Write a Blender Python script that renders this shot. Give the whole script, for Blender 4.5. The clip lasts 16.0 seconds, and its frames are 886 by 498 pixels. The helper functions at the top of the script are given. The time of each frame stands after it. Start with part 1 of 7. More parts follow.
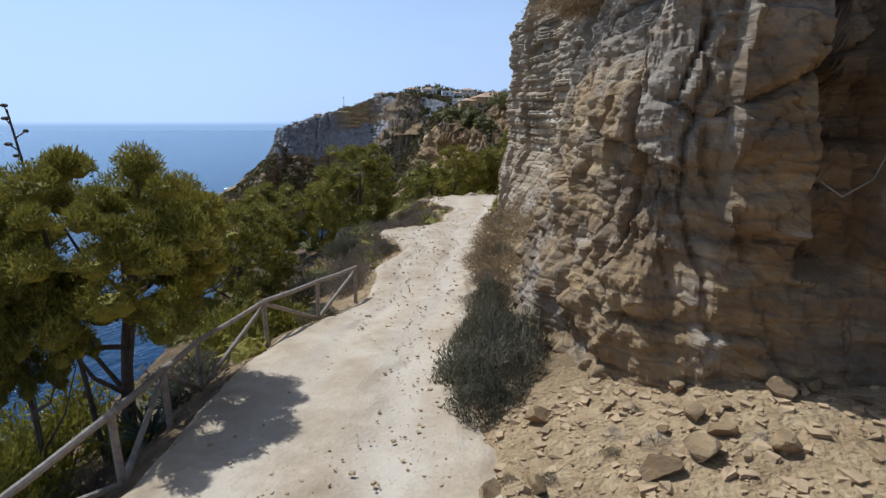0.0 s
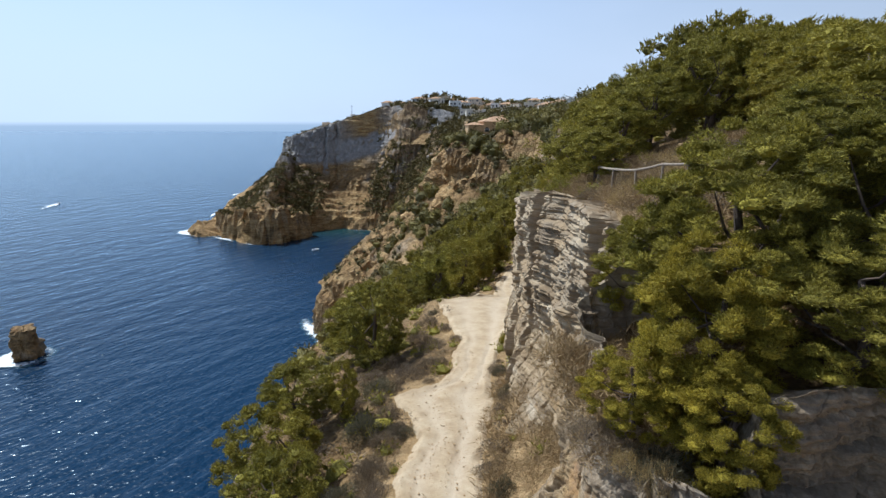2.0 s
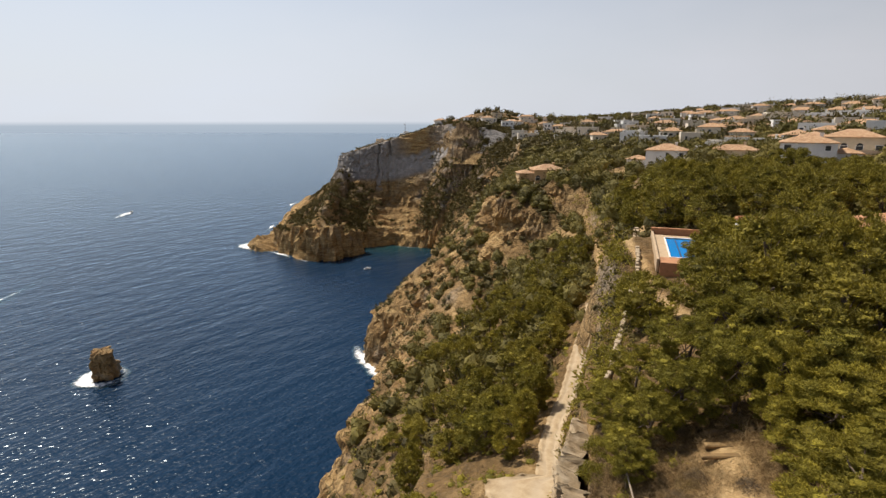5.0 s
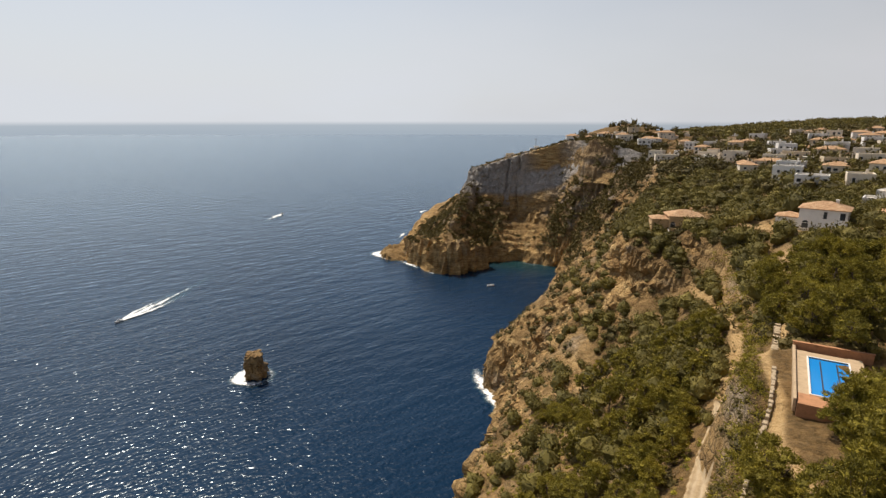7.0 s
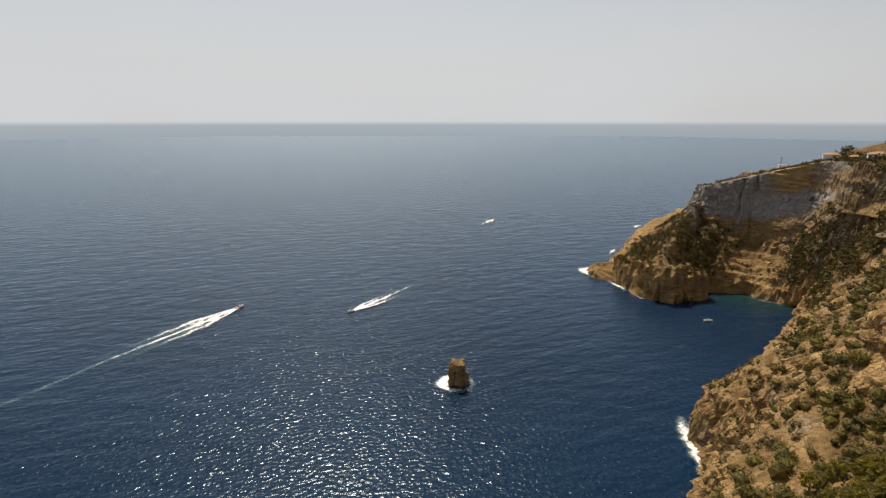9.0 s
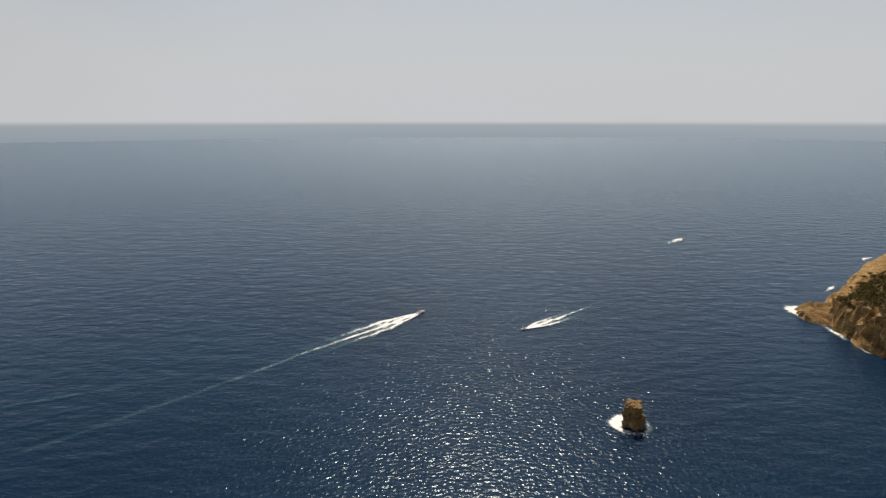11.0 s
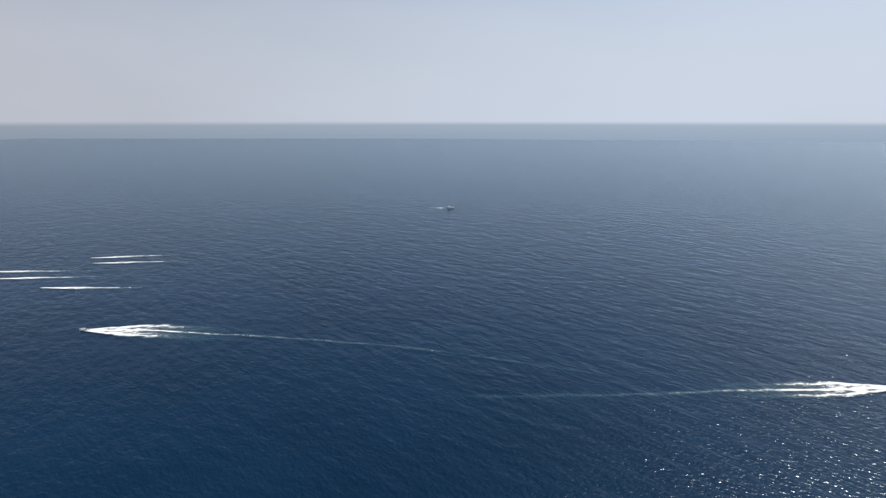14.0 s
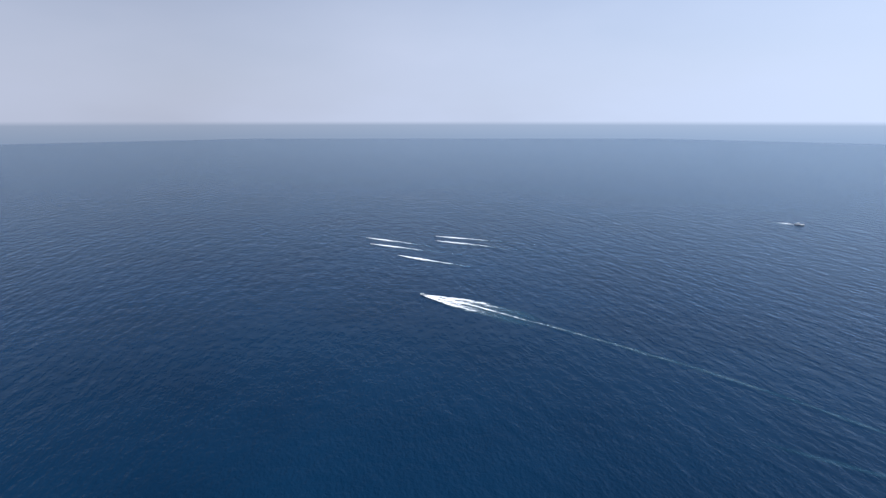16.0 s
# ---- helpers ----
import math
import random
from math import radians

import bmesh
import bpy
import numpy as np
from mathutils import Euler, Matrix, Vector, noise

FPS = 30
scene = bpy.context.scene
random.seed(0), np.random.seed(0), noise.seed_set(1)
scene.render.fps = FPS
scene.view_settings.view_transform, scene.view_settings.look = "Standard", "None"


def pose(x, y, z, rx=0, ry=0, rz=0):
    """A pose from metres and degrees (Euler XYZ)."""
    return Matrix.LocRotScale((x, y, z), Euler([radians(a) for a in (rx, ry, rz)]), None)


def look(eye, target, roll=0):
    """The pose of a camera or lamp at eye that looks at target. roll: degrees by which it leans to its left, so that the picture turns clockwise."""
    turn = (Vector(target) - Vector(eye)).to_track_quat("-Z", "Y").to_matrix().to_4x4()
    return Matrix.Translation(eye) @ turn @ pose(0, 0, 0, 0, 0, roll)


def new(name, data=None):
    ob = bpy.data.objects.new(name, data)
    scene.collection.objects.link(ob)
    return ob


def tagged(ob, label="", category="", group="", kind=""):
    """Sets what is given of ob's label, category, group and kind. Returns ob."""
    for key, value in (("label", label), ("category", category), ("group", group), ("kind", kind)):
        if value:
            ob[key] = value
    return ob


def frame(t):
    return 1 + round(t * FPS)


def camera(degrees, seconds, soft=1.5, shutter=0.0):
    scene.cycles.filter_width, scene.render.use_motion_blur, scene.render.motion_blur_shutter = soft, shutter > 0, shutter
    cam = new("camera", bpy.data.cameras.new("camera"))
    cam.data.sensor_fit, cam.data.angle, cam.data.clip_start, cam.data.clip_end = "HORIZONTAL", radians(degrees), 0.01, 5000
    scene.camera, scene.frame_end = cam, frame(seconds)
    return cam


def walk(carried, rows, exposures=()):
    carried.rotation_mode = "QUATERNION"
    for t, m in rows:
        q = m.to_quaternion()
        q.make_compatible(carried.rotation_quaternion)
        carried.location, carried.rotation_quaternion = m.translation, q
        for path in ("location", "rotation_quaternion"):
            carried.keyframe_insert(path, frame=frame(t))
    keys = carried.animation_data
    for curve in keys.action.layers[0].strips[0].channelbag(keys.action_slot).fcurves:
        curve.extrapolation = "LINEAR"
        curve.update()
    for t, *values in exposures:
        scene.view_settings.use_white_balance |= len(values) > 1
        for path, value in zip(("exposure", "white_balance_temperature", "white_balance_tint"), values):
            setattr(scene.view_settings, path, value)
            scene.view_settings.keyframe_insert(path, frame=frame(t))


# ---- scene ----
cam = camera(78.09, 16.0, soft=1.4)

PATH = [
    (0.0, 0.00, 0.00, 87.70, 0.01, -13.27, 0),
    (0.5, -0.04, -0.09, 89.84, 0.01, -13.27, 0),
    (1.0, -0.14, -0.33, 91.60, 0.08, -13.27, 0),
    (1.5, -0.20, -0.36, 93.88, 0.39, -13.27, 0),
    (2.0, -0.17, -0.37, 96.03, 0.75, -13.27, 0),
    (2.5, -0.30, -0.61, 98.29, 0.79, -13.27, 0),
    (3.0, -0.38, -0.83, 99.63, 6.01, -13.27, 0),
    (3.5, -0.44, -1.00, 101.70, 5.91, -13.27, 0),
    (6.0, -0.14, -1.17, 120.73, 6.55, -13.27, 0),
    (6.5, -0.13, -1.53, 123.90, 15.94, -13.27, 0),
    (7.0, -0.27, -1.81, 127.57, 19.39, -13.27, 0),
    (7.5, 0.07, -2.02, 131.16, 26.61, -13.27, 0),
    (8.0, 0.44, -2.11, 134.41, 31.77, -13.27, 0),
    (8.5, 0.50, -2.27, 137.40, 36.67, -13.27, 0),
    (9.0, 0.04, -2.63, 140.53, 41.43, -13.27, 0),
    (9.5, -1.01, -3.18, 143.82, 49.42, -13.27, 0),
    (12.0, -6.20, -5.80, 160.70, 69.70, -13.27, 0),
    (12.5, -6.80, -6.30, 162.90, 79.40, -13.27, 0),
    (13.0, -7.00, -6.60, 163.60, 87.00, -13.27, 0),
    (13.5, -7.00, -6.60, 163.60, 95.50, -13.27, 0),
    (14.0, -7.00, -6.60, 163.60, 104.30, -13.27, 0),
    (14.5, -7.00, -6.60, 163.60, 113.30, -13.27, 0),
    (15.0, -7.00, -6.60, 163.60, 121.80, -13.27, 0),
    (15.5, -7.00, -6.60, 163.60, 129.60, -13.27, 0),
    (16.0, -7.00, -6.60, 163.60, 137.10, -13.27, 0),
]
walk(cam, [(t, pose(x, y, z, 90 + pitch, roll, yaw)) for t, x, y, z, yaw, pitch, roll in PATH],
     exposures=[(0, -0.08, 4900, 9), (1.0, 0.06, 4750, 8), (1.5, 0.12, 5000, 7), (2.5, 0.09, 5700, 8), (3.5, 0.04, 6400, 11), (6, -0.04, 6850, 12), (7, -0.1, 7050, 12), (9, -0.26, 7400, 12), (9.6, -0.37, 7350, 12), (11, -0.42, 7300, 12), (12.5, -0.46, 7200, 12), (13.5, -0.29, 6600, 12), (14.5, -0.13, 6150, 12), (16, 0.06, 5650, 14)])

# ---- world, sun, light ----
WIND_AZ = 60.0  # degrees left of +y
SUN_AZ, SUN_EL = 54.0, 57.0  # degrees left of +y, and above the horizon
world = bpy.data.worlds.new("world")
scene.world = world
world.use_nodes = True
wn, wl = world.node_tree.nodes, world.node_tree.links
sky = wn.new("ShaderNodeTexSky")
sky.sky_type = "NISHITA"
sky.sun_disc = False
sky.sun_elevation, sky.sun_rotation = radians(SUN_EL), radians(-SUN_AZ)
sky.altitude, sky.air_density, sky.dust_density, sky.ozone_density = 60, 1.0, 1.6, 1.5
wtc = wn.new("ShaderNodeTexCoord")
wsep = wn.new("ShaderNodeSeparateXYZ")
wl.new(wtc.outputs["Generated"], wsep.inputs[0])
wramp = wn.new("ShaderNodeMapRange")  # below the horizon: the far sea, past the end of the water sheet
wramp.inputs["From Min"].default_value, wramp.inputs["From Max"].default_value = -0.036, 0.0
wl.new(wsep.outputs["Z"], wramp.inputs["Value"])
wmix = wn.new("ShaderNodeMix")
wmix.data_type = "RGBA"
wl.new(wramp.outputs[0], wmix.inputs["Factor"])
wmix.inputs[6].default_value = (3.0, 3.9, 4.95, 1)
whaze = wn.new("ShaderNodeMapRange")  # thin summer haze that whitens the sky towards the horizon
whaze.inputs["From Min"].default_value, whaze.inputs["From Max"].default_value = 0.0, 0.50
whaze.inputs["To Min"].default_value, whaze.inputs["To Max"].default_value = 0.95, 0.06
whaze.interpolation_type = "SMOOTHSTEP"
wl.new(wsep.outputs["Z"], whaze.inputs["Value"])
wcl = wn.new("ShaderNodeTexNoise")
wcl.inputs["Scale"].default_value, wcl.inputs["Detail"].default_value = 2.2, 4.0
wmap = wn.new("ShaderNodeMapping")
wmap.inputs["Scale"].default_value = (1, 1, 3)
wl.new(wtc.outputs["Generated"], wmap.inputs[0])
wl.new(wmap.outputs[0], wcl.inputs["Vector"])
wadd = wn.new("ShaderNodeMath")
wadd.operation = "MULTIPLY_ADD"
wadd.inputs[1].default_value, wadd.inputs[2].default_value = 0.5, -0.22
wl.new(wcl.outputs["Fac"], wadd.inputs[0])
wsum = wn.new("ShaderNodeMath")
wsum.operation = "ADD"
wsum.use_clamp = True
wl.new(wadd.outputs[0], wsum.inputs[0])
wl.new(whaze.outputs[0], wsum.inputs[1])
wsky = wn.new("ShaderNodeMix")
wsky.data_type = "RGBA"
wl.new(wsum.outputs[0], wsky.inputs["Factor"])
wl.new(sky.outputs[0], wsky.inputs[6])
wsky.inputs[7].default_value = (6.1, 6.75, 7.65, 1)
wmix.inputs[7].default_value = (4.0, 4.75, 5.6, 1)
wsun = wn.new("ShaderNodeVectorMath")  # the haze is brighter on the sun's side
wsun.operation = "DOT_PRODUCT"
wsun.inputs[1].default_value = (-math.sin(radians(SUN_AZ)), math.cos(radians(SUN_AZ)), 0)
wl.new(wtc.outputs["Generated"], wsun.inputs[0])
wdim = wn.new("ShaderNodeMapRange")
wdim.inputs["From Min"].default_value, wdim.inputs["From Max"].default_value = -0.3, 0.9
wdim.inputs["To Min"].default_value, wdim.inputs["To Max"].default_value = 0.0, 1.0
wl.new(wsun.outputs["Value"], wdim.inputs["Value"])
wscale = wn.new("ShaderNodeVectorMath")
wscale.operation = "MULTIPLY"
wtint = wn.new("ShaderNodeMix")
wtint.data_type = "RGBA"
wtint.inputs[6].default_value, wtint.inputs[7].default_value = (0.745, 0.69, 0.66, 1), (1, 1, 1, 1)
wl.new(wdim.outputs[0], wtint.inputs["Factor"])
wl.new(wtint.outputs[2], wscale.inputs[1])
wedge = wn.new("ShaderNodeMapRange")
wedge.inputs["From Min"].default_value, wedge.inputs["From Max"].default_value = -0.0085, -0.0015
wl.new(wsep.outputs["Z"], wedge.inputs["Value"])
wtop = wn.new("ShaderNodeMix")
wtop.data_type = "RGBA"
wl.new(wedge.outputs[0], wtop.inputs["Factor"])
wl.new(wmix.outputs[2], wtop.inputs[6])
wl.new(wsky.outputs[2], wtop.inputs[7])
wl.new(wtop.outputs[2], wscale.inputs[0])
wbg = wn["Background"]
wbg.inputs["Strength"].default_value = 0.115
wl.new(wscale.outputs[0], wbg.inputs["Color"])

sun_data = bpy.data.lights.new("sun", "SUN")
sun_data.energy, sun_data.angle, sun_data.color = 4.8, radians(0.53), (1.0, 0.94, 0.84)
sun = new("sun", sun_data)
sun_dir = Vector((-math.sin(radians(SUN_AZ)) * math.cos(radians(SUN_EL)), math.cos(radians(SUN_AZ)) * math.cos(radians(SUN_EL)), math.sin(radians(SUN_EL))))
sun.matrix_world = look(sun_dir * 300, (0, 0, 0))

# ---- small tools ----
rng = np.random.default_rng(7)


def hash3(i, j, k, s=0):
    h = (i.astype(np.int64) * 374761393 + j.astype(np.int64) * 668265263 + k.astype(np.int64) * 2147483647 + s * 974634777) & 0xFFFFFFFF
    h = ((h ^ (h >> 13)) * 1274126177) & 0xFFFFFFFF
    h = ((h ^ (h >> 16)) * 2246822519) & 0xFFFFFFFF
    return ((h ^ (h >> 15)) & 0xFFFFFF) / float(0xFFFFFF)


def vnoise(x, y, z, s=0):
    """Smooth value noise, -1 to 1."""
    x, y, z = np.broadcast_arrays(np.asarray(x, float), np.asarray(y, float), np.asarray(z, float))
    i, j, k = np.floor(x), np.floor(y), np.floor(z)
    u, v, w = x - i, y - j, z - k
    u, v, w = (q * q * (3 - 2 * q) for q in (u, v, w))
    out = 0
    for a in (0, 1):
        for b in (0, 1):
            for c in (0, 1):
                out = out + (u if a else 1 - u) * (v if b else 1 - v) * (w if c else 1 - w) * hash3(i + a, j + b, k + c, s)
    return out * 2 - 1


def fbm(x, y, z, octaves=4, s=0):
    total, amp = 0, 0.5
    for o in range(octaves):
        total = total + amp * vnoise(x * 2 ** o, y * 2 ** o, z * 2 ** o, s + o)
        amp *= 0.55
    return total


def mesh_np(name, verts, faces, smooth=True):
    verts, faces = np.asarray(verts, np.float32), np.asarray(faces, np.int32)
    me = bpy.data.meshes.new(name)
    n, k = faces.shape
    me.vertices.add(len(verts))
    me.vertices.foreach_set("co", verts.ravel())
    me.loops.add(n * k)
    me.loops.foreach_set("vertex_index", faces.ravel())
    me.polygons.add(n)
    me.polygons.foreach_set("loop_start", np.arange(0, n * k, k, dtype=np.int32))
    me.update(calc_edges=True)
    me.polygons.foreach_set("use_smooth", np.full(n, smooth))
    return me


def attribute(me, name, values):
    me.attributes.new(name, "FLOAT", "POINT").data.foreach_set("value", np.asarray(values, np.float32))


class Shape:
    """Gathers the faces of one mesh."""

    def __init__(self):
        self.v, self.f = [], []

    def add(self, verts, faces):
        o = len(self.v)
        self.v += [tuple(p) for p in verts]
        self.f += [tuple(i + o for i in q) for q in faces]
        return self

    def box(self, c, size, rz=0.0, bevel=0.0):
        x, y, z = (q / 2 for q in size)
        m = Matrix.Translation(c) @ Matrix.Rotation(rz, 4, "Z")
        if bevel <= 0:
            pts = [(a * x, b * y, d * z) for d in (-1, 1) for a, b in ((-1, -1), (1, -1), (1, 1), (-1, 1))]
            fs = [(3, 2, 1, 0), (4, 5, 6, 7), (0, 1, 5, 4), (1, 2, 6, 5), (2, 3, 7, 6), (3, 0, 4, 7)]
        else:
            pts, e = [], bevel
            for d, k in ((-z, e), (-z + e, 0), (z - e, 0), (z, e)):
                pts += [(a * (x - k), b * (y - k), d) for a, b in ((-1, -1), (1, -1), (1, 1), (-1, 1))]
            fs = [(3, 2, 1, 0), (12, 13, 14, 15)]
            for r in range(3):
                fs += [(4 * r + i, 4 * r + (i + 1) % 4, 4 * r + 4 + (i + 1) % 4, 4 * r + 4 + i) for i in range(4)]
        return self.add([m @ Vector(p) for p in pts], fs)

    def rod(self, a, b, r0, r1=None, n=8):
        a, b = Vector(a), Vector(b)
        r1 = r0 if r1 is None else r1
        q = (b - a).to_track_quat("Z", "Y")
        pts = []
        for p, r in ((a, r0), (b, r1)):
            pts += [p + q @ Vector((r * math.cos(t * 2 * math.pi / n), r * math.sin(t * 2 * math.pi / n), 0)) for t in range(n)]
        fs = [(i, (i + 1) % n, n + (i + 1) % n, n + i) for i in range(n)] + [tuple(reversed(range(n))), tuple(range(n, 2 * n))]
        return self.add(pts, fs)

    def mesh(self, name, smooth=False):
        me = bpy.data.meshes.new(name)
        me.from_pydata(self.v, [], self.f)
        me.update()
        if smooth:
            me.polygons.foreach_set("use_smooth", np.full(len(me.polygons), True))
        return me


def part(name, data, material, parent=None, label=""):
    """Links a Shape or a mesh as one object, under a thing or a part."""
    me = data.mesh(name) if isinstance(data, Shape) else data
    if material is not None and not me.materials:
        me.materials.append(material)
    ob = new(name, me)
    if parent is not None:
        ob.parent = parent
    return tagged(ob, label=label) if label else ob


def thing(name, label, category, at=(0, 0, 0), rz=0.0, group="", kind=""):
    ob = new(name)
    ob.empty_display_size = 0.2
    ob.location, ob.rotation_euler = at, (0, 0, rz)
    return tagged(ob, label, category, group, kind)


# ---- materials ----
def material(name, rough=0.9, metal=0.0):
    m = bpy.data.materials.new(name)
    m.use_nodes = True
    b = m.node_tree.nodes["Principled BSDF"]
    b.inputs["Roughness"].default_value, b.inputs["Metallic"].default_value = rough, metal
    b.inputs["Specular IOR Level"].default_value = 0.3
    return m, m.node_tree.nodes, m.node_tree.links, b


def noise_node(nodes, links, scale, detail=5.0, rough=0.6, stretch=None, obj=True):
    tc = nodes.new("ShaderNodeNewGeometry") if obj else nodes.new("ShaderNodeTexCoord")
    out = tc.outputs["Position"] if obj else tc.outputs["Object"]
    if stretch:
        mp = nodes.new("ShaderNodeMapping")
        mp.inputs["Scale"].default_value = stretch
        links.new(out, mp.inputs[0])
        out = mp.outputs[0]
    n = nodes.new("ShaderNodeTexNoise")
    n.inputs["Scale"].default_value, n.inputs["Detail"].default_value, n.inputs["Roughness"].default_value = scale, detail, rough
    links.new(out, n.inputs["Vector"])
    return n.outputs["Fac"]


def ramp(nodes, links, fac, stops):
    r = nodes.new("ShaderNodeValToRGB")
    e = r.color_ramp.elements
    while len(e) < len(stops):
        e.new(0.5)
    for q, (p, c) in zip(e, stops):
        q.position, q.color = p, (*c, 1)
    links.new(fac, r.inputs[0])
    return r.outputs[0]


def mixc(nodes, links, fac, a, b, mode="MIX"):
    m = nodes.new("ShaderNodeMix")
    m.data_type, m.blend_type = "RGBA", mode
    for s, v in ((m.inputs["Factor"], fac), (m.inputs[6], a), (m.inputs[7], b)):
        if isinstance(v, (int, float)):
            s.default_value = v
        elif isinstance(v, tuple):
            s.default_value = (*v, 1)
        else:
            links.new(v, s)
    return m.outputs[2]


def maprange(nodes, links, v, a, b, c=0.0, d=1.0):
    m = nodes.new("ShaderNodeMapRange")
    for n, q in (("From Min", a), ("From Max", b), ("To Min", c), ("To Max", d)):
        m.inputs[n].default_value = q
    links.new(v, m.inputs["Value"])
    return m.outputs[0]


def bump(nodes, links, bsdf, height, strength=0.5, distance=0.1):
    b = nodes.new("ShaderNodeBump")
    b.inputs["Strength"].default_value, b.inputs["Distance"].default_value = strength, distance
    links.new(height, b.inputs["Height"])
    links.new(b.outputs[0], bsdf.inputs["Normal"])
    return b


def attr(nodes, name):
    a = nodes.new("ShaderNodeAttribute")
    a.attribute_name = name
    return a.outputs["Fac"]


def rock_colour(n, l, k=1.0, grey_from=0.44):
    """Layered ochre limestone with grey weathering, rust stains and dark streaks."""
    big = noise_node(n, l, 0.35 * k, 5)
    layers = noise_node(n, l, 1.0 * k, 6, 0.65, (0.25, 0.25, 2.2))
    fine = noise_node(n, l, 6.0 * k, 6, 0.7)
    streak = noise_node(n, l, 1.0 * k, 4, 0.6, (1.3, 1.3, 0.16))
    warm = ramp(n, l, layers, [(0.3, (0.150, 0.088, 0.034)), (0.5, (0.285, 0.180, 0.074)), (0.7, (0.43, 0.300, 0.140))])
    grey = ramp(n, l, fine, [(0.3, (0.18, 0.158, 0.125)), (0.55, (0.33, 0.292, 0.236)), (0.75, (0.48, 0.435, 0.36))])
    c = mixc(n, l, maprange(n, l, big, grey_from, grey_from + 0.17), warm, grey)
    c = mixc(n, l, maprange(n, l, streak, 0.58, 0.72, 0, 0.55), c, (0.33, 0.165, 0.06))
    return c, big, layers, fine, streak


def make_rock(name, k=1.0, relief=0.12, grey_from=0.44, beds=True):
    m, n, l, b = material(name, 0.92)
    c, big, layers, fine, streak = rock_colour(n, l, k, grey_from)
    c = mixc(n, l, maprange(n, l, noise_node(n, l, 2.6 * k, 7, 0.7), 0.35, 0.62, 0.42, 0), c, (0.12, 0.092, 0.064))
    h = n.new("ShaderNodeMath")
    h.operation = "ADD"
    l.new(fine, h.inputs[0])
    l.new(layers, h.inputs[1])
    height = h.outputs[0]
    if beds:  # thin open bedding planes and hairline joints
        g = n.new("ShaderNodeNewGeometry")
        w = n.new("ShaderNodeTexWave")
        w.bands_direction = "Z"
        w.inputs["Scale"].default_value, w.inputs["Distortion"].default_value = 1.1, 7.0
        w.inputs["Detail"].default_value, w.inputs["Detail Scale"].default_value, w.inputs["Detail Roughness"].default_value = 4.0, 0.5, 0.65
        l.new(g.outputs["Position"], w.inputs["Vector"])
        v = n.new("ShaderNodeTexVoronoi")
        v.feature = "DISTANCE_TO_EDGE"
        v.inputs["Scale"].default_value = 0.8
        wv = n.new("ShaderNodeVectorMath")
        wv.operation = "MULTIPLY_ADD"
        wv.inputs[1].default_value = (0.5, 0.5, 0.5)
        nn = n.new("ShaderNodeTexNoise")
        nn.inputs["Scale"].default_value = 1.6
        l.new(g.outputs["Position"], nn.inputs["Vector"])
        l.new(nn.outputs["Color"], wv.inputs[0])
        l.new(g.outputs["Position"], wv.inputs[2])
        l.new(wv.outputs[0], v.inputs["Vector"])
        c = mixc(n, l, maprange(n, l, w.outputs["Fac"], 0.0, 0.10, 0.35, 0.0), c, (0.07, 0.052, 0.036))
        crack = n.new("ShaderNodeMath")
        crack.operation = "MULTIPLY"
        l.new(maprange(n, l, v.outputs["Distance"], 0.0, 0.018, 0.75, 0.0), crack.inputs[0])
        l.new(maprange(n, l, noise_node(n, l, 1.3, 3, 0.6), 0.48, 0.62), crack.inputs[1])
        c = mixc(n, l, maprange(n, l, noise_node(n, l, 0.55, 5, 0.6), 0.46, 0.62, 0, 0.70), c, (0.105, 0.080, 0.054))
        c = mixc(n, l, maprange(n, l, attr(n, "fresh"), 0, 1, 0, 0.75), c, ramp(n, l, layers, [(0.32, (0.22, 0.15, 0.075)), (0.5, (0.40, 0.305, 0.185)), (0.68, (0.56, 0.47, 0.335))]))
        c = mixc(n, l, maprange(n, l, noise_node(n, l, 0.8, 6, 0.65, (1, 1, 1.4)), 0.56, 0.68, 0, 0.5), c, (0.46, 0.385, 0.28))
        # pale grey weathering; its mask also paints shade by holding the grey back
        c = mixc(n, l, maprange(n, l, attr(n, "weather_shade"), 0, 1, 0, 0.7), c, ramp(n, l, fine, [(0.3, (0.125, 0.098, 0.068)), (0.55, (0.285, 0.235, 0.170)), (0.75, (0.49, 0.42, 0.32))]))
        c = mixc(n, l, crack.outputs[0], c, (0.06, 0.045, 0.03))
        j = n.new("ShaderNodeMath")
        j.operation = "ADD"
        l.new(height, j.inputs[0])
        l.new(maprange(n, l, w.outputs["Fac"], 0.0, 0.2, -0.35, 0.0), j.inputs[1])
        height = j.outputs[0]
    l.new(c, b.inputs["Base Color"])
    bump(n, l, b, height, 0.8, relief)
    return m


ROCK = make_rock("ochre_limestone", 1.0, 0.06, 0.57)
ROCK_WARM = make_rock("tan_limestone_rubble", 1.6, 0.05, 0.66, False)
ROCK_FAR = make_rock("sea_cliff_limestone", 0.16, 0.6, 0.55, False)


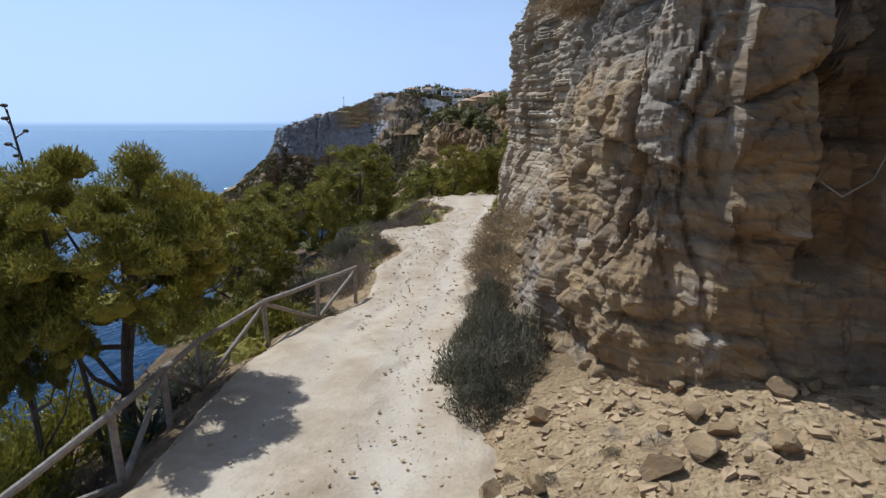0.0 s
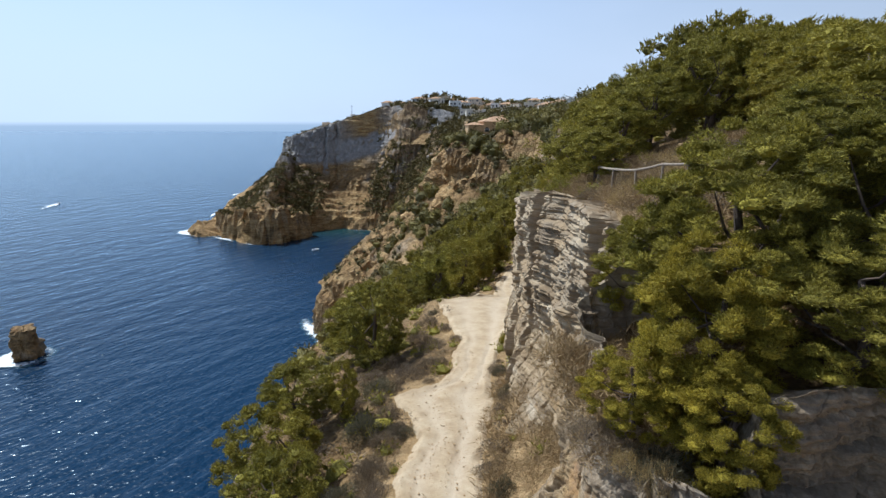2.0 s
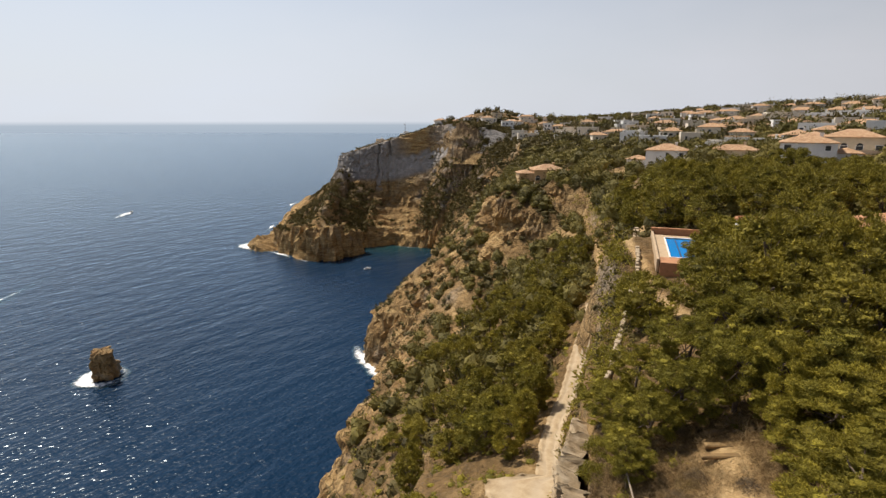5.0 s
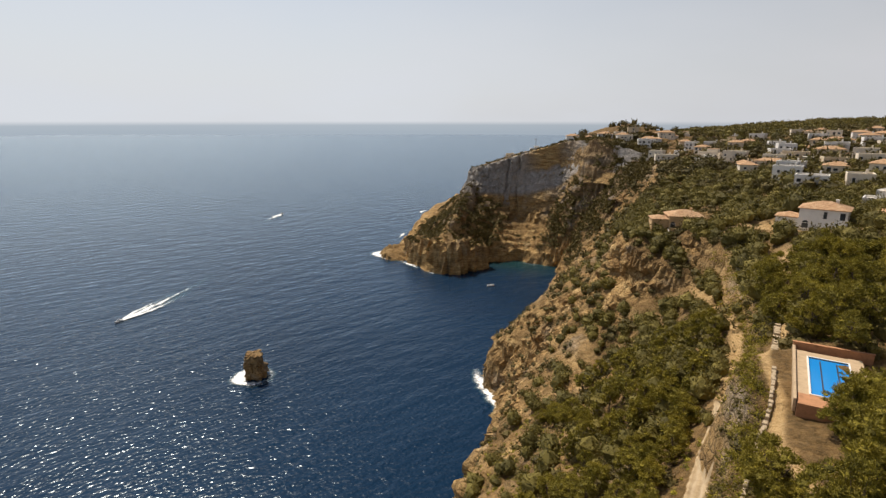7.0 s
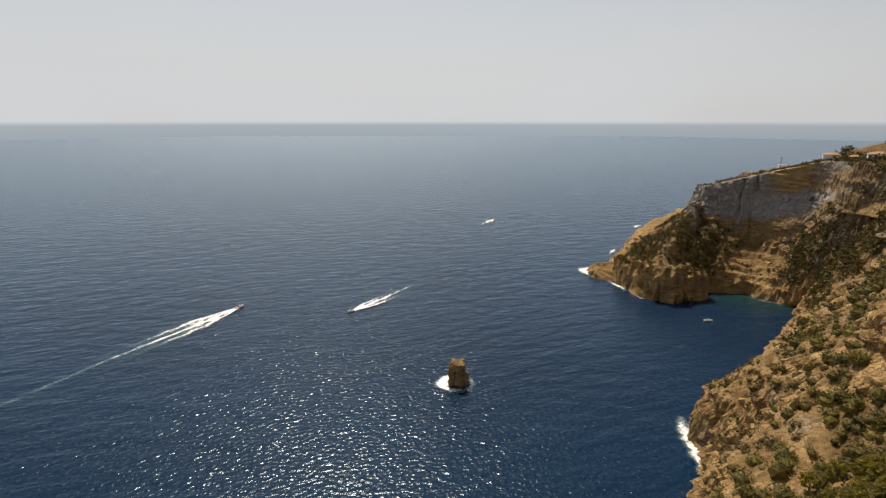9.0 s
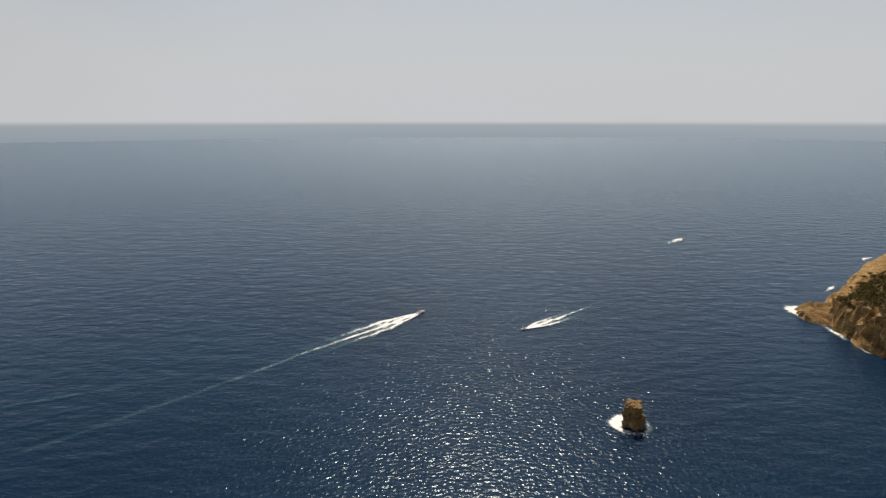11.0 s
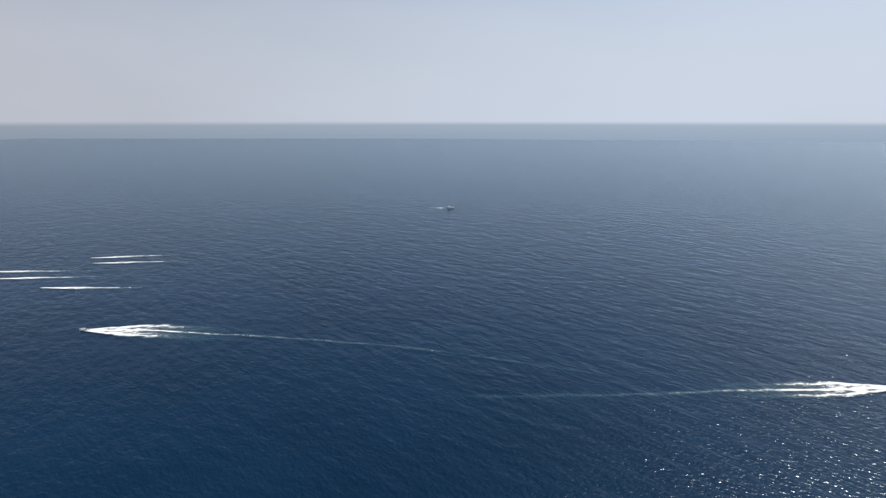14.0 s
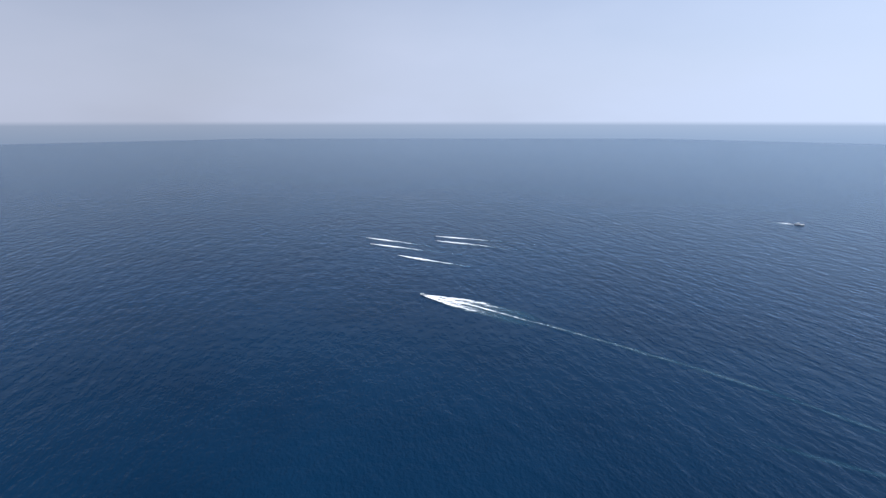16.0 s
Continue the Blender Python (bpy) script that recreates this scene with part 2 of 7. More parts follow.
def make_ground():
    m, n, l, b = material("hillside_ground", 0.95)
    rockc, big, layers, fine, streak = rock_colour(n, l, 0.16, 0.53)
    dirt = ramp(n, l, noise_node(n, l, 1.6, 8, 0.7), [(0.3, (0.20, 0.115, 0.047)), (0.55, (0.34, 0.205, 0.09)), (0.75, (0.48, 0.32, 0.155))])
    scrub = ramp(n, l, noise_node(n, l, 0.9, 8, 0.75), [(0.3, (0.06, 0.040, 0.015)), (0.5, (0.15, 0.092, 0.035)), (0.7, (0.27, 0.165, 0.068))])
    c = mixc(n, l, maprange(n, l, noise_node(n, l, 0.22, 6, 0.65), 0.55, 0.80), scrub, dirt)
    pale = ramp(n, l, noise_node(n, l, 3.0, 8, 0.7), [(0.3, (0.36, 0.225, 0.095)), (0.6, (0.53, 0.365, 0.175)), (0.8, (0.64, 0.48, 0.26))])
    c = mixc(n, l, attr(n, "bare"), c, pale)
    greyc = ramp(n, l, noise_node(n, l, 0.25, 7, 0.72, (1, 1, 0.7)), [(0.3, (0.23, 0.207, 0.182)), (0.5, (0.33, 0.30, 0.268)), (0.7, (0.45, 0.415, 0.375))])
    rustc = ramp(n, l, noise_node(n, l, 0.26, 8, 0.72, (0.35, 0.35, 1.7)), [(0.3, (0.14, 0.078, 0.030)), (0.45, (0.37, 0.222, 0.085)), (0.66, (0.64, 0.45, 0.205))])
    rockc = mixc(n, l, attr(n, "rust"), rockc, rustc)
    g = n.new("ShaderNodeNewGeometry")
    nn = n.new("ShaderNodeTexNoise")
    nn.inputs["Scale"].default_value, nn.inputs["Detail"].default_value = 0.3, 4
    wv = n.new("ShaderNodeVectorMath")
    wv.operation = "MULTIPLY_ADD"
    wv.inputs[1].default_value = (3.0, 3.0, 2.0)
    v = n.new("ShaderNodeTexVoronoi")
    v.feature = "DISTANCE_TO_EDGE"
    v.inputs["Scale"].default_value = 0.42
    l.new(g.outputs["Position"], nn.inputs["Vector"])
    l.new(nn.outputs["Color"], wv.inputs[0])
    l.new(g.outputs["Position"], wv.inputs[2])
    l.new(wv.outputs[0], v.inputs["Vector"])
    joints = maprange(n, l, v.outputs["Distance"], 0.0, 0.09, 0.55, 0.0)
    rockc = mixc(n, l, joints, rockc, (0.085, 0.055, 0.028))
    rockc = mixc(n, l, attr(n, "greyrock"), rockc, greyc)
    c = mixc(n, l, attr(n, "rocky"), c, rockc)
    l.new(c, b.inputs["Base Color"])
    c2 = n.new("ShaderNodeMath")
    c2.operation = "MULTIPLY_ADD"
    c2.inputs[1].default_value = 4.0
    l.new(noise_node(n, l, 0.3, 6, 0.7, (1, 1, 1.6)), c2.inputs[0])
    l.new(noise_node(n, l, 1.2, 9, 0.72), c2.inputs[2])
    deep = n.new("ShaderNodeMath")
    deep.operation = "MULTIPLY_ADD"
    deep.inputs[1].default_value = -1.6
    cut = n.new("ShaderNodeMath")
    cut.operation = "MULTIPLY"
    l.new(joints, cut.inputs[0])
    l.new(attr(n, "rocky"), cut.inputs[1])
    l.new(cut.outputs[0], deep.inputs[0])
    l.new(c2.outputs[0], deep.inputs[2])
    bump(n, l, b, deep.outputs[0], 0.9, 0.4)
    return m


GROUND = make_ground()


def make_track():
    m, n, l, b = material("pale_gravel_track", 0.95)
    c = ramp(n, l, noise_node(n, l, 0.9, 8, 0.7), [(0.3, (0.29, 0.20, 0.105)), (0.5, (0.43, 0.325, 0.195)), (0.72, (0.54, 0.435, 0.29))])
    peb = n.new("ShaderNodeTexVoronoi")
    peb.inputs["Scale"].default_value = 16
    g = n.new("ShaderNodeNewGeometry")
    l.new(g.outputs["Position"], peb.inputs["Vector"])
    c = mixc(n, l, maprange(n, l, noise_node(n, l, 14, 5, 0.8), 0.5, 0.75, 0, 0.5), c, (0.28, 0.215, 0.145))
    c = mixc(n, l, attr(n, "worn"), c, (0.48, 0.385, 0.265))
    c = mixc(n, l, maprange(n, l, noise_node(n, l, 2.2, 7, 0.75), 0.52, 0.66, 0, 0.45), c, (0.36, 0.255, 0.15))
    l.new(c, b.inputs["Base Color"])
    h = mixc(n, l, 0.45, noise_node(n, l, 7, 9, 0.75), peb.outputs["Distance"])
    bump(n, l, b, h, 0.8, 0.022)
    return m


TRACK = make_track()


def make_leaf(name, dark, mid, light, trans=0.25):
    m, n, l, b = material(name, 0.7)
    g = n.new("ShaderNodeNewGeometry")
    o = n.new("ShaderNodeObjectInfo")
    c = ramp(n, l, g.outputs["Random Per Island"], [(0.0, dark), (0.55, mid), (1.0, light)])
    c2 = mixc(n, l, maprange(n, l, o.outputs["Random"], 0, 1, 0.0, 0.3), c, (light[0] * 1.1, light[1] * 1.0, light[2] * 0.7))
    c2 = mixc(n, l, maprange(n, l, noise_node(n, l, 0.5, 3), 0.35, 0.65, 0.0, 0.45), c2, dark)
    l.new(c2, b.inputs["Base Color"])
    bump(n, l, b, noise_node(n, l, 9.0, 4, 0.75), 0.9, 0.12)
    t = n.new("ShaderNodeBsdfTranslucent")
    l.new(c2, t.inputs["Color"])
    mx = n.new("ShaderNodeMixShader")
    mx.inputs[0].default_value = trans
    l.new(b.outputs[0], mx.inputs[1])
    l.new(t.outputs[0], mx.inputs[2])
    l.new(mx.outputs[0], n["Material Output"].inputs["Surface"])
    return m


PINE = make_leaf("pine_needles", (0.105, 0.098, 0.016), (0.265, 0.232, 0.030), (0.49, 0.41, 0.050), 0.22)
PINE_WOOD = make_leaf("wood_pine_needles", (0.085, 0.078, 0.013), (0.245, 0.205, 0.027), (0.46, 0.38, 0.046), 0.18)
PINE_YELLOW = make_leaf("yellow_pine_needles", (0.13, 0.11, 0.012), (0.38, 0.305, 0.026), (0.60, 0.475, 0.050), 0.28)
PINE_FAR = make_leaf("far_pine_needles", (0.054, 0.050, 0.012), (0.148, 0.125, 0.027), (0.28, 0.225, 0.050), 0.16)
MAQUIS = make_leaf("dark_maquis_leaves", (0.040, 0.036, 0.012), (0.108, 0.088, 0.025), (0.20, 0.152, 0.046), 0.14)
SAGE = make_leaf("sage_leaves", (0.085, 0.076, 0.042), (0.170, 0.150, 0.085), (0.28, 0.245, 0.155))
DRY = make_leaf("dry_twigs", (0.13, 0.098, 0.065), (0.25, 0.190, 0.125), (0.38, 0.30, 0.205))
STRAW = make_leaf("straw_grass", (0.30, 0.20, 0.075), (0.47, 0.34, 0.14), (0.62, 0.48, 0.23), 0.35)
DRYGRASS = make_leaf("brown_dry_grass", (0.19, 0.125, 0.060), (0.34, 0.235, 0.112), (0.50, 0.36, 0.18), 0.2)
GREYPLANT = make_leaf("silver_twigs", (0.22, 0.21, 0.20), (0.34, 0.33, 0.31), (0.46, 0.45, 0.42))
AGAVE = make_leaf("agave_leaves", (0.05, 0.075, 0.05), (0.08, 0.11, 0.07), (0.12, 0.15, 0.09), 0.1)


def plain(name, colour, rough=0.8, var=0.25, scale=2.0, metal=0.0, relief=0.02):
    m, n, l, b = material(name, rough, metal)
    d = tuple(c * (1 - var) for c in colour)
    e = tuple(min(1, c * (1 + var * 0.6)) for c in colour)
    c = ramp(n, l, noise_node(n, l, scale, 6, 0.65), [(0.3, d), (0.5, colour), (0.72, e)])
    l.new(c, b.inputs["Base Color"])
    bump(n, l, b, noise_node(n, l, scale * 8, 5, 0.7), 0.5, relief)
    return m


SANDSTONE = plain("tan_rubble_stone", (0.40, 0.27, 0.135), 0.92, 0.45, 3.0)
BARK = plain("pine_bark", (0.13, 0.095, 0.07), 0.95, 0.5, 6.0, relief=0.05)
FENCEWOOD = plain("weathered_fence_wood", (0.30, 0.24, 0.175), 0.85, 0.4, 9.0)
WHITEWALL = plain("white_render_wall", (0.78, 0.76, 0.72), 0.85, 0.10, 0.6)
CREAMWALL = plain("cream_render_wall", (0.66, 0.54, 0.38), 0.85, 0.14, 0.6)
PALEWALL = plain("pale_sand_render_wall", (0.74, 0.65, 0.52), 0.85, 0.12, 0.6)
OCHREWALL = plain("ochre_render_wall", (0.60, 0.40, 0.21), 0.85, 0.16, 0.6)
STONEWALL = plain("dry_stone_wall", (0.43, 0.34, 0.23), 0.92, 0.35, 3.0, relief=0.05)
CONCRETE = plain("pale_concrete", (0.58, 0.53, 0.46), 0.9, 0.2, 1.2)
DECK = plain("sandy_pool_paving", (0.50, 0.37, 0.235), 0.85, 0.2, 1.5)
TERRACOTTA = plain("terracotta_paving", (0.47, 0.235, 0.12), 0.8, 0.25, 1.5)
METAL = plain("grey_steel_mast", (0.35, 0.35, 0.36), 0.5, 0.15, 3.0, 0.7)
BOATWHITE = plain("white_gelcoat", (0.80, 0.80, 0.79), 0.3, 0.05, 1.0)
BOATDARK = plain("dark_boat_trim", (0.05, 0.06, 0.08), 0.4, 0.2, 1.0)
BOATRED = plain("red_boat_trim", (0.45, 0.06, 0.04), 0.4, 0.2, 1.0)
POOLTILE = plain("blue_pool_tiles", (0.05, 0.36, 0.72), 0.3, 0.12, 1.2)


def make_tiles():
    m, n, l, b = material("clay_roof_tiles", 0.85)
    w = n.new("ShaderNodeTexWave")
    w.inputs["Scale"].default_value, w.inputs["Distortion"].default_value = 1.6, 0.6
    g = n.new("ShaderNodeNewGeometry")
    l.new(g.outputs["Position"], w.inputs["Vector"])
    c = ramp(n, l, noise_node(n, l, 1.1, 7, 0.7), [(0.3, (0.34, 0.18, 0.09)), (0.5, (0.54, 0.33, 0.18)), (0.7, (0.66, 0.48, 0.31))])
    c = mixc(n, l, maprange(n, l, w.outputs["Fac"], 0.0, 0.4, 0.5, 0), c, (0.22, 0.12, 0.07))
    l.new(c, b.inputs["Base Color"])
    bump(n, l, b, w.outputs["Fac"], 0.7, 0.08)
    return m


TILES = make_tiles()


def make_glass(name, colour=(0.05, 0.055, 0.06)):
    m, n, l, b = material(name, 0.06)
    b.inputs["Base Color"].default_value = (*colour, 1)
    b.inputs["Specular IOR Level"].default_value = 0.6
    return m


PANE = make_glass("window_glass")


def make_sea():
    """Dark blue water; a limited Fresnel gloss stands for wave faces turned away from the eye."""
    m, n, l, b = material("sea_water", 0.6)
    patch = noise_node(n, l, 0.006, 4, 0.55)
    c = ramp(n, l, patch, [(0.3, (0.0020, 0.0155, 0.040)), (0.7, (0.0030, 0.0230, 0.057))])
    c = mixc(n, l, attr(n, "shallow"), c, (0.004, 0.034, 0.040))
    l.new(c, b.inputs["Base Color"])
    b.inputs["Specular IOR Level"].default_value = 0.0
    geo = n.new("ShaderNodeNewGeometry")
    turn = n.new("ShaderNodeVectorRotate")  # crests lie across the wind
    turn.rotation_type = "Z_AXIS"
    turn.inputs["Angle"].default_value = radians(-WIND_AZ)
    l.new(geo.outputs["Position"], turn.inputs["Vector"])

    def waves(scale, detail, rough, stretch):
        mp, nz = n.new("ShaderNodeMapping"), n.new("ShaderNodeTexNoise")
        mp.inputs["Scale"].default_value = stretch
        nz.inputs["Scale"].default_value, nz.inputs["Detail"].default_value, nz.inputs["Roughness"].default_value = scale, detail, rough
        l.new(turn.outputs[0], mp.inputs[0])
        l.new(mp.outputs[0], nz.inputs["Vector"])
        return nz.outputs["Fac"]

    swell = waves(0.05, 3, 0.5, (0.6, 1.35, 1))
    wind = waves(0.11, 3, 0.6, (0.65, 1.25, 1))
    chop = waves(0.42, 1.5, 0.5, (0.85, 1.1, 1))
    rip = waves(1.0, 1.0, 0.5, (0.95, 1.0, 1))
    s = n.new("ShaderNodeMath")
    s.operation = "MULTIPLY_ADD"
    s.inputs[1].default_value = 1.0
    l.new(swell, s.inputs[0])
    l.new(chop, s.inputs[2])
    s2 = n.new("ShaderNodeMath")
    s2.operation = "MULTIPLY_ADD"
    s2.inputs[1].default_value = 0.20
    l.new(rip, s2.inputs[0])
    l.new(s.outputs[0], s2.inputs[2])
    s3 = n.new("ShaderNodeMath")
    s3.operation = "MULTIPLY_ADD"
    s3.inputs[1].default_value = 1.1
    l.new(wind, s3.inputs[0])
    l.new(s2.outputs[0], s3.inputs[2])
    bp = bump(n, l, b, s3.outputs[0], 1.0, 0.55)
    l.new(maprange(n, l, noise_node(n, l, 0.02, 3, 0.6, (1.0, 0.5, 1)), 0.38, 0.62, 0.94, 1.0), bp.inputs["Strength"])
    g = n.new("ShaderNodeBsdfGlossy")
    g.inputs["Roughness"].default_value = 0.205
    g.inputs["Color"].default_value = (0.82, 0.93, 1.0, 1)
    l.new(bp.outputs[0], g.inputs["Normal"])
    fr = n.new("ShaderNodeFresnel")
    fr.inputs["IOR"].default_value = 1.33
    wv = n.new("ShaderNodeMath")  # the larger waves tilt the mirror
    wv.operation = "ADD"
    l.new(wind, wv.inputs[0])
    l.new(swell, wv.inputs[1])
    bf = n.new("ShaderNodeBump")
    bf.inputs["Strength"].default_value, bf.inputs["Distance"].default_value = 1.0, 1.1
    l.new(wv.outputs[0], bf.inputs["Height"])
    l.new(bf.outputs[0], fr.inputs["Normal"])
    mx = n.new("ShaderNodeMixShader")
    pw = n.new("ShaderNodeMath")
    pw.operation = "POWER"
    pw.inputs[1].default_value = 1.27
    l.new(fr.outputs[0], pw.inputs[0])
    sc = n.new("ShaderNodeMath")
    sc.operation = "MULTIPLY"
    sc.inputs[1].default_value = 1.5
    l.new(pw.outputs[0], sc.inputs[0])
    dn = n.new("ShaderNodeMath")  # rough far water never mirrors the sky fully
    dn.operation = "MULTIPLY_ADD"
    dn.inputs[1].default_value, dn.inputs[2].default_value = 0.88, 1.0
    l.new(sc.outputs[0], dn.inputs[0])
    dv = n.new("ShaderNodeMath")
    dv.operation = "DIVIDE"
    l.new(sc.outputs[0], dv.inputs[0])
    l.new(dn.outputs[0], dv.inputs[1])
    l.new(dv.outputs[0], mx.inputs[0])
    l.new(b.outputs[0], mx.inputs[1])
    l.new(g.outputs[0], mx.inputs[2])
    l.new(mx.outputs[0], n["Material Output"].inputs["Surface"])
    return m


SEA = make_sea()


def make_foam(name, scale, cover, tint=(0.85, 0.88, 0.88)):
    """White water, broken by holes; the edge attribute thins it out."""
    m, n, l, b = material(name, 0.6)
    l.new(mixc(n, l, maprange(n, l, attr(n, "dense"), 0.25, 0.62), (0.14, 0.40, 0.46), tint), b.inputs["Base Color"])
    fac = n.new("ShaderNodeMath")
    fac.operation = "ADD"
    l.new(noise_node(n, l, scale, 6, 0.7), fac.inputs[0])
    l.new(attr(n, "dense"), fac.inputs[1])
    a = maprange(n, l, fac.outputs[0], cover, cover + 0.22)
    film = n.new("ShaderNodeMath")
    film.operation = "MAXIMUM"
    l.new(a, film.inputs[0])
    l.new(maprange(n, l, attr(n, "dense"), 0.05, 0.8, 0.0, 0.22), film.inputs[1])
    t = n.new("ShaderNodeBsdfTransparent")
    mx = n.new("ShaderNodeMixShader")
    l.new(film.outputs[0], mx.inputs[0])
    l.new(t.outputs[0], mx.inputs[1])
    l.new(b.outputs[0], mx.inputs[2])
    l.new(mx.outputs[0], n["Material Output"].inputs["Surface"])
    return m


FOAM = make_foam("sea_foam", 0.55, 1.04)
WAKE = make_foam("wake_foam", 0.7, 0.98)

# ---- the lie of the land: lines that run along the coast, each as y, x, z ----
WATERLINE = [(-80, -60, 0), (0, -50, 0), (126, -49, 0), (200, -46, 0), (228, -53, 0), (243, -64, 0), (258, -69, 0), (268, -67, 0), (276, -58, 0), (300, -52, 0), (380, -58, 0), (445, -57, 0), (520, -60, 0)]
LOWER_CLIFF = [(-80, -34, 50), (0, -27, 52), (26, -22, 58), (60, -24, 52), (120, -32, 45), (170, -28, 42), (210, -27, 44), (228, -43, 26), (238, -52.5, 24), (250, -60.5, 19), (262, -62, 16), (272, -47, 24), (300, -38, 32), (395, -34, 24), (445, -44, 20), (495, -52, 24), (520, -54, 20)]
MID_SLOPE = [(-80, -12, 78), (0, -8, 80), (26, -9.5, 81), (45, -7, 78), (80, -9, 66), (108, -10, 62), (136, -12, 56), (153, -2, 60.5), (185, -5, 70), (200, -5.5, 73), (215, -10, 66), (279, -8, 72), (340, -13, 64), (394, -13.5, 50), (445, -25, 54), (495, -37, 62), (520, -40, 60)]
TRACK_SEAWARD = [(-80, -4.5, 85), (0, -3.9, 83.9), (5, -3.7, 83.6), (11, -3.4, 83.1), (14.3, -1.9, 82.95), (17.4, -2.2, 83), (20.4, -1.4, 83), (22.4, -2.0, 82.9), (24.2, -2.8, 82.8), (25.6, -0.7, 82.8), (27.4, 0.0, 82.7), (30, 0.2, 82.6), (32, 0.6, 82.5), (36, -0.3, 82.3), (41.5, -1.1, 81.9), (42.8, 3.6, 81.8), (48.7, 4.2, 81), (55, 5.5, 80.2), (62, 7.6, 80), (68, 9.2, 80.5), (77, 11.4, 81), (86, 13.9, 81.4), (93, 15.2, 81.8), (114, 20, 84.5), (150, 20, 79.5), (165, 22, 81), (186, -1, 86), (200, -1, 87.5), (212, -1, 85), (240, 2, 84), (279, -1, 79), (340, 2, 78), (394, -1, 68), (445, -7, 86), (495, -22, 90), (520, -32, 92)]
TRACK_INNER = [(-80, 0.8, 85), (0, 0.6, 83.9), (5, 0.5, 83.7), (11, 0.3, 83.3), (13.4, 0.8, 83.2), (16, 0.8, 83), (20, 1.3, 82.9), (25, 1.9, 82.9), (27.6, 2.2, 82.8), (33, 3.5, 82.5), (42.5, 5.7, 81.9), (48, 6.2, 81.2), (55, 7.7, 80.3), (62, 9.9, 80), (68, 11.7, 80.6), (77, 13.9, 81.2), (86, 16.1, 81.6), (93, 17.1, 82), (114, 21.5, 84.8), (150, 22, 79.8), (165, 23.5, 81.5), (186, 3, 87), (200, 3, 88), (240, 6, 86), (279, 2, 82), (340, 6, 82), (394, 4, 74), (445, 1, 90), (495, -13, 95), (520, -26, 95)]
WALL_FOOT = [(-80, 3, 85.3), (5, 3, 84.2), (7.3, 3.4, 84.4), (9, 2.9, 84.3), (12, 3.1, 84), (14, 3.9, 85.2), (15.2, 4.9, 86), (17, 5.0, 86), (22, 4.8, 85.5), (25, 4.5, 84), (28, 4.4, 83.2), (44, 6.8, 82), (56, 9.0, 81), (64, 11.4, 81), (77, 14.8, 82), (89, 17.6, 83), (114, 23, 86), (150, 23.5, 81), (165, 24.5, 83), (200, 5, 88), (279, 4, 83), (340, 8, 84), (394, 8, 79), (445, 6, 93), (495, -8, 97), (520, -20, 98)]
WALL_TOP = [(-80, 8, 86), (7.4, 8, 84.6), (8.0, 3.9, 89.6), (10, 3.9, 89.8), (13.2, 4.3, 90.0), (14.8, 5.5, 92.2), (17, 5.7, 93.0), (22, 5.5, 92.8), (25, 5.4, 92.4), (44, 7.4, 91.7), (56, 11.4, 91.4), (64, 13.4, 91.4), (77, 16.8, 91), (89, 19.4, 90.5), (114, 25, 90), (150, 25.5, 88), (165, 26, 92), (200, 12, 91.3), (240, 12, 90), (279, 10, 88), (340, 16, 92), (394, 14, 92), (445, 11, 98), (520, -5, 100)]
TERRACE = [(-80, 20, 89), (7.4, 20, 86), (8.2, 10, 92.8), (15, 10.5, 94.0), (24, 11, 94.6), (40, 17, 96), (60, 17, 95.2), (80, 24, 96), (118, 31, 95.5), (169, 48, 101), (200, 36, 97), (279, 40, 97), (340, 45, 98), (445, 40, 102), (520, 30, 104)]
INLAND = [(-80, 300, 118), (8, 300, 121), (200, 300, 123), (520, 300, 126)]
LINES = [np.array(q, float) for q in (WATERLINE, LOWER_CLIFF, MID_SLOPE, TRACK_SEAWARD, TRACK_INNER, WALL_FOOT, WALL_TOP, TERRACE, INLAND)]

# the headland across the cove: its shore, the foot and the brow of its high cliff
SHORE = [(-40, 478, 0), (-62, 478, 0), (-100, 484, 0), (-124, 474, 0), (-138, 442, 0), (-158, 425, 0), (-176, 436, 0), (-200, 455, 0), (-228, 466, 0), (-222, 482, 0), (-240, 560, 0), (-280, 720, 0), (-290, 1300, 0)]
CLIFF_FOOT = [(4, 450, 82), (-24, 478, 85), (-41, 494, 85), (-56, 520, 76), (-70, 530, 62), (-108, 535, 52), (-152, 530, 54), (-170, 556, 54), (-200, 720, 40), (-215, 1300, 30)]
CLIFF_BROW = [(12, 459, 100), (-20, 486, 107), (-38, 502, 110), (-52, 530, 109), (-67, 541, 107), (-110, 546, 94), (-152, 541, 80.5), (-164, 560, 78), (-175, 720, 66), (-185, 1300, 40)]


SPUR = [(-150, 545, 78), (-155, 525, 64), (-157, 500, 53), (-155, 470, 44), (-150, 445, 29)]  # rib that runs down from the cliff to the sea


FLATS = [(23.8, 73.0, 9.5, 95.2), (50, 69.5, 9, 96.5), (49.5, 172, 9, 98.2), (74, 142, 10, 102), (93, 157, 11, 104.3), (66, 165.5, 7, 101.4), (39, 178, 8, 96.5)]


FOOTPATHS = [((15.5, 93, 0), (19, 102, 0), (21.2, 114, 0), (21.5, 130, 0), (20.5, 154, 0), (18, 166, 0)), ((17.0, 48, 0), (15.8, 58, 0), (18, 68, 0), (18.5, 80, 0), (26, 100, 0), (31, 120, 0), (35, 150, 0))]


def line_at(line, y):
    return np.interp(y, line[:, 0], line[:, 1]), np.interp(y, line[:, 0], line[:, 2])


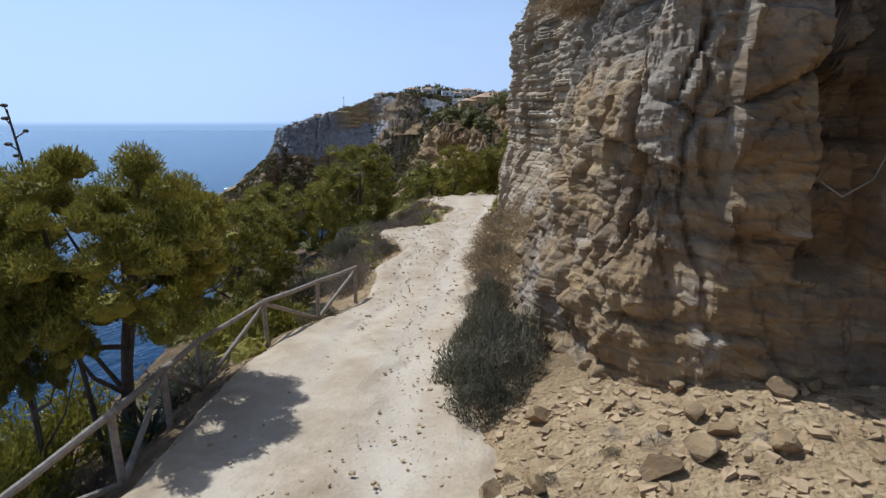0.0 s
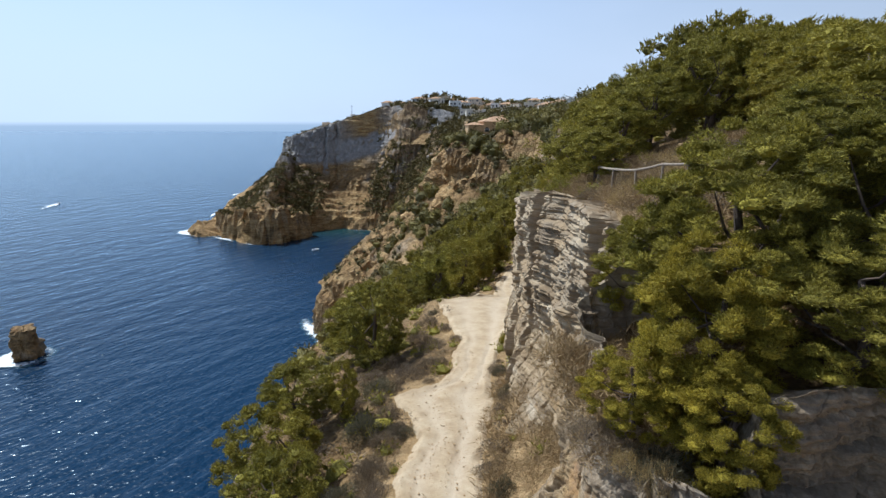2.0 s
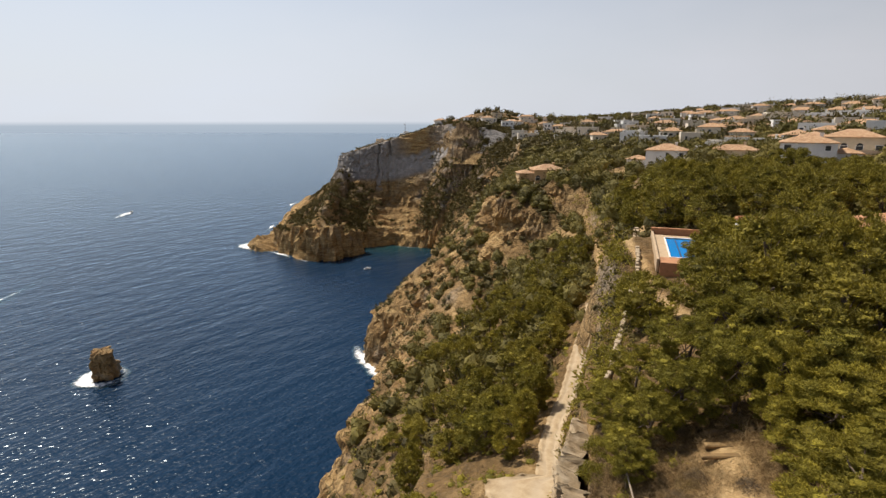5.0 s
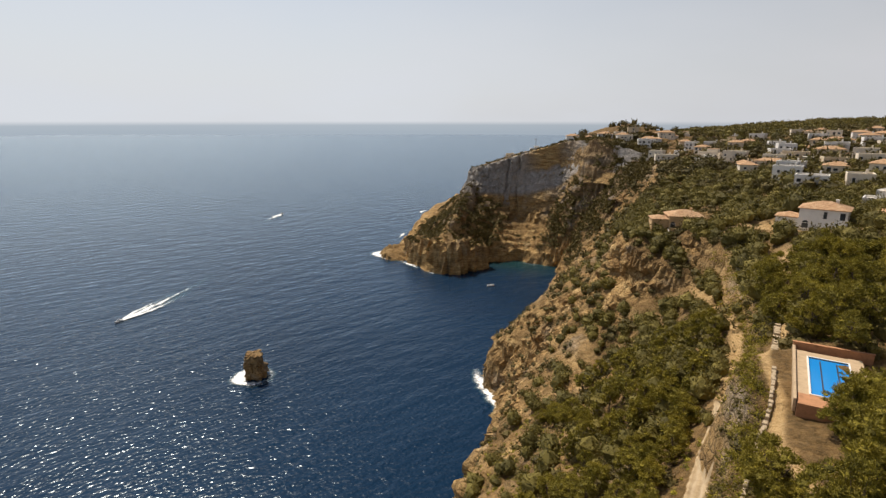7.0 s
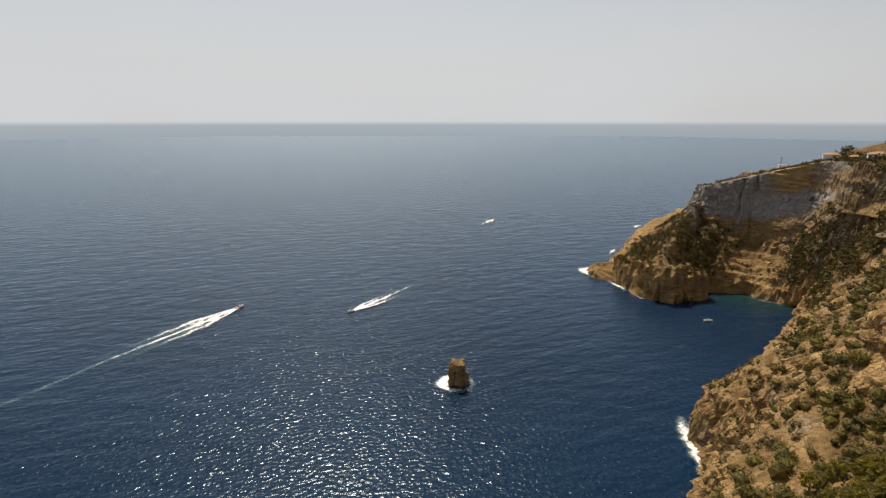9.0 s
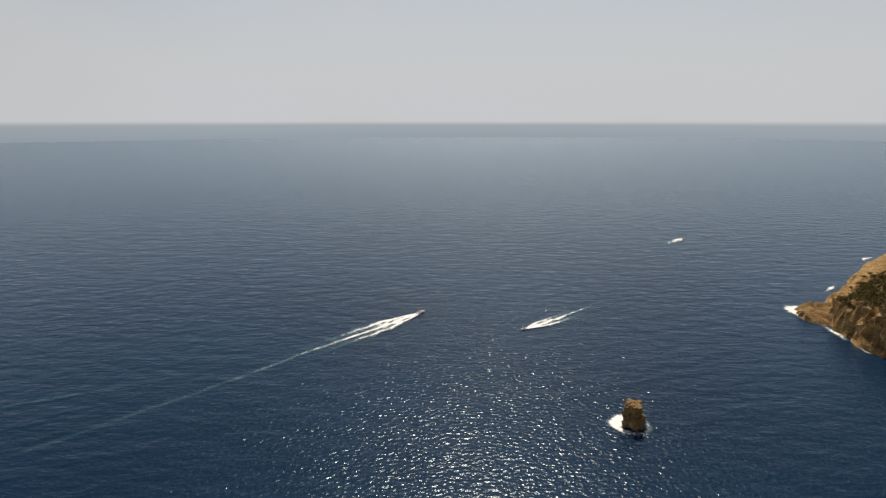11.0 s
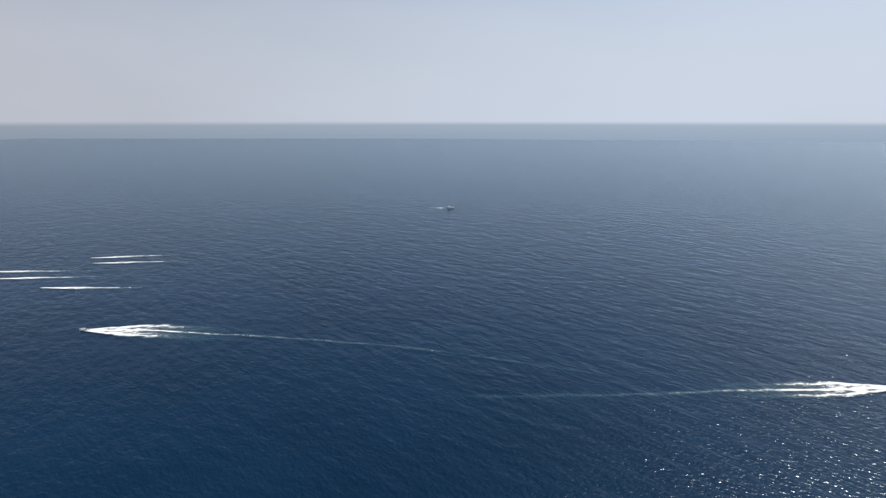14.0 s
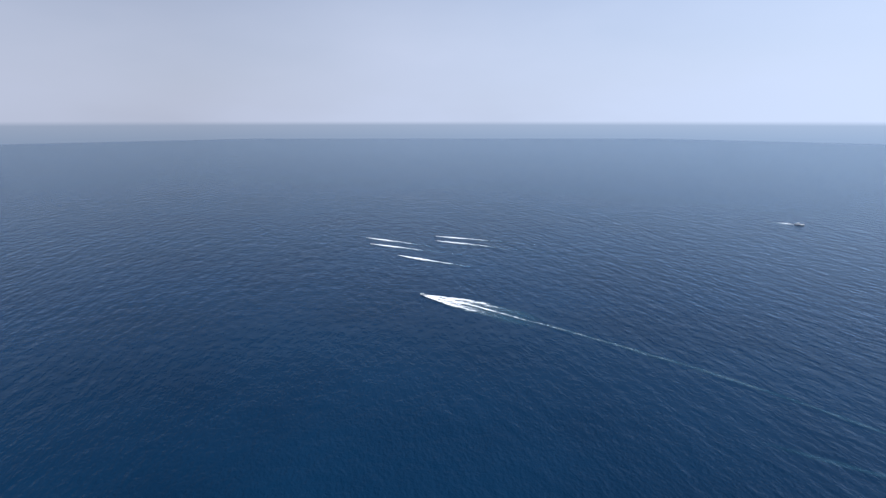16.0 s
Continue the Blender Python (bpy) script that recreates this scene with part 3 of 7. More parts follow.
def near_line(points, x, y):
    """Distance to a polyline, and its height at the nearest place."""
    best, height = np.full(x.shape, 1e9), np.zeros(x.shape)
    for (ax, ay, az), (bx, by, bz) in zip(points, points[1:]):
        dx, dy = bx - ax, by - ay
        t = np.clip(((x - ax) * dx + (y - ay) * dy) / (dx * dx + dy * dy), 0, 1)
        d = np.hypot(x - ax - t * dx, y - ay - t * dy)
        m = d < best
        best, height = np.where(m, d, best), np.where(m, az + t * (bz - az), height)
    return best, height


def inside(points, x, y):
    ring = [(p[0], p[1]) for p in points] + [(900, 1300), (900, points[0][1])]
    r = np.zeros(x.shape, bool)
    for (ax, ay), (bx, by) in zip(ring, ring[1:] + ring[:1]):
        if ay != by:
            r ^= ((ay > y) != (by > y)) & (x < (bx - ax) * (y - ay) / (by - ay) + ax)
    return r


def land(x, y):
    """Height of the bare ground."""
    x, y = np.broadcast_arrays(np.asarray(x, float), np.asarray(y, float))
    wob = 1.8 * np.clip((y - 70) / 60, 0, 1) * np.clip((5 - x) / 20, 0, 1)
    xs = x + wob * fbm(x * 0.04, y * 0.06, 0 * x, 4, 3) * 3
    xx, zz = zip(*(line_at(q, y) for q in LINES))
    z = np.full(x.shape, -14.0)
    z = np.where(xs > xx[0] - 40, -14 * (xx[0] - xs) / 40, z)
    for i in range(len(LINES) - 1):
        t = (xs - xx[i]) / np.maximum(xx[i + 1] - xx[i], 0.05)
        z = np.where(t > 0, zz[i] + np.clip(t, 0, 1) * (zz[i + 1] - zz[i]), z)
    z = z - np.clip((y - 497) / 35, 0, 1) * np.clip((40 - x) / 40, 0, 1) * 60
    for cx, cy, r, zf in FLATS:
        k = np.clip((r * 1.35 - np.hypot(x - cx, y - cy)) / (r * 0.35), 0, 1)
        z = z + k * (zf - z)
    far = y > 400
    if far.any():
        fx, fy = x[far], y[far]
        wx, wy = fx + 5 * fbm(fx * 0.03, fy * 0.03, 0 * fx, 4, 11), fy + 5 * fbm(fx * 0.03, fy * 0.03, 0 * fx, 4, 12)
        ds, _ = near_line(SHORE, wx, wy)
        df, zf = near_line(CLIFF_FOOT, wx, wy)
        db, zb = near_line(CLIFF_BROW, wx, wy)
        t = ds / (ds + df + 1e-6)
        bluff = 5 + 22 * np.exp(-((fx + 150) / 24) ** 2) + 9 * (fx > -125)
        slope = zf * t ** np.where(fx < -170, 1.25, 0.95 + 0.6 * np.exp(-((fx + 92) / 40) ** 2)) + bluff * (1 - np.exp(-ds / 2.5)) * (1 - t)
        step = 5.0
        stair = 0.4 + 0.5 * np.exp(-((fx + 95) / 34) ** 2)
        slope = slope * (1 - stair) + stair * step * (np.floor(slope / step) + np.clip((slope / step % 1 - 0.55) / 0.45, 0, 1))
        head = np.where(inside(SHORE, wx, wy), slope, -0.4 * ds)
        for cx, cy, r0, top in ((-150, 436, 17, 27), (-133, 452, 14, 20), (-176, 452, 15, 24), (-208, 466, 17, 6.5), (-191, 470, 15, 17)):
            d = np.hypot(wx - cx, wy - cy) + 3.0 * fbm(fx * 0.12, fy * 0.12, 0 * fx, 3, 13)
            knob = top * np.clip((r0 - d) / (0.30 * r0), 0, 1) ** 0.7
            head = np.maximum(head, knob - 2 * (d > r0))
        dr, zr = near_line(SPUR, wx, wy)
        head = np.maximum(head, zr - 1.05 * dr * np.where(wx > np.interp(wy, (440, 545), (-148, -152)), 1.7, 1.0))
        t = df / (df + db + 1e-6)
        head = np.where(inside(CLIFF_FOOT, wx, wy), zf + (zb - zf) * t, head)
        head = np.where(inside(CLIFF_BROW, wx, wy), zb + 0.012 * db, head)
        hill = 14 * np.exp(-(((fx + 15) / 38) ** 2 + ((fy - 650) / 45) ** 2))
        head = head + np.where(inside(CLIFF_BROW, wx, wy), hill, 0)
        head = head * np.clip((1250 - fy) / 400, 0, 1) - 20 * (1 - np.clip((1250 - fy) / 400, 0, 1))
        z = z.copy()
        z[far] = np.maximum(z[far], head)
    return z


def spaced(*runs):
    out = [runs[0][0]]
    for a, b, s in runs:
        n = max(1, round((b - a) / s))
        out += list(a + (b - a) * np.arange(1, n + 1) / n)
    return np.array(out)


gx = spaced((-420, -300, 12), (-300, -75, 2.0), (-75, -14, 0.75), (-14, 28, 0.36), (28, 150, 1.6), (150, 340, 5), (340, 800, 40))
gy = spaced((-80, 0, 3), (0, 74, 0.36), (74, 300, 0.95), (300, 415, 2.3), (415, 560, 1.6), (560, 640, 2.5), (640, 1300, 16))
GX, GY = np.meshgrid(gx, gy)
GZ = land(GX, GY)


def ground_at(x, y):
    """Height of the finished ground sheet."""
    i = np.clip(np.searchsorted(gx, x) - 1, 0, len(gx) - 2)
    j = np.clip(np.searchsorted(gy, y) - 1, 0, len(gy) - 2)
    u, v = (x - gx[i]) / (gx[i + 1] - gx[i]), (y - gy[j]) / (gy[j + 1] - gy[j])
    return (GZ[j, i] * (1 - u) + GZ[j, i + 1] * u) * (1 - v) + (GZ[j + 1, i] * (1 - u) + GZ[j + 1, i + 1] * u) * v


def on_track(x, y):
    """1 on the track, falling to 0 beside it."""
    a, _ = line_at(LINES[3], y)
    b, _ = line_at(LINES[4], y)
    e = 0.35 * fbm(x * 0.9, y * 0.9, 0 * x, 3, 21)
    d = np.minimum(x - a, b - x) + e
    return np.clip(d / 0.35 + 0.3, 0, 1) * (y < 93)


def cells(u, v, size, sd):
    """Joint-bounded blocks: how far each stands out, and 1 on the joints between them."""
    cs, cz = u / size + 0.25 * vnoise(u / size, v / size, 0 * u, sd), v / (size * 1.3) + 0.2 * vnoise(u / size, v / size, 0 * u + 3, sd)
    d1, d2, pick = np.full(u.shape, 9.0), np.full(u.shape, 9.0), np.zeros(u.shape)
    for a in (-1, 0, 1):
        for c in (-1, 0, 1):
            i, j = np.floor(cs) + a, np.floor(cz) + c
            p, q = i + hash3(i, j, 0 * i, sd), j + hash3(i, j, 0 * i, sd + 1)
            d = np.maximum(np.abs(p - cs), np.abs(q - cz)) * 0.6 + 0.4 * np.hypot(p - cs, q - cz)
            h = hash3(i, j, 0 * i + 7, sd) - 0.5 + 0.5 * (hash3(i, j, 0 * i + 9, sd) - 0.5) * (cs - p) - 0.3 * (cz - q)
            nearer = d < d1
            d2 = np.where(nearer, d1, np.minimum(d2, d))
            pick, d1 = np.where(nearer, h, pick), np.where(nearer, d, d1)
    return pick, np.clip(1 - (d2 - d1) / 0.16, 0, 1)


def build_ground():
    global GZ
    dzx = np.gradient(GZ, gx, axis=1)
    dzy = np.gradient(GZ, gy, axis=0)
    steep = np.hypot(dzx, dzy)
    dist = np.clip(np.hypot(GX, GY) / 120, 0.12, 1.0)
    rocky = np.clip((steep - 0.95) / 0.6, 0, 1)
    tr = on_track(GX, GY)
    rough = fbm(GX * 0.11, GY * 0.11, GZ * 0.11, 5, 5) * 2.2 * dist + fbm(GX * 0.7, GY * 0.7, GZ * 0.7, 4, 9) * 0.55 * np.clip(dist, 0.35, 1)
    farhead = np.clip((GY - 415) / 15, 0, 1)
    rough += farhead * (1 - 0.75 * np.exp(-((GX + 95) / 30) ** 2)) * (1.6 * fbm(GX * 0.2, GY * 0.2, GZ * 0.2, 3, 6) + 2.6 * (0.35 - np.abs(fbm(GX * 0.10, GY * 0.10, GZ * 0.10, 4, 7))))
    rough += np.clip((GY - 75) / 30, 0, 1) * (GY < 430) * (GX < 40) * (1.5 * fbm(GX * 0.32, GY * 0.32, GZ * 0.32, 3, 8) + 1.2 * (0.3 - np.abs(fbm(GX * 0.16, GY * 0.16, GZ * 0.1, 4, 10))))
    lumps, joint = cells(GX + 0.3 * GZ, GY, 13.0, 207)
    rough += farhead * (GZ < 62) * (1 - 0.8 * np.exp(-((GX + 95) / 30) ** 2)) * (5.5 * lumps - 1.5 * joint)
    rough *= 1 - 0.85 * tr
    nearwall = np.clip((steep - 2.5) / 2, 0, 1) * (GY < 70) * (GX > 0)
    rough *= 1 - nearwall
    GZ = GZ + rough * np.clip((GZ + 1.5) / 3, 0, 1) - 0.22 * tr
    # ledges and gullies on the steep parts
    strata = vnoise(GX * 0.03, GY * 0.03, GZ * 0.42, 31) + 0.6 * vnoise(GX * 0.06, GY * 0.06, GZ * 1.1, 32)
    gully = fbm(GX * 0.07, GY * 0.07, GZ * np.where(GY > 420, 0.11, 0.05), 5, 33) * np.where(GY > 420, 1.3, 2.2)
    push = rocky * dist * (1.7 * strata + 1.6 * gully * np.where(GY > 420, 0.8, 1.0) + np.where(GY > 420, 2.2, 0.8) * fbm(GX * 0.16, GY * 0.16, GZ * 0.16, 3, 34)) * (1 - nearwall)
    brim = line_at(LINES[3], GY)[0]
    mid = np.clip((GY - 60) / 40, 0, 1) * (GY < 430) * np.where(GY < 175, np.clip((brim - 2 - GX) / 6, 0, 1), 1)
    push += rocky * mid * (2.6 * (0.3 - np.abs(fbm(GX * 0.13, GY * 0.13, GZ * 0.05, 4, 35))) + 1.1 * vnoise(GX * 0.1, GY * 0.1, GZ * 0.75, 36) + 1.2 * fbm(GX * 0.4, GY * 0.4, GZ * 0.4, 3, 37))
    push += rocky * farhead * (GZ < 70) * (4.5 * (0.3 - np.abs(fbm(GX * 0.09, GY * 0.09, GZ * 0.03, 4, 38))) + 1.6 * vnoise(GX * 0.05, GY * 0.05, GZ * 0.4, 39) + 1.5 * fbm(GX * 0.25, GY * 0.25, GZ * 0.25, 3, 40))
    along = np.where(GY > 415, GX + 0.4 * GY, GY + 0.3 * GX)
    for size, amp, sd in ((9.0, 3.2, 201), (4.2, 1.5, 203)):
        block, joint = cells(along, GZ * 0.8, size, sd)
        push += rocky * (mid + farhead * (GZ < 75) * (1 - 0.6 * np.exp(-((GX + 95) / 30) ** 2))) * amp * (block - 0.5 * joint)
    push = np.where((GY > 55) & (GY < 175) & (GX > brim - 1) & (GX < 60), 0.12 * push, push)
    inv = 1 / np.maximum(steep, 1e-3)
    vx, vy = GX - dzx * inv * push, GY - dzy * inv * push
    verts = np.stack([vx, vy, GZ], -1).reshape(-1, 3)
    ny, nx = GX.shape
    idx = np.arange(ny * nx).reshape(ny, nx)
    faces = np.stack([idx[:-1, :-1], idx[:-1, 1:], idx[1:, 1:], idx[1:, :-1]], -1).reshape(-1, 4)
    me = mesh_np("ground", verts, faces)
    craggy = (rocky > 0.4) & (GY > 55)
    me.polygons.foreach_set("use_smooth", ~craggy[:-1, :-1].ravel())
    rocky = np.clip(rocky * 1.4 + 0.9 * fbm(GX * 0.15, GY * 0.15, GZ * 0.15, 4, 41) * (steep > 0.7), 0, 1)
    rocky = np.maximum(rocky, (GY > 415) * np.clip((200 - GX) / 100, 0, 1) * (GZ < 72) * np.clip(0.8 + 0.9 * fbm(GX * 0.05, GY * 0.05, GZ * 0.05, 4, 42), 0, 1))
    rocky = np.maximum(rocky, np.clip((GY - 140) / 30, 0, 1) * (GY < 420) * (GX > -10) * np.clip(1.6 * fbm(GX * 0.06, GY * 0.06, GZ * 0.06, 4, 43) - 0.1, 0, 0.85))
    rocky = np.maximum(rocky, np.clip((GY - 45) / 30, 0, 1) * (GY < 420) * (GX < line_at(LINES[3], GY)[0]) * np.clip(0.45 + 1.3 * fbm(GX * 0.09, GY * 0.09, GZ * 0.09, 4, 45), 0, 0.95))
    attribute(me, "rocky", rocky.ravel())
    blur = fbm(GX * 0.05, GY * 0.05, 0 * GX, 3, 46)
    brown = np.clip(1.2 - np.abs(GX + 72 + 12 * blur) / 26, 0, 1) * np.clip((GZ - 78 + 8 * blur) / 7, 0, 1)
    attribute(me, "greyrock", (np.clip((GZ - 50 + 10 * blur) / 8, 0, 1) * (GY > 425) * (1 - brown) * 0.92 * np.clip((-52 - GX) / 14, 0.15, 1)).ravel())
    low = np.clip((40 - GZ + 22 * fbm(GX * 0.04, GY * 0.04, GZ * 0.04, 3, 47)) / 14, 0, 1)
    attribute(me, "rust", (np.maximum(low * np.clip(1.0 + 1.6 * fbm(GX * 0.06, GY * 0.06, GZ * 0.1, 4, 48), 0.15, 1), brown) * (GY > 415) + 0.95 * np.clip((GY - 60) / 40, 0, 1) * (GY <= 415) * np.clip(0.75 + 1.3 * fbm(GX * 0.07, GY * 0.07, GZ * 0.07, 3, 49), 0.1, 1)).ravel())
    apron = np.clip(1.8 - np.abs(GX - 3.6) / 3.6, 0, 1) * np.clip((9 - GY) / 2.5, 0, 1)
    spots = np.zeros(GX.shape)
    for cx, cy, r in ((10.3, 20, 2.0), (11.8, 23.5, 1.6), (12.5, 27, 1.6), (39, 180, 9), (41, 170, 6), (35, 150, 4), (-5, 212, 5), (9, 207, 4)):
        spots = np.maximum(spots, np.clip(1.5 - np.hypot(GX - cx, GY - cy) / r, 0, 1))
    for pts, w in ((FOOTPATHS[0], 1.1), (FOOTPATHS[1], 0.6)):
        d, _ = near_line(pts, GX, GY)
        spots = np.maximum(spots, np.clip(1.6 - d / w, 0, 1))
    sea_edge, inner, brink = (line_at(LINES[k], GY)[0] for k in (3, 4, 5))
    verge = np.where(GX > inner - 0.5, np.clip((brink + 0.4 - GX) / 0.6, 0, 1) * 0.85 * (GY < 40), np.clip(1.1 - (sea_edge - GX) / 3.5, 0, 1) * 0.7)
    spots = np.maximum(spots, verge * (GY < 60) * (GY > 9) * np.clip(0.8 + fbm(GX * 0.5, GY * 0.5, 0 * GX, 3, 50), 0, 1))
    attribute(me, "bare", np.clip(np.maximum(np.maximum(tr, apron), spots) + 0.35 * fbm(GX * 0.8, GY * 0.8, 0 * GX, 3, 44) * (spots > 0), 0, 1).ravel())
    me.materials.append(GROUND)
    return tagged(new("ground", me), "dry rocky hillside and sea cliffs with ochre ledges and scrub", "ground", kind="structure")


build_ground()


def build_track():
    ys = spaced((1.5, 30, 0.11), (30, 92, 0.22))
    us = np.linspace(-0.12, 1.12, 54)
    Y, U = np.meshgrid(ys, us, indexing="ij")
    a, za = line_at(LINES[3], Y)
    b, zb = line_at(LINES[4], Y)
    X = a + (b - a) * U + 0.22 * fbm(Y * 0.8, U * 3, 0 * Y, 3, 51)
    Z = ground_at(X, Y)
    edge = np.clip(np.minimum(U + 0.12, 1.12 - U) / 0.16 + 0.4 * fbm(X * 1.3, Y * 1.3, 0 * X, 3, 52), 0, 1)
    Z = Z + 0.02 * edge - 0.12 * (1 - edge) + 0.25 * np.clip(on_track(X, Y), 0, 1)
    Z += 0.018 * fbm(X * 2.2, Y * 2.2, 0 * X, 4, 53) + 0.006 * vnoise(X * 9, Y * 9, 0 * X, 54)
    for c, w, d in ((0.30, 0.09, 0.05), (0.72, 0.09, 0.06)):  # wheel ruts
        Z -= d * np.exp(-((U - c + 0.05 * np.sin(Y * 0.4)) / w) ** 2)
    rut = -1.4 + 0.5 * np.sin(Y * 0.9) + 0.35 * vnoise(Y * 1.6, 0 * Y, 0 * Y, 55)  # washed-out crack with a broken edge
    crack = np.clip((rut - X + 0.12 * vnoise(X * 5, Y * 5, 0 * X, 56)) / 0.03, 0, 1) * np.clip((Y - 6.5) / 0.6, 0, 1) * np.clip((12.5 - Y) / 0.8, 0, 1)
    Z += 0.05 * crack
    ny, nu = Y.shape
    idx = np.arange(ny * nu).reshape(ny, nu)
    faces = np.stack([idx[:-1, :-1], idx[:-1, 1:], idx[1:, 1:], idx[1:, :-1]], -1).reshape(-1, 4)
    me = mesh_np("road", np.stack([X, Y, Z], -1).reshape(-1, 3), faces)
    attribute(me, "worn", np.clip(0.8 * np.exp(-((U - 0.72) / 0.12) ** 2) + 0.6 * np.exp(-((U - 0.3) / 0.12) ** 2), 0, 0.8).ravel())
    me.materials.append(TRACK)
    tagged(new("road", me), "pale rutted gravel track along the cliff top", "track", kind="structure")


build_track()


def build_sea():
    xs = spaced((-4900, -1500, 340), (-1500, -500, 100), (-500, -20, 12), (-20, 400, 60), (400, 4900, 500))
    ys = spaced((-4900, -1500, 340), (-1500, -500, 100), (-500, 760, 12), (760, 4900, 400))
    X, Y = np.meshgrid(xs, ys)
    Z = 0.25 * fbm(X * 0.05, Y * 0.05, 0 * X, 3, 61) * np.exp(-np.hypot(X, Y) / 900)
    ny, nx = X.shape
    idx = np.arange(ny * nx).reshape(ny, nx)
    faces = np.stack([idx[:-1, :-1], idx[:-1, 1:], idx[1:, 1:], idx[1:, :-1]], -1).reshape(-1, 4)
    me = mesh_np("water", np.stack([X, Y, Z], -1).reshape(-1, 3), faces)
    cove = np.exp(-(((X + 95) / 55) ** 2 + ((Y - 480) / 28) ** 2))
    attribute(me, "shallow", np.clip(cove * 1.1, 0, 1).ravel())
    me.materials.append(SEA)
    tagged(new("water", me), "deep blue open sea with small wind waves", "sea", kind="structure")


build_sea()


# ---- the high cliff of the headland ----
def build_high_cliff():
    foot, brow = np.array(CLIFF_FOOT[:8], float), np.array(CLIFF_BROW[:8], float)
    cum = np.concatenate([[0], np.cumsum(np.hypot(*np.diff(foot[:, :2], axis=0).T))])
    s = spaced((0, cum[-1], 0.55))
    v = np.concatenate([np.linspace(-0.4, 1.0, 100), 1 + np.linspace(0.02, 0.3, 10)])
    fx, bx = np.stack([np.interp(s, cum, foot[:, k]) for k in range(3)], 1), np.stack([np.interp(s, cum, brow[:, k]) for k in range(3)], 1)
    k = np.ones(15) / 15
    fx, bx = (np.stack([np.convolve(np.pad(q[:, c], 7, "edge"), k, "valid") for c in range(3)], 1) for q in (fx, bx))
    d = bx[:, :2] - fx[:, :2]
    nrm = -d / np.linalg.norm(d, axis=1, keepdims=True)
    S, V = np.meshgrid(s, v, indexing="ij")
    up, over = np.clip(V, -0.4, 1), np.clip(V - 1, 0, 1)
    lean = np.where(up < 0.5, 0.75 * up / 0.5, 0.75 + 0.25 * (up - 0.5) / 0.5)
    X, Y = (fx[:, None, c] + d[:, None, c] * lean for c in (0, 1))
    Z = fx[:, None, 2] + (bx[:, None, 2] - fx[:, None, 2]) * up
    calm = np.exp(-((S - 128) / 30) ** 2)  # the smooth hollow wall in the middle
    out = 2.6 + 2.4 * fbm(S * 0.05, Z * 0.05, 0 * S, 3, 101) + 2.2 * (1 - 0.85 * calm) * (0.3 - np.abs(fbm(S * 0.13, Z * 0.06, 0 * S, 4, 102)))
    out += (1 - 0.6 * calm) * 0.9 * fbm(S * 0.45, Z * 0.35, 0 * S, 4, 103) + 0.5 * vnoise(S * 0.1, Z * 0.6, 0 * S, 104)
    block, joint = cells(S, Z, 7.0, 205)
    out += (1 - 0.7 * calm) * (1.6 * block - 0.9 * joint)
    for c, w, dp in ((10, 1.6, 4.0), (26, 1.2, 3.0), (33, 0.9, 3.4), (150, 1.4, 3.0), (163, 1.0, 2.5)):
        out -= dp * np.exp(-((S - c + 4 * fbm(Z * 0.06, S * 0, 0 * Z + c, 3, 105)) / w) ** 2)
    out *= np.clip(0.15 + (S - 80) / 30, 0.15, 1)
    out -= over * 30
    X, Y = X + nrm[:, None, 0] * out, Y + nrm[:, None, 1] * out
    Z = Z + over * 1.5 + (up > 0.9) * 0.8 * fbm(S * 0.3, 0 * S, 0 * S, 3, 106)
    idx = np.arange(S.size).reshape(S.shape)
    f = np.stack([idx[:-1, :-1], idx[:-1, 1:], idx[1:, 1:], idx[1:, :-1]], -1).reshape(-1, 4)
    me = mesh_np("cliff", np.stack([X, Y, Z], -1).reshape(-1, 3), f, smooth=False)
    mid = X + 10 * fbm(X * 0.05, Y * 0.05, Z * 0.05, 3, 107)
    brown = np.clip(1.25 - np.abs(mid + 82) / 29, 0, 1) * np.clip((up - 0.45 + 0.25 * fbm(X * 0.06, Y * 0.06, Z * 0.06, 3, 108)) / 0.12, 0, 1)
    attribute(me, "rocky", np.full(S.size, 1.0))
    attribute(me, "bare", np.zeros(S.size))
    attribute(me, "rust", np.maximum(brown, 0.5 * np.clip((0.12 - up) / 0.1, 0, 1)).ravel())
    attribute(me, "greyrock", ((1 - brown) * np.clip((up - 0.02) / 0.1, 0, 1)).ravel())
    me.materials.append(GROUND)
    tagged(new("cliff", me), "high grey and rust-brown limestone cliff of the headland", "cliff", kind="structure")


build_high_cliff()

# ---- the rock wall beside the track ----
WALL_LINE = [(10.5, 5.0), (7.5, 5.6), (5.4, 6.1), (3.9, 6.35), (2.5, 6.55), (2.0, 7.0), (1.75, 8.2), (1.7, 9.6), (1.95, 12.0), (2.9, 13.9), (4.4, 14.9), (4.55, 16.6), (4.1, 19.4), (3.85, 22.6), (3.0, 24.2), (3.2, 28), (4.6, 36), (5.9, 41), (7.2, 43)]


def band(v, a, b, soft):
    """1 between a and b, with short slopes at both ends."""
    return np.clip((v - a) / soft + 0.5, 0, 1) * np.clip((b - v) / soft + 0.5, 0, 1)


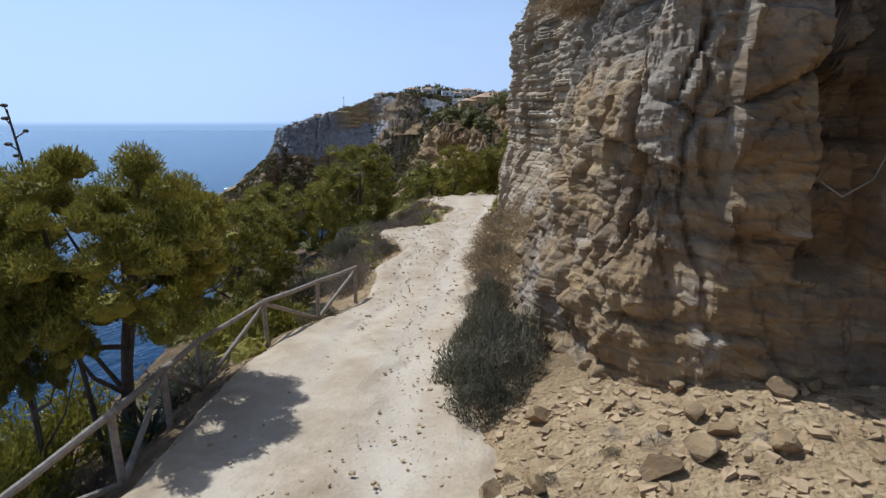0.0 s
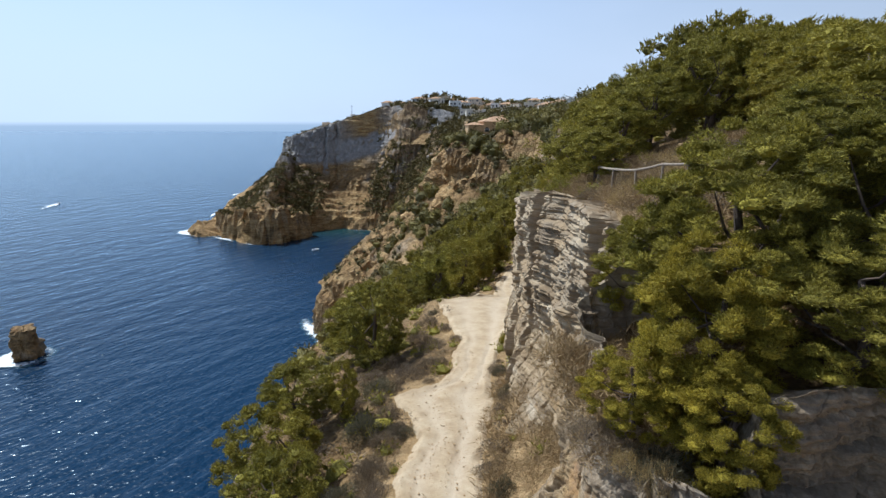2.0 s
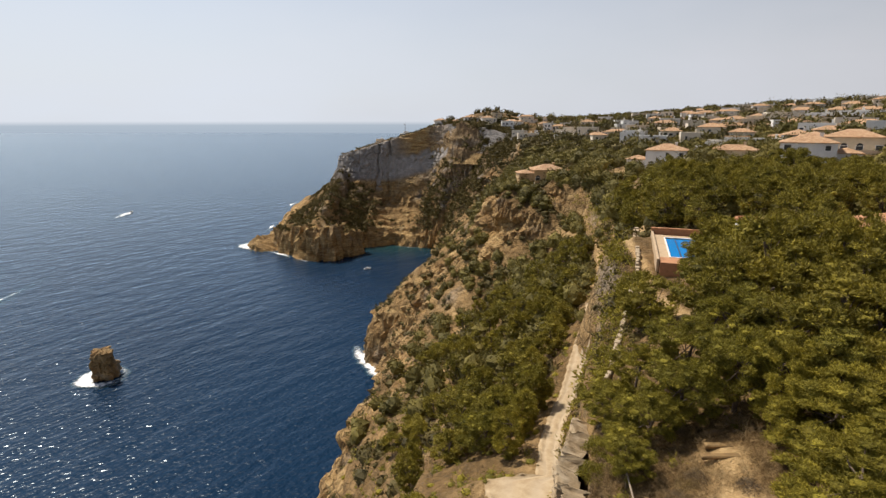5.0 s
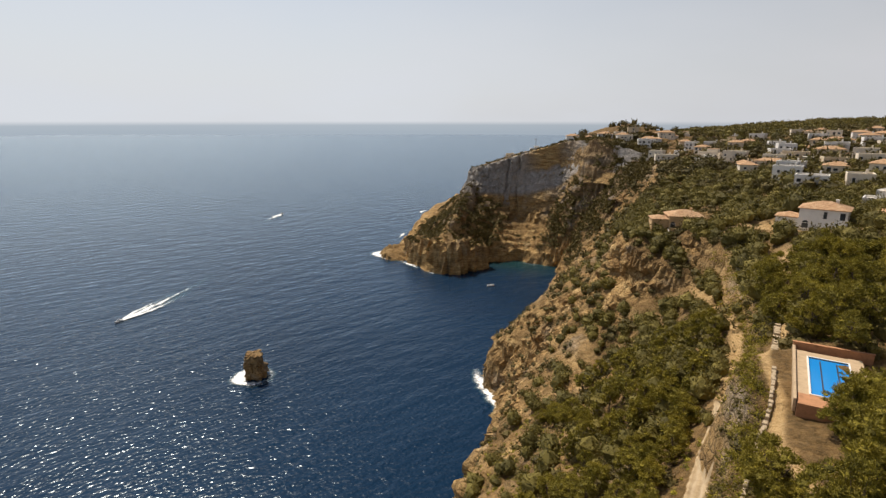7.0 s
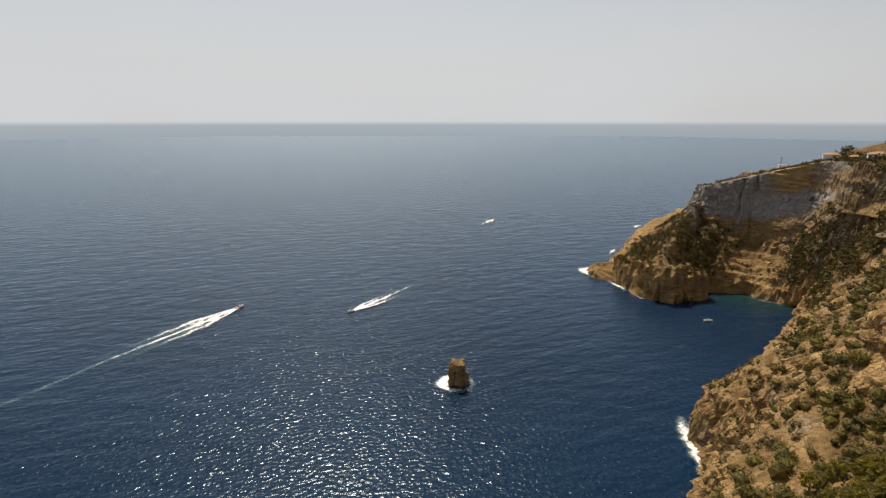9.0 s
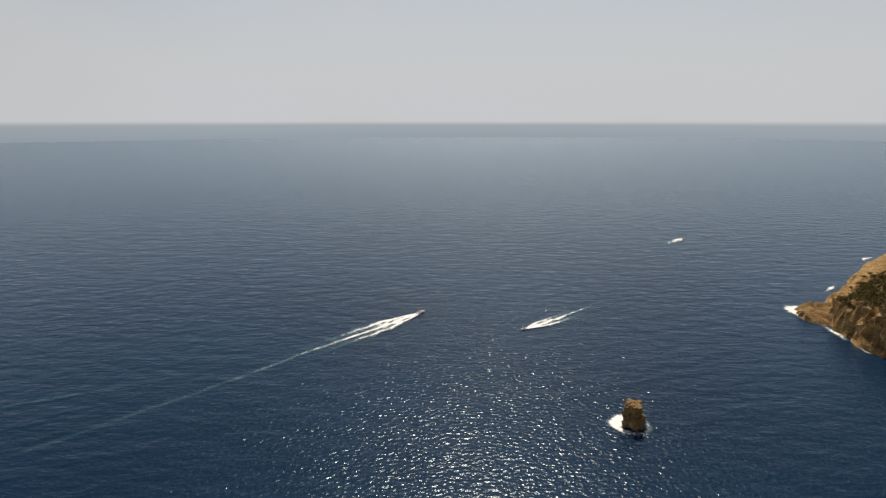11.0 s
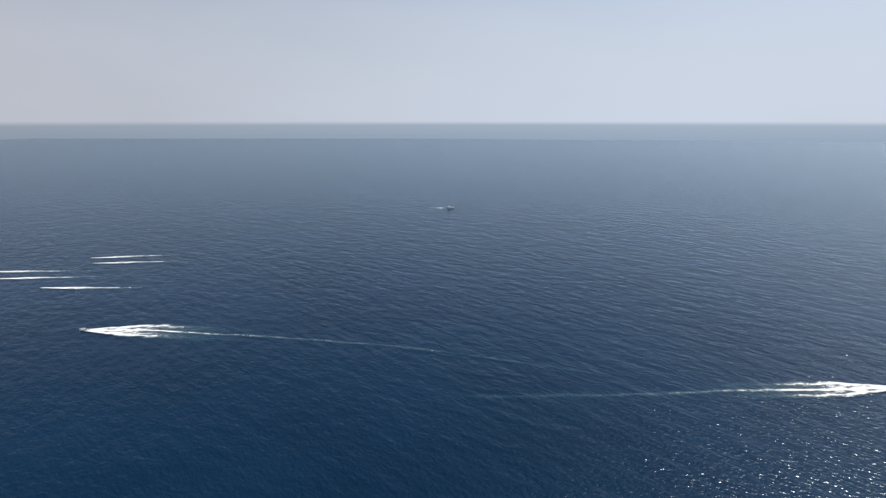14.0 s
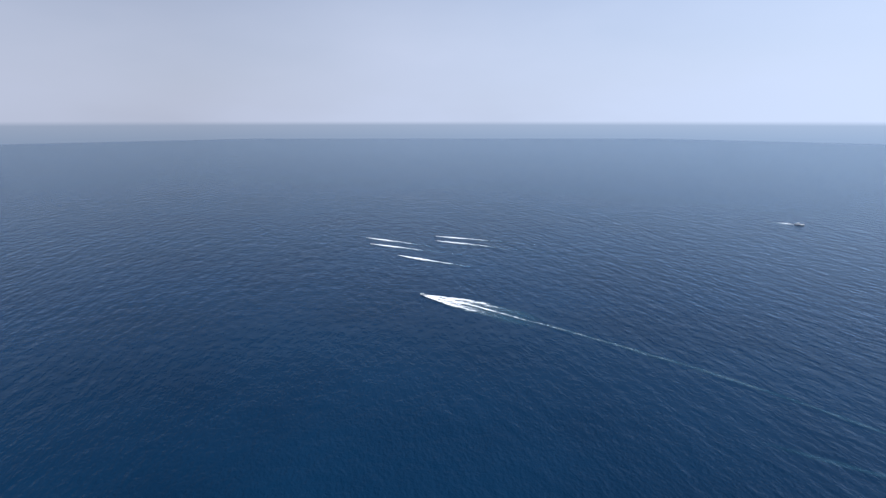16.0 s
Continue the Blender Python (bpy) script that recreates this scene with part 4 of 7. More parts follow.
def build_rock_wall():
    pts = np.array(WALL_LINE)
    seg = np.hypot(*np.diff(pts, axis=0).T)
    cum = np.concatenate([[0], np.cumsum(seg)])
    s = spaced((0, 14, 0.05), (14, 34, 0.085), (34, cum[-1], 0.16))
    px, py = np.interp(s, cum, pts[:, 0]), np.interp(s, cum, pts[:, 1])
    k = np.ones(41) / 41
    tx, ty = np.gradient(px, s), np.gradient(py, s)
    tx, ty = np.convolve(np.pad(tx, 20, "edge"), k, "valid"), np.convolve(np.pad(ty, 20, "edge"), k, "valid")
    ln = np.hypot(tx, ty)
    nx_, ny_ = -ty / ln, tx / ln  # outwards
    v = np.concatenate([np.linspace(0, 1, 210), 1 + np.linspace(0.02, 0.5, 26)])
    S, V = np.meshgrid(s, v, indexing="ij")
    PX, PY = np.broadcast_to(px[:, None], S.shape), np.broadcast_to(py[:, None], S.shape)
    NX, NY = np.broadcast_to(nx_[:, None], S.shape), np.broadcast_to(ny_[:, None], S.shape)
    foot = np.interp(py, [5, 9, 14, 28, 44, 56, 70], [84.0, 84.0, 83.6, 82.9, 81.7, 80.5, 80.5]) - 0.5
    top = np.where(s < 9, np.interp(s, [0, 3.5, 5.4, 5.95, 6.3, 9], [91.6, 91.7, 92.0, 91.8, 90.3, 90.2]), np.interp(py, [8, 12.0, 13.6, 14.8, 23.6, 26, 36, 40, 43], [90.1, 90.0, 90.6, 92.9, 93.0, 92.3, 91.6, 89.5, 86.0])) + 0.25 * fbm(s * 0.5, 0 * s, 0 * s, 3, 71)
    foot, top = foot[:, None], top[:, None]
    face = np.clip(V, 0, 1)
    Z = foot + (top - foot) * face
    far = np.clip((PY - 12.8) / 1.5, 0, 1) * (S > 9)  # the tall broken stretch beyond the corner
    alcove = far * np.clip((25 - PY) / 2, 0, 1)
    corner = np.exp(-((S - 8.6) / 2.6) ** 2)
    warp = 0.25 * fbm(S * 0.25, Z * 0.3, 0 * S, 3, 72)
    wob = 0.16 * fbm(S * 1.1, Z * 1.1, 0 * S, 3, 70)
    ledge = 90.1 + 0.25 * fbm(s * 0.7, 0 * s, 0 * s, 3, 73)[:, None]
    slabs = sum(a * np.clip((Z - ledge + d + 0.14 * vnoise(S * 1.3, 0 * S + d, 0 * S, 84)) / 0.06, 0, 1) for a, d in ((0.10, 1.25), (0.16, 0.85), (0.34, 0.45), (0.6, 0.1)))
    out = -np.where(far > 0.5, 0.45, 1.0) * face ** 1.6 * np.clip((S - 8.0) / 1.5, -0.2, 1) - corner * slabs + 0.12 * np.clip(0.14 - face, 0, 1) / 0.14
    out += alcove * 1.7 * np.clip((86.4 - Z) / 3.0, 0, 1) ** 1.2
    out += 0.5 * fbm(S * 0.35, Z * 0.45, 0 * S, 3, 74)
    out -= (1.3 + 0.5 * vnoise(S * 0.7, 0 * S, 0 * S, 69)) * np.clip((Z - 89.7) / 0.2, 0, 1) * np.clip((6.25 - S) / 0.15, 0, 1)  # the upper part stands back behind a ledge
    # bedding: thin wavy courses above and on the broken stretch, thick beds below
    thin = np.maximum(np.clip((Z - 88.6) / 0.7, 0, 1), far * np.clip((Z - 85.8) / 1.2, 0, 1))
    for th, amp, sd, w in ((0.36, 0.30 + 0.10 * far, 75, thin), (0.15, 0.09 + 0.05 * far, 76, thin), (0.95, 0.10, 77, 1 - 0.7 * thin), (0.40, 0.10, 78, 1 - thin)):
        q = (Z + warp + 0.05 * S * (S < 12)) / th
        q = q + 0.35 * vnoise(S * 0.35, q * 0.15, 0 * S, sd + 3)
        layer, inlay = np.floor(q), q - np.floor(q)
        h = 0.5 * hash3(layer, 0 * layer, 0 * layer, sd + 9) + 0.25 * (1 + vnoise(S * 0.8, layer * 7.3, 0 * S, sd))
        chip = np.clip(vnoise(S * 1.6, layer * 3.1, 0 * S, sd + 5) * 2.2 - 0.9, 0, 1)
        round_ = 1 - np.abs(2 * inlay - 1.0) ** 3.5
        out += w * amp * (h - 0.5 + 0.5 * (round_ - 1) * (0.35 + h) - 0.5 * chip)
    # upright columns of the broken stretch
    for size, amp, sd in ((3.4, 0.75, 91), (1.1, 0.16, 92)):
        q = (S + 0.35 * fbm(Z * 0.5, S * 0.3, 0 * S, 3, sd)) / size
        col, inc = np.floor(q), q - np.floor(q)
        out += far * amp * (hash3(col, 0 * col, 0 * col, sd) - 0.55 - 0.9 * np.clip(1 - np.minimum(inc, 1 - inc) / 0.07, 0, 1))
    # angular joint blocks in the massive beds
    for size, amp, sd in ((1.9, 0.26, 85), (0.8, 0.09, 87)):
        cs, cz = (S + 0.25 * size * vnoise(S / size, Z / size, 0 * S, sd)) / size, (Z + 0.2 * size * vnoise(S / size, Z / size, 0 * S + 3, sd)) / (size * 1.25)
        d1, d2, pick = np.full(S.shape, 9.0), np.full(S.shape, 9.0), np.zeros(S.shape)
        for a in (-1, 0, 1):
            for c in (-1, 0, 1):
                i, j = np.floor(cs) + a, np.floor(cz) + c
                px_, pz_ = i + hash3(i, j, 0 * i, sd), j + hash3(i, j, 0 * i, sd + 1)
                d = np.maximum(np.abs(px_ - cs), np.abs(pz_ - cz)) * 0.6 + 0.4 * np.hypot(px_ - cs, pz_ - cz)
                h = hash3(i, j, 0 * i + 7, sd) - 0.5 + 0.5 * (hash3(i, j, 0 * i + 9, sd) - 0.5) * (cs - px_) + 0.6 * (hash3(i, j, 0 * i + 11, sd) - 0.3) * (cz - pz_)
                nearer = d < d1
                d2 = np.where(nearer, d1, np.minimum(d2, d))
                pick, d1 = np.where(nearer, h, pick), np.where(nearer, d, d1)
        calm = band(S, 7.6, 8.9, 0.3) * band(Z, 87.2, 88.9, 0.3) * (size < 1.5)
        out += amp * (1 - 0.8 * thin) * (1 - 0.7 * calm) * np.clip((Z - 84.8) / 2.0, 0.3, 1) * (pick - 0.45 * np.clip(1 - (d2 - d1) / 0.10, 0, 1))
    # the upright pillar with its cap, the dark recess beside it, the overhanging block at the corner
    sw, zw = S + wob, Z + wob
    out += 0.34 * band(sw, 6.42, 7.32, 0.06) * band(zw, 86.4, 89.75, 0.12) + 0.42 * band(sw, 6.28, 7.42, 0.08) * band(zw, 89.45, 90.15, 0.10)
    out -= 0.62 * band(sw, 5.62, 6.40, 0.08) * band(zw, 85.9, 89.25, 0.25) * (0.8 + 0.4 * band(zw, 87.4, 88.1, 0.2))
    out += 0.30 * band(sw, 5.05, 5.60, 0.10) * band(zw, 86.2, 89.4, 0.3)
    out -= 0.34 * band(sw, 7.62, 10.6, 0.5) * band(zw, 82.0, 87.15 + 0.25 * (S - 8.2), 0.06)
    for c, w, d in ((7.52, 0.05, 0.16), (4.3, 0.06, 0.25), (3.0, 0.07, 0.3), (1.4, 0.07, 0.3), (9.9, 0.05, 0.2)):
        line = c + 0.55 * fbm(Z * 0.55, 0 * Z + c, 0 * Z, 4, 79)
        out -= d * np.exp(-((S - line) / w) ** 2) * np.clip(1.2 - 0.25 * np.abs(Z - 88), 0, 1)
    # crumbly knobs on the sunlit side of the corner
    knob = np.clip(vnoise(S * 4.5, Z * 4.5, 0 * S, 80), 0, 1) * np.clip((S - 8.3) / 0.8, 0, 1) * np.clip((88.2 - Z) / 1.0, 0, 1) * (1 - far)
    out += 0.16 * knob + 0.07 * fbm(S * 2.4, Z * 2.4, 0 * S, 4, 81) - 0.05 * np.clip(0.10 - np.abs(fbm(S * 1.1, Z * 0.8, 0 * S, 4, 94)), 0, 1) / 0.10 + (1 - 0.6 * far) * 0.05 * np.floor(3 * vnoise(S * 3.1, Z * 4.4, 0 * S, 95)) / 3 + 0.025 * vnoise(S * 14, Z * 14, 0 * S, 82)
    back = np.clip(V - 1, 0, 1)
    out = out - back * np.interp(s, [0, 10, 12, 14, 17, 20], [6.0, 6.0, 3.0, 1.6, 1.2, 2.6])[:, None]
    X, Y = PX + NX * out, PY + NY * out
    Z = Z + warp * 0.1 - back * np.where(S < 9.5, 3.2, np.where(S < 18.5, 5.0, 0.9)) + back * 0.9 * vnoise(X * 1.2, Y * 1.2, 0 * X, 83) * 0.6
    ns, nv = S.shape
    idx = np.arange(ns * nv).reshape(ns, nv)
    faces = np.stack([idx[:-1, :-1], idx[1:, :-1], idx[1:, 1:], idx[:-1, 1:]], -1).reshape(-1, 4)
    me = mesh_np("rock_wall", np.stack([X, Y, Z], -1).reshape(-1, 3), faces, smooth=False)
    # grey weathering by height, cut at low S as painted shade of ledges and pines
    weather_shade = np.clip((Z - 88.2) / 0.8 + 0.9 * fbm(S * 0.8, Z * 0.8, 0 * S, 3, 93), 0, 1) * (1 - 0.75 * far) * np.maximum(np.clip(0.35 + (S - 4.5) / 2, 0.35, 1), 0.85 * np.clip((Z - 89.2) / 0.5, 0, 1))
    calm = band(S, 7.6, 9.0, 0.4) * band(Z, 87.2, 88.9, 0.4)
    attribute(me, "fresh", (far * np.clip(0.75 + 0.9 * fbm(S * 0.6, Z * 0.9, 0 * S, 3, 68), 0, 1)).ravel())
    attribute(me, "weather_shade", np.maximum(weather_shade, calm * 0.8).ravel())
    me.materials.append(ROCK)
    tagged(new("rock_wall", me), "layered ochre and grey limestone outcrop with ledges and clefts", "rock face", kind="structure")


build_rock_wall()

# ---- plants ----
def needles(centres, dirs, length, width, r):
    """Fine single-triangle needles."""
    n = len(centres)
    d = dirs / np.maximum(np.linalg.norm(dirs, axis=1, keepdims=True), 1e-6)
    side = np.cross(d, r.normal(size=(n, 3)))
    side /= np.maximum(np.linalg.norm(side, axis=1, keepdims=True), 1e-6)
    ln, wd = length * r.uniform(0.6, 1.3, (n, 1)), width * r.uniform(0.7, 1.3, (n, 1))
    verts = np.stack([centres + side * wd * 0.5, centres + d * ln, centres - side * wd * 0.5], 1).reshape(-1, 3)
    return verts, np.arange(n)[:, None] * 3 + np.array([[0, 1, 2]])


ICO = {}


def ball(level):
    """Unit ball: vertices and triangles."""
    if level not in ICO:
        bm = bmesh.new()
        bmesh.ops.create_icosphere(bm, subdivisions=level, radius=1.0)
        ICO[level] = np.array([v.co[:] for v in bm.verts]), np.array([[v.index for v in f.verts] for f in bm.faces])
        bm.free()
    return ICO[level]


def cushions(cent, radii, squash, level, seed):
    """Lumpy masses of packed twigs and needles, one in the middle of each clump."""
    bv, bf = ball(level)
    lump = 1 + 0.28 * vnoise(bv[None, :, 0] * 2.1 + np.arange(len(cent))[:, None] * 7.7, bv[None, :, 1] * 2.1, bv[None, :, 2] * 2.1, seed)
    v = cent[:, None] + bv[None] * (lump * radii[:, None])[..., None] * np.array([1, 1, squash])
    return v.reshape(-1, 3), (np.arange(len(cent))[:, None, None] * len(bv) + bf[None]).reshape(-1, 3)


def join(a, b):
    return np.concatenate([a[0], b[0]]), np.concatenate([a[1], b[1] + len(a[0])])


def pine_crown(r, height, radius, clumps, tufts, length, width, low=0.45, flat=0.55, core=0.62):
    """Billowy clumps of needle tufts round a domed crown. The trunk stands at the origin."""
    base = height * low
    cs = []
    while len(cs) < clumps:
        p = r.uniform(-1, 1, 3)
        q = p[0] ** 2 + p[1] ** 2 + p[2] ** 2
        if 0.34 < q < 1 and p[2] > -0.75:
            cs.append(p)
    cs = np.array(cs)
    lop = 1 + 0.28 * np.sin(np.arctan2(cs[:, 1], cs[:, 0]) * 2 + r.uniform(0, 6)) * r.uniform(0.3, 1)
    mid = (height + base) / 2
    cent = np.stack([cs[:, 0] * radius * lop, cs[:, 1] * radius * lop, mid + cs[:, 2] * (height - base) * 0.5], 1)
    cr = radius * r.uniform(0.55, 1.15, clumps) * 1.95 / clumps ** 0.5
    n = clumps * tufts
    which = np.repeat(np.arange(clumps), tufts)
    d = r.normal(size=(n, 3))
    d[:, 2] = np.abs(d[:, 2]) * 1.1 - 0.25
    d /= np.linalg.norm(d, axis=1, keepdims=True)
    rad = cr[which] * r.uniform(0.35, 1.05, n) ** 0.55
    pos = cent[which] + d * rad[:, None] * np.array([1, 1, flat + 0.15])
    # fit the crown to its height and spread
    z0, z1 = np.percentile(pos[:, 2], (1, 99.5))
    sc = radius / np.percentile(np.hypot(pos[:, 0], pos[:, 1]), 96)
    for q in (pos, cent):
        q[:, 2] = base + (q[:, 2] - z0) / (z1 - z0) * (height - base)
        q[:, :2] *= sc
    inner = cushions(cent - np.array([0, 0, 0.1]) * cr[:, None], cr * sc * core, (flat + 0.15) * 0.85, 2 if tufts > 200 else 1, 63)
    return cent, join(needles(pos, 0.7 * d + 0.6 * r.normal(size=(n, 3)) + np.array([0, 0, 0.45]), length, width, r), inner)


def pine_trunk(r, height, radius, cent, limbs=7):
    sh = Shape()
    p, lean = Vector((0, 0, -0.4)), Vector((r.uniform(-0.12, 0.12), r.uniform(-0.12, 0.12), 1))
    rad = 0.028 * height + 0.03
    knots = [p]
    for i in range(5):
        q = p + lean * (height * 0.16)
        lean = (lean + Vector((r.uniform(-0.15, 0.15), r.uniform(-0.15, 0.15), 0))).normalized()
        sh.rod(p, q, rad, rad * 0.84, 8)
        p, rad = q, rad * 0.82
        knots.append(q)
    for c in cent[:: max(1, len(cent) // limbs)]:
        k = knots[r.integers(2, 6)]
        m = (Vector(k) + Vector(c)) / 2 + Vector((0, 0, -0.06 * height))
        sh.rod(k, m, rad * 0.75, rad * 0.5, 6)
        sh.rod(m, c, rad * 0.5, rad * 0.15, 6)
    return sh


def pine_kind(seed, height, radius, clumps, tufts, length, width, mat, low=0.45):
    r = np.random.default_rng(seed)
    cent, (v, f) = pine_crown(r, height, radius, clumps, tufts, length, width, low)
    crown = mesh_np("crown", v, f, smooth=False)
    crown.materials.append(mat)
    trunk = pine_trunk(r, height, radius, cent).mesh("trunk")
    trunk.materials.append(BARK)
    return trunk, crown


PINE_CLOSE = [pine_kind(100, 5.0, 2.3, 130, 520, 0.105, 0.027, PINE, 0.50), pine_kind(101, 5.0, 2.3, 170, 420, 0.10, 0.027, PINE, 0.10)]
PINE_GOLD = [pine_kind(102, 5.0, 2.3, 150, 460, 0.10, 0.027, PINE_YELLOW, 0.08)]
PINE_NEAR = [pine_kind(110 + i, 5.0, 2.3, 110, 200, 0.14, 0.048, PINE, 0.08 + 0.05 * i) for i in range(4)]
PINE_MID = [pine_kind(120 + i, 5.0, 2.3, 52, 96, 0.28, 0.10, PINE_WOOD, 0.06 + 0.06 * i) for i in range(5)]


def pine(kinds, x, y, height, spread, label="green Aleppo pine with a rounded clumpy crown", group="pines on the slope", z=None, pick=None):
    trunk, crown = kinds[int(rng.integers(len(kinds))) if pick is None else pick]
    z = float(ground_at(x, y)) if z is None else z
    t = thing("pine_tree", label, "tree", (x, y, z), float(rng.uniform(0, 6.28)), group)
    t.scale = (spread / 2.3, spread / 2.3, height / 5.0)
    part("trunk", trunk, None, t)
    part("crown", crown, None, t)
    return t


def bush_mesh(seed, n, length, width, mat, dome=0.8, upright=0.6):
    r = np.random.default_rng(seed)
    d = r.normal(size=(n, 3))
    d[:, 2] = np.abs(d[:, 2])
    d /= np.linalg.norm(d, axis=1, keepdims=True)
    lumps = 1 + 0.25 * np.sin(d[:, 0] * 5 + seed) * np.cos(d[:, 1] * 4 + seed * 2)
    pos = d * (r.uniform(0.25, 1, n) ** 0.45 * lumps)[:, None] * np.array([1, 1, dome])
    v, f = needles(pos, d * (1 - upright) + np.array([0, 0, upright]) + 0.45 * r.normal(size=(n, 3)), length, width, r)
    me = mesh_np("foliage", v, f, smooth=False)
    me.materials.append(mat)
    return me


def stems_mesh(seed):
    r = np.random.default_rng(seed)
    sh = Shape()
    for i in range(9):
        a = r.uniform(0, 6.28)
        q = Vector((math.cos(a) * r.uniform(0.2, 0.6), math.sin(a) * r.uniform(0.2, 0.6), r.uniform(0.3, 0.65)))
        sh.rod((0, 0, -0.1), q, 0.025, 0.008, 5)
    me = sh.mesh("stems")
    me.materials.append(BARK)
    return me


STEMS = [stems_mesh(i) for i in range(3)]
BUSH = {
    "sage": [bush_mesh(200 + i, 4200, 0.13, 0.026, SAGE) for i in range(3)],
    "dry": [bush_mesh(210 + i, 2600, 0.16, 0.020, DRY, 0.7) for i in range(3)],
    "green": [bush_mesh(220 + i, 3000, 0.14, 0.045, PINE, 0.85, 0.3) for i in range(3)],
    "silver": [bush_mesh(230 + i, 900, 0.22, 0.012, GREYPLANT, 0.7, 0.3) for i in range(2)],
    "straw": [bush_mesh(240 + i, 600, 0.55, 0.014, STRAW, 1.3, 0.9) for i in range(2)],
}
BUSH_WORDS = {"sage": "dense grey-green sage-like shrub", "dry": "dry greyish-brown thorny shrub", "green": "low dark green mastic shrub", "silver": "small silvery leafless twig cushion", "straw": "tuft of tall straw-yellow dry grass"}


def bush(kind, x, y, r, h=None, where="beside the gravel track", z=None):
    z = float(ground_at(x, y)) if z is None else z
    t = thing("shrub" if kind != "straw" else "grass_tuft", BUSH_WORDS[kind] + " " + where, "shrub" if kind != "straw" else "grass", (x, y, z - 0.04), float(rng.uniform(0, 6.28)), "shrubs " + where)
    h = r if h is None else h
    t.scale = (r, r, h)
    part("foliage", BUSH[kind][int(rng.integers(len(BUSH[kind])))], None, t)
    if kind != "straw":
        part("stem", STEMS[int(rng.integers(3))], None, t)
    return t


def scatter_stuff(name, label, category, xs, ys, zs, rs, n, length, width, mat, dome=0.75, seed=1, core=0.0):
    """Many small shrubs or far trees as one mesh."""
    r = np.random.default_rng(seed)
    m = len(xs)
    which = np.repeat(np.arange(m), n)
    d = r.normal(size=(m * n, 3))
    d[:, 2] = np.abs(d[:, 2]) * 0.9 + 0.05
    d /= np.linalg.norm(d, axis=1, keepdims=True)
    bumpy = 1 + 0.3 * np.sin(d[:, 0] * 6 + which) * np.cos(d[:, 1] * 5 + which * 1.7)
    R = np.asarray(rs)[which]
    pos = np.stack([np.asarray(xs), np.asarray(ys), np.asarray(zs)], 1)[which] + d * (R * bumpy * r.uniform(0.6, 1, m * n))[:, None] * np.array([1, 1, dome])
    v, f = needles(pos, d + 0.7 * r.normal(size=(m * n, 3)), length * R[:, None], width * R[:, None], r)
    if core:
        v, f = join((v, f), cushions(np.stack([np.asarray(xs), np.asarray(ys), np.asarray(zs)], 1), np.asarray(rs) * core, dome, 1, 64))
    me = mesh_np(name, v, f, smooth=False)
    me.materials.append(mat)
    return tagged(new(name, me), label, category, kind="stuff")


def slope_at(x, y):
    return np.hypot(ground_at(x + 0.8, y) - ground_at(x - 0.8, y), ground_at(x, y + 0.8) - ground_at(x, y - 0.8)) / 1.6


def clear_of(x, y):
    """Where trees may stand."""
    if y < 93 and float(on_track(np.array([x]), np.array([y]))[0]) > 0:
        return False
    if any(float(near_line(p, np.array([x]), np.array([y]))[0][0]) < 1.5 for p in FOOTPATHS):
        return False
    for cx, cy, r in ((10.3, 19.5, 3.6), (11.8, 24, 3.0), (8, 22, 3.0), (12.5, 28, 2.5), (25, 73, 8.5), (24, 80, 6), (20.5, 64, 3.6), (19, 58, 4), (39, 178, 12), (36, 152, 6), (18, 208, 12), (48, 162, 9), (51, 70, 10), (44, 65, 6), (47, 60, 5.5), (40, 58, 3), (35, 80, 4), (33, 74, 3), (74, 140, 11), (92, 155, 13)):
        if math.hypot(x - cx, y - cy) < r:
            return False
    return True

# ---- boulders and stones under the rock wall ----
def boulder_mesh(seed, flat=0.75):
    r = np.random.default_rng(seed)
    bm = bmesh.new()
    bmesh.ops.create_icosphere(bm, subdivisions=3, radius=1.0)
    cuts = [Vector(r.normal(size=3)).normalized() for _ in range(8)]
    lim = r.uniform(0.34, 0.62, 8)
    for v in bm.verts:
        for c, d in zip(cuts, lim):
            over = v.co.dot(c) - d
            if over > 0:
                v.co -= c * over
        v.co *= 1 + 0.05 * noise.noise(v.co * 4 + Vector((seed, 0, 0)))
        v.co.z *= flat
    me = bpy.data.meshes.new("boulder")
    bm.to_mesh(me)
    bm.free()
    me.materials.append(ROCK_WARM)
    return me


BOULDERS = [boulder_mesh(i) for i in range(6)]


def boulder(x, y, r, label="angular ochre boulder at the foot of the rock wall"):
    ob = part("boulder", BOULDERS[int(rng.integers(6))], None)
    ob.location = (x, y, float(ground_at(x, y)) + 0.22 * r)
    ob.rotation_euler = (float(rng.uniform(-0.3, 0.3)), float(rng.uniform(-0.3, 0.3)), float(rng.uniform(0, 6.28)))
    r = r * 0.78
    ob.scale = (r * float(rng.uniform(0.8, 1.25)), r * float(rng.uniform(0.8, 1.2)), r * float(rng.uniform(0.75, 1.15)))
    return tagged(ob, label, "boulder", "boulders below the rock wall")


for x, y, r in ((1.25, 6.45, 0.30), (3.0, 6.45, 0.20), (4.0, 5.95, 0.24), (4.45, 6.0, 0.24), (5.3, 6.3, 0.2), (0.5, 5.15, 0.38), (2.9, 5.75, 0.2), (3.05, 5.4, 0.22), (3.6, 5.05, 0.26), (2.05, 6.3, 0.13), (2.25, 5.0, 0.34), (4.8, 5.7, 0.12), (2.7, 5.1, 0.3), (3.3, 5.8, 0.13), (1.0, 5.0, 0.22), (2.5, 5.6, 0.11), (1.6, 21.5, 0.4), (2.4, 24.5, 0.55), (2.2, 20.6, 0.3)):
    boulder(x, y, r)


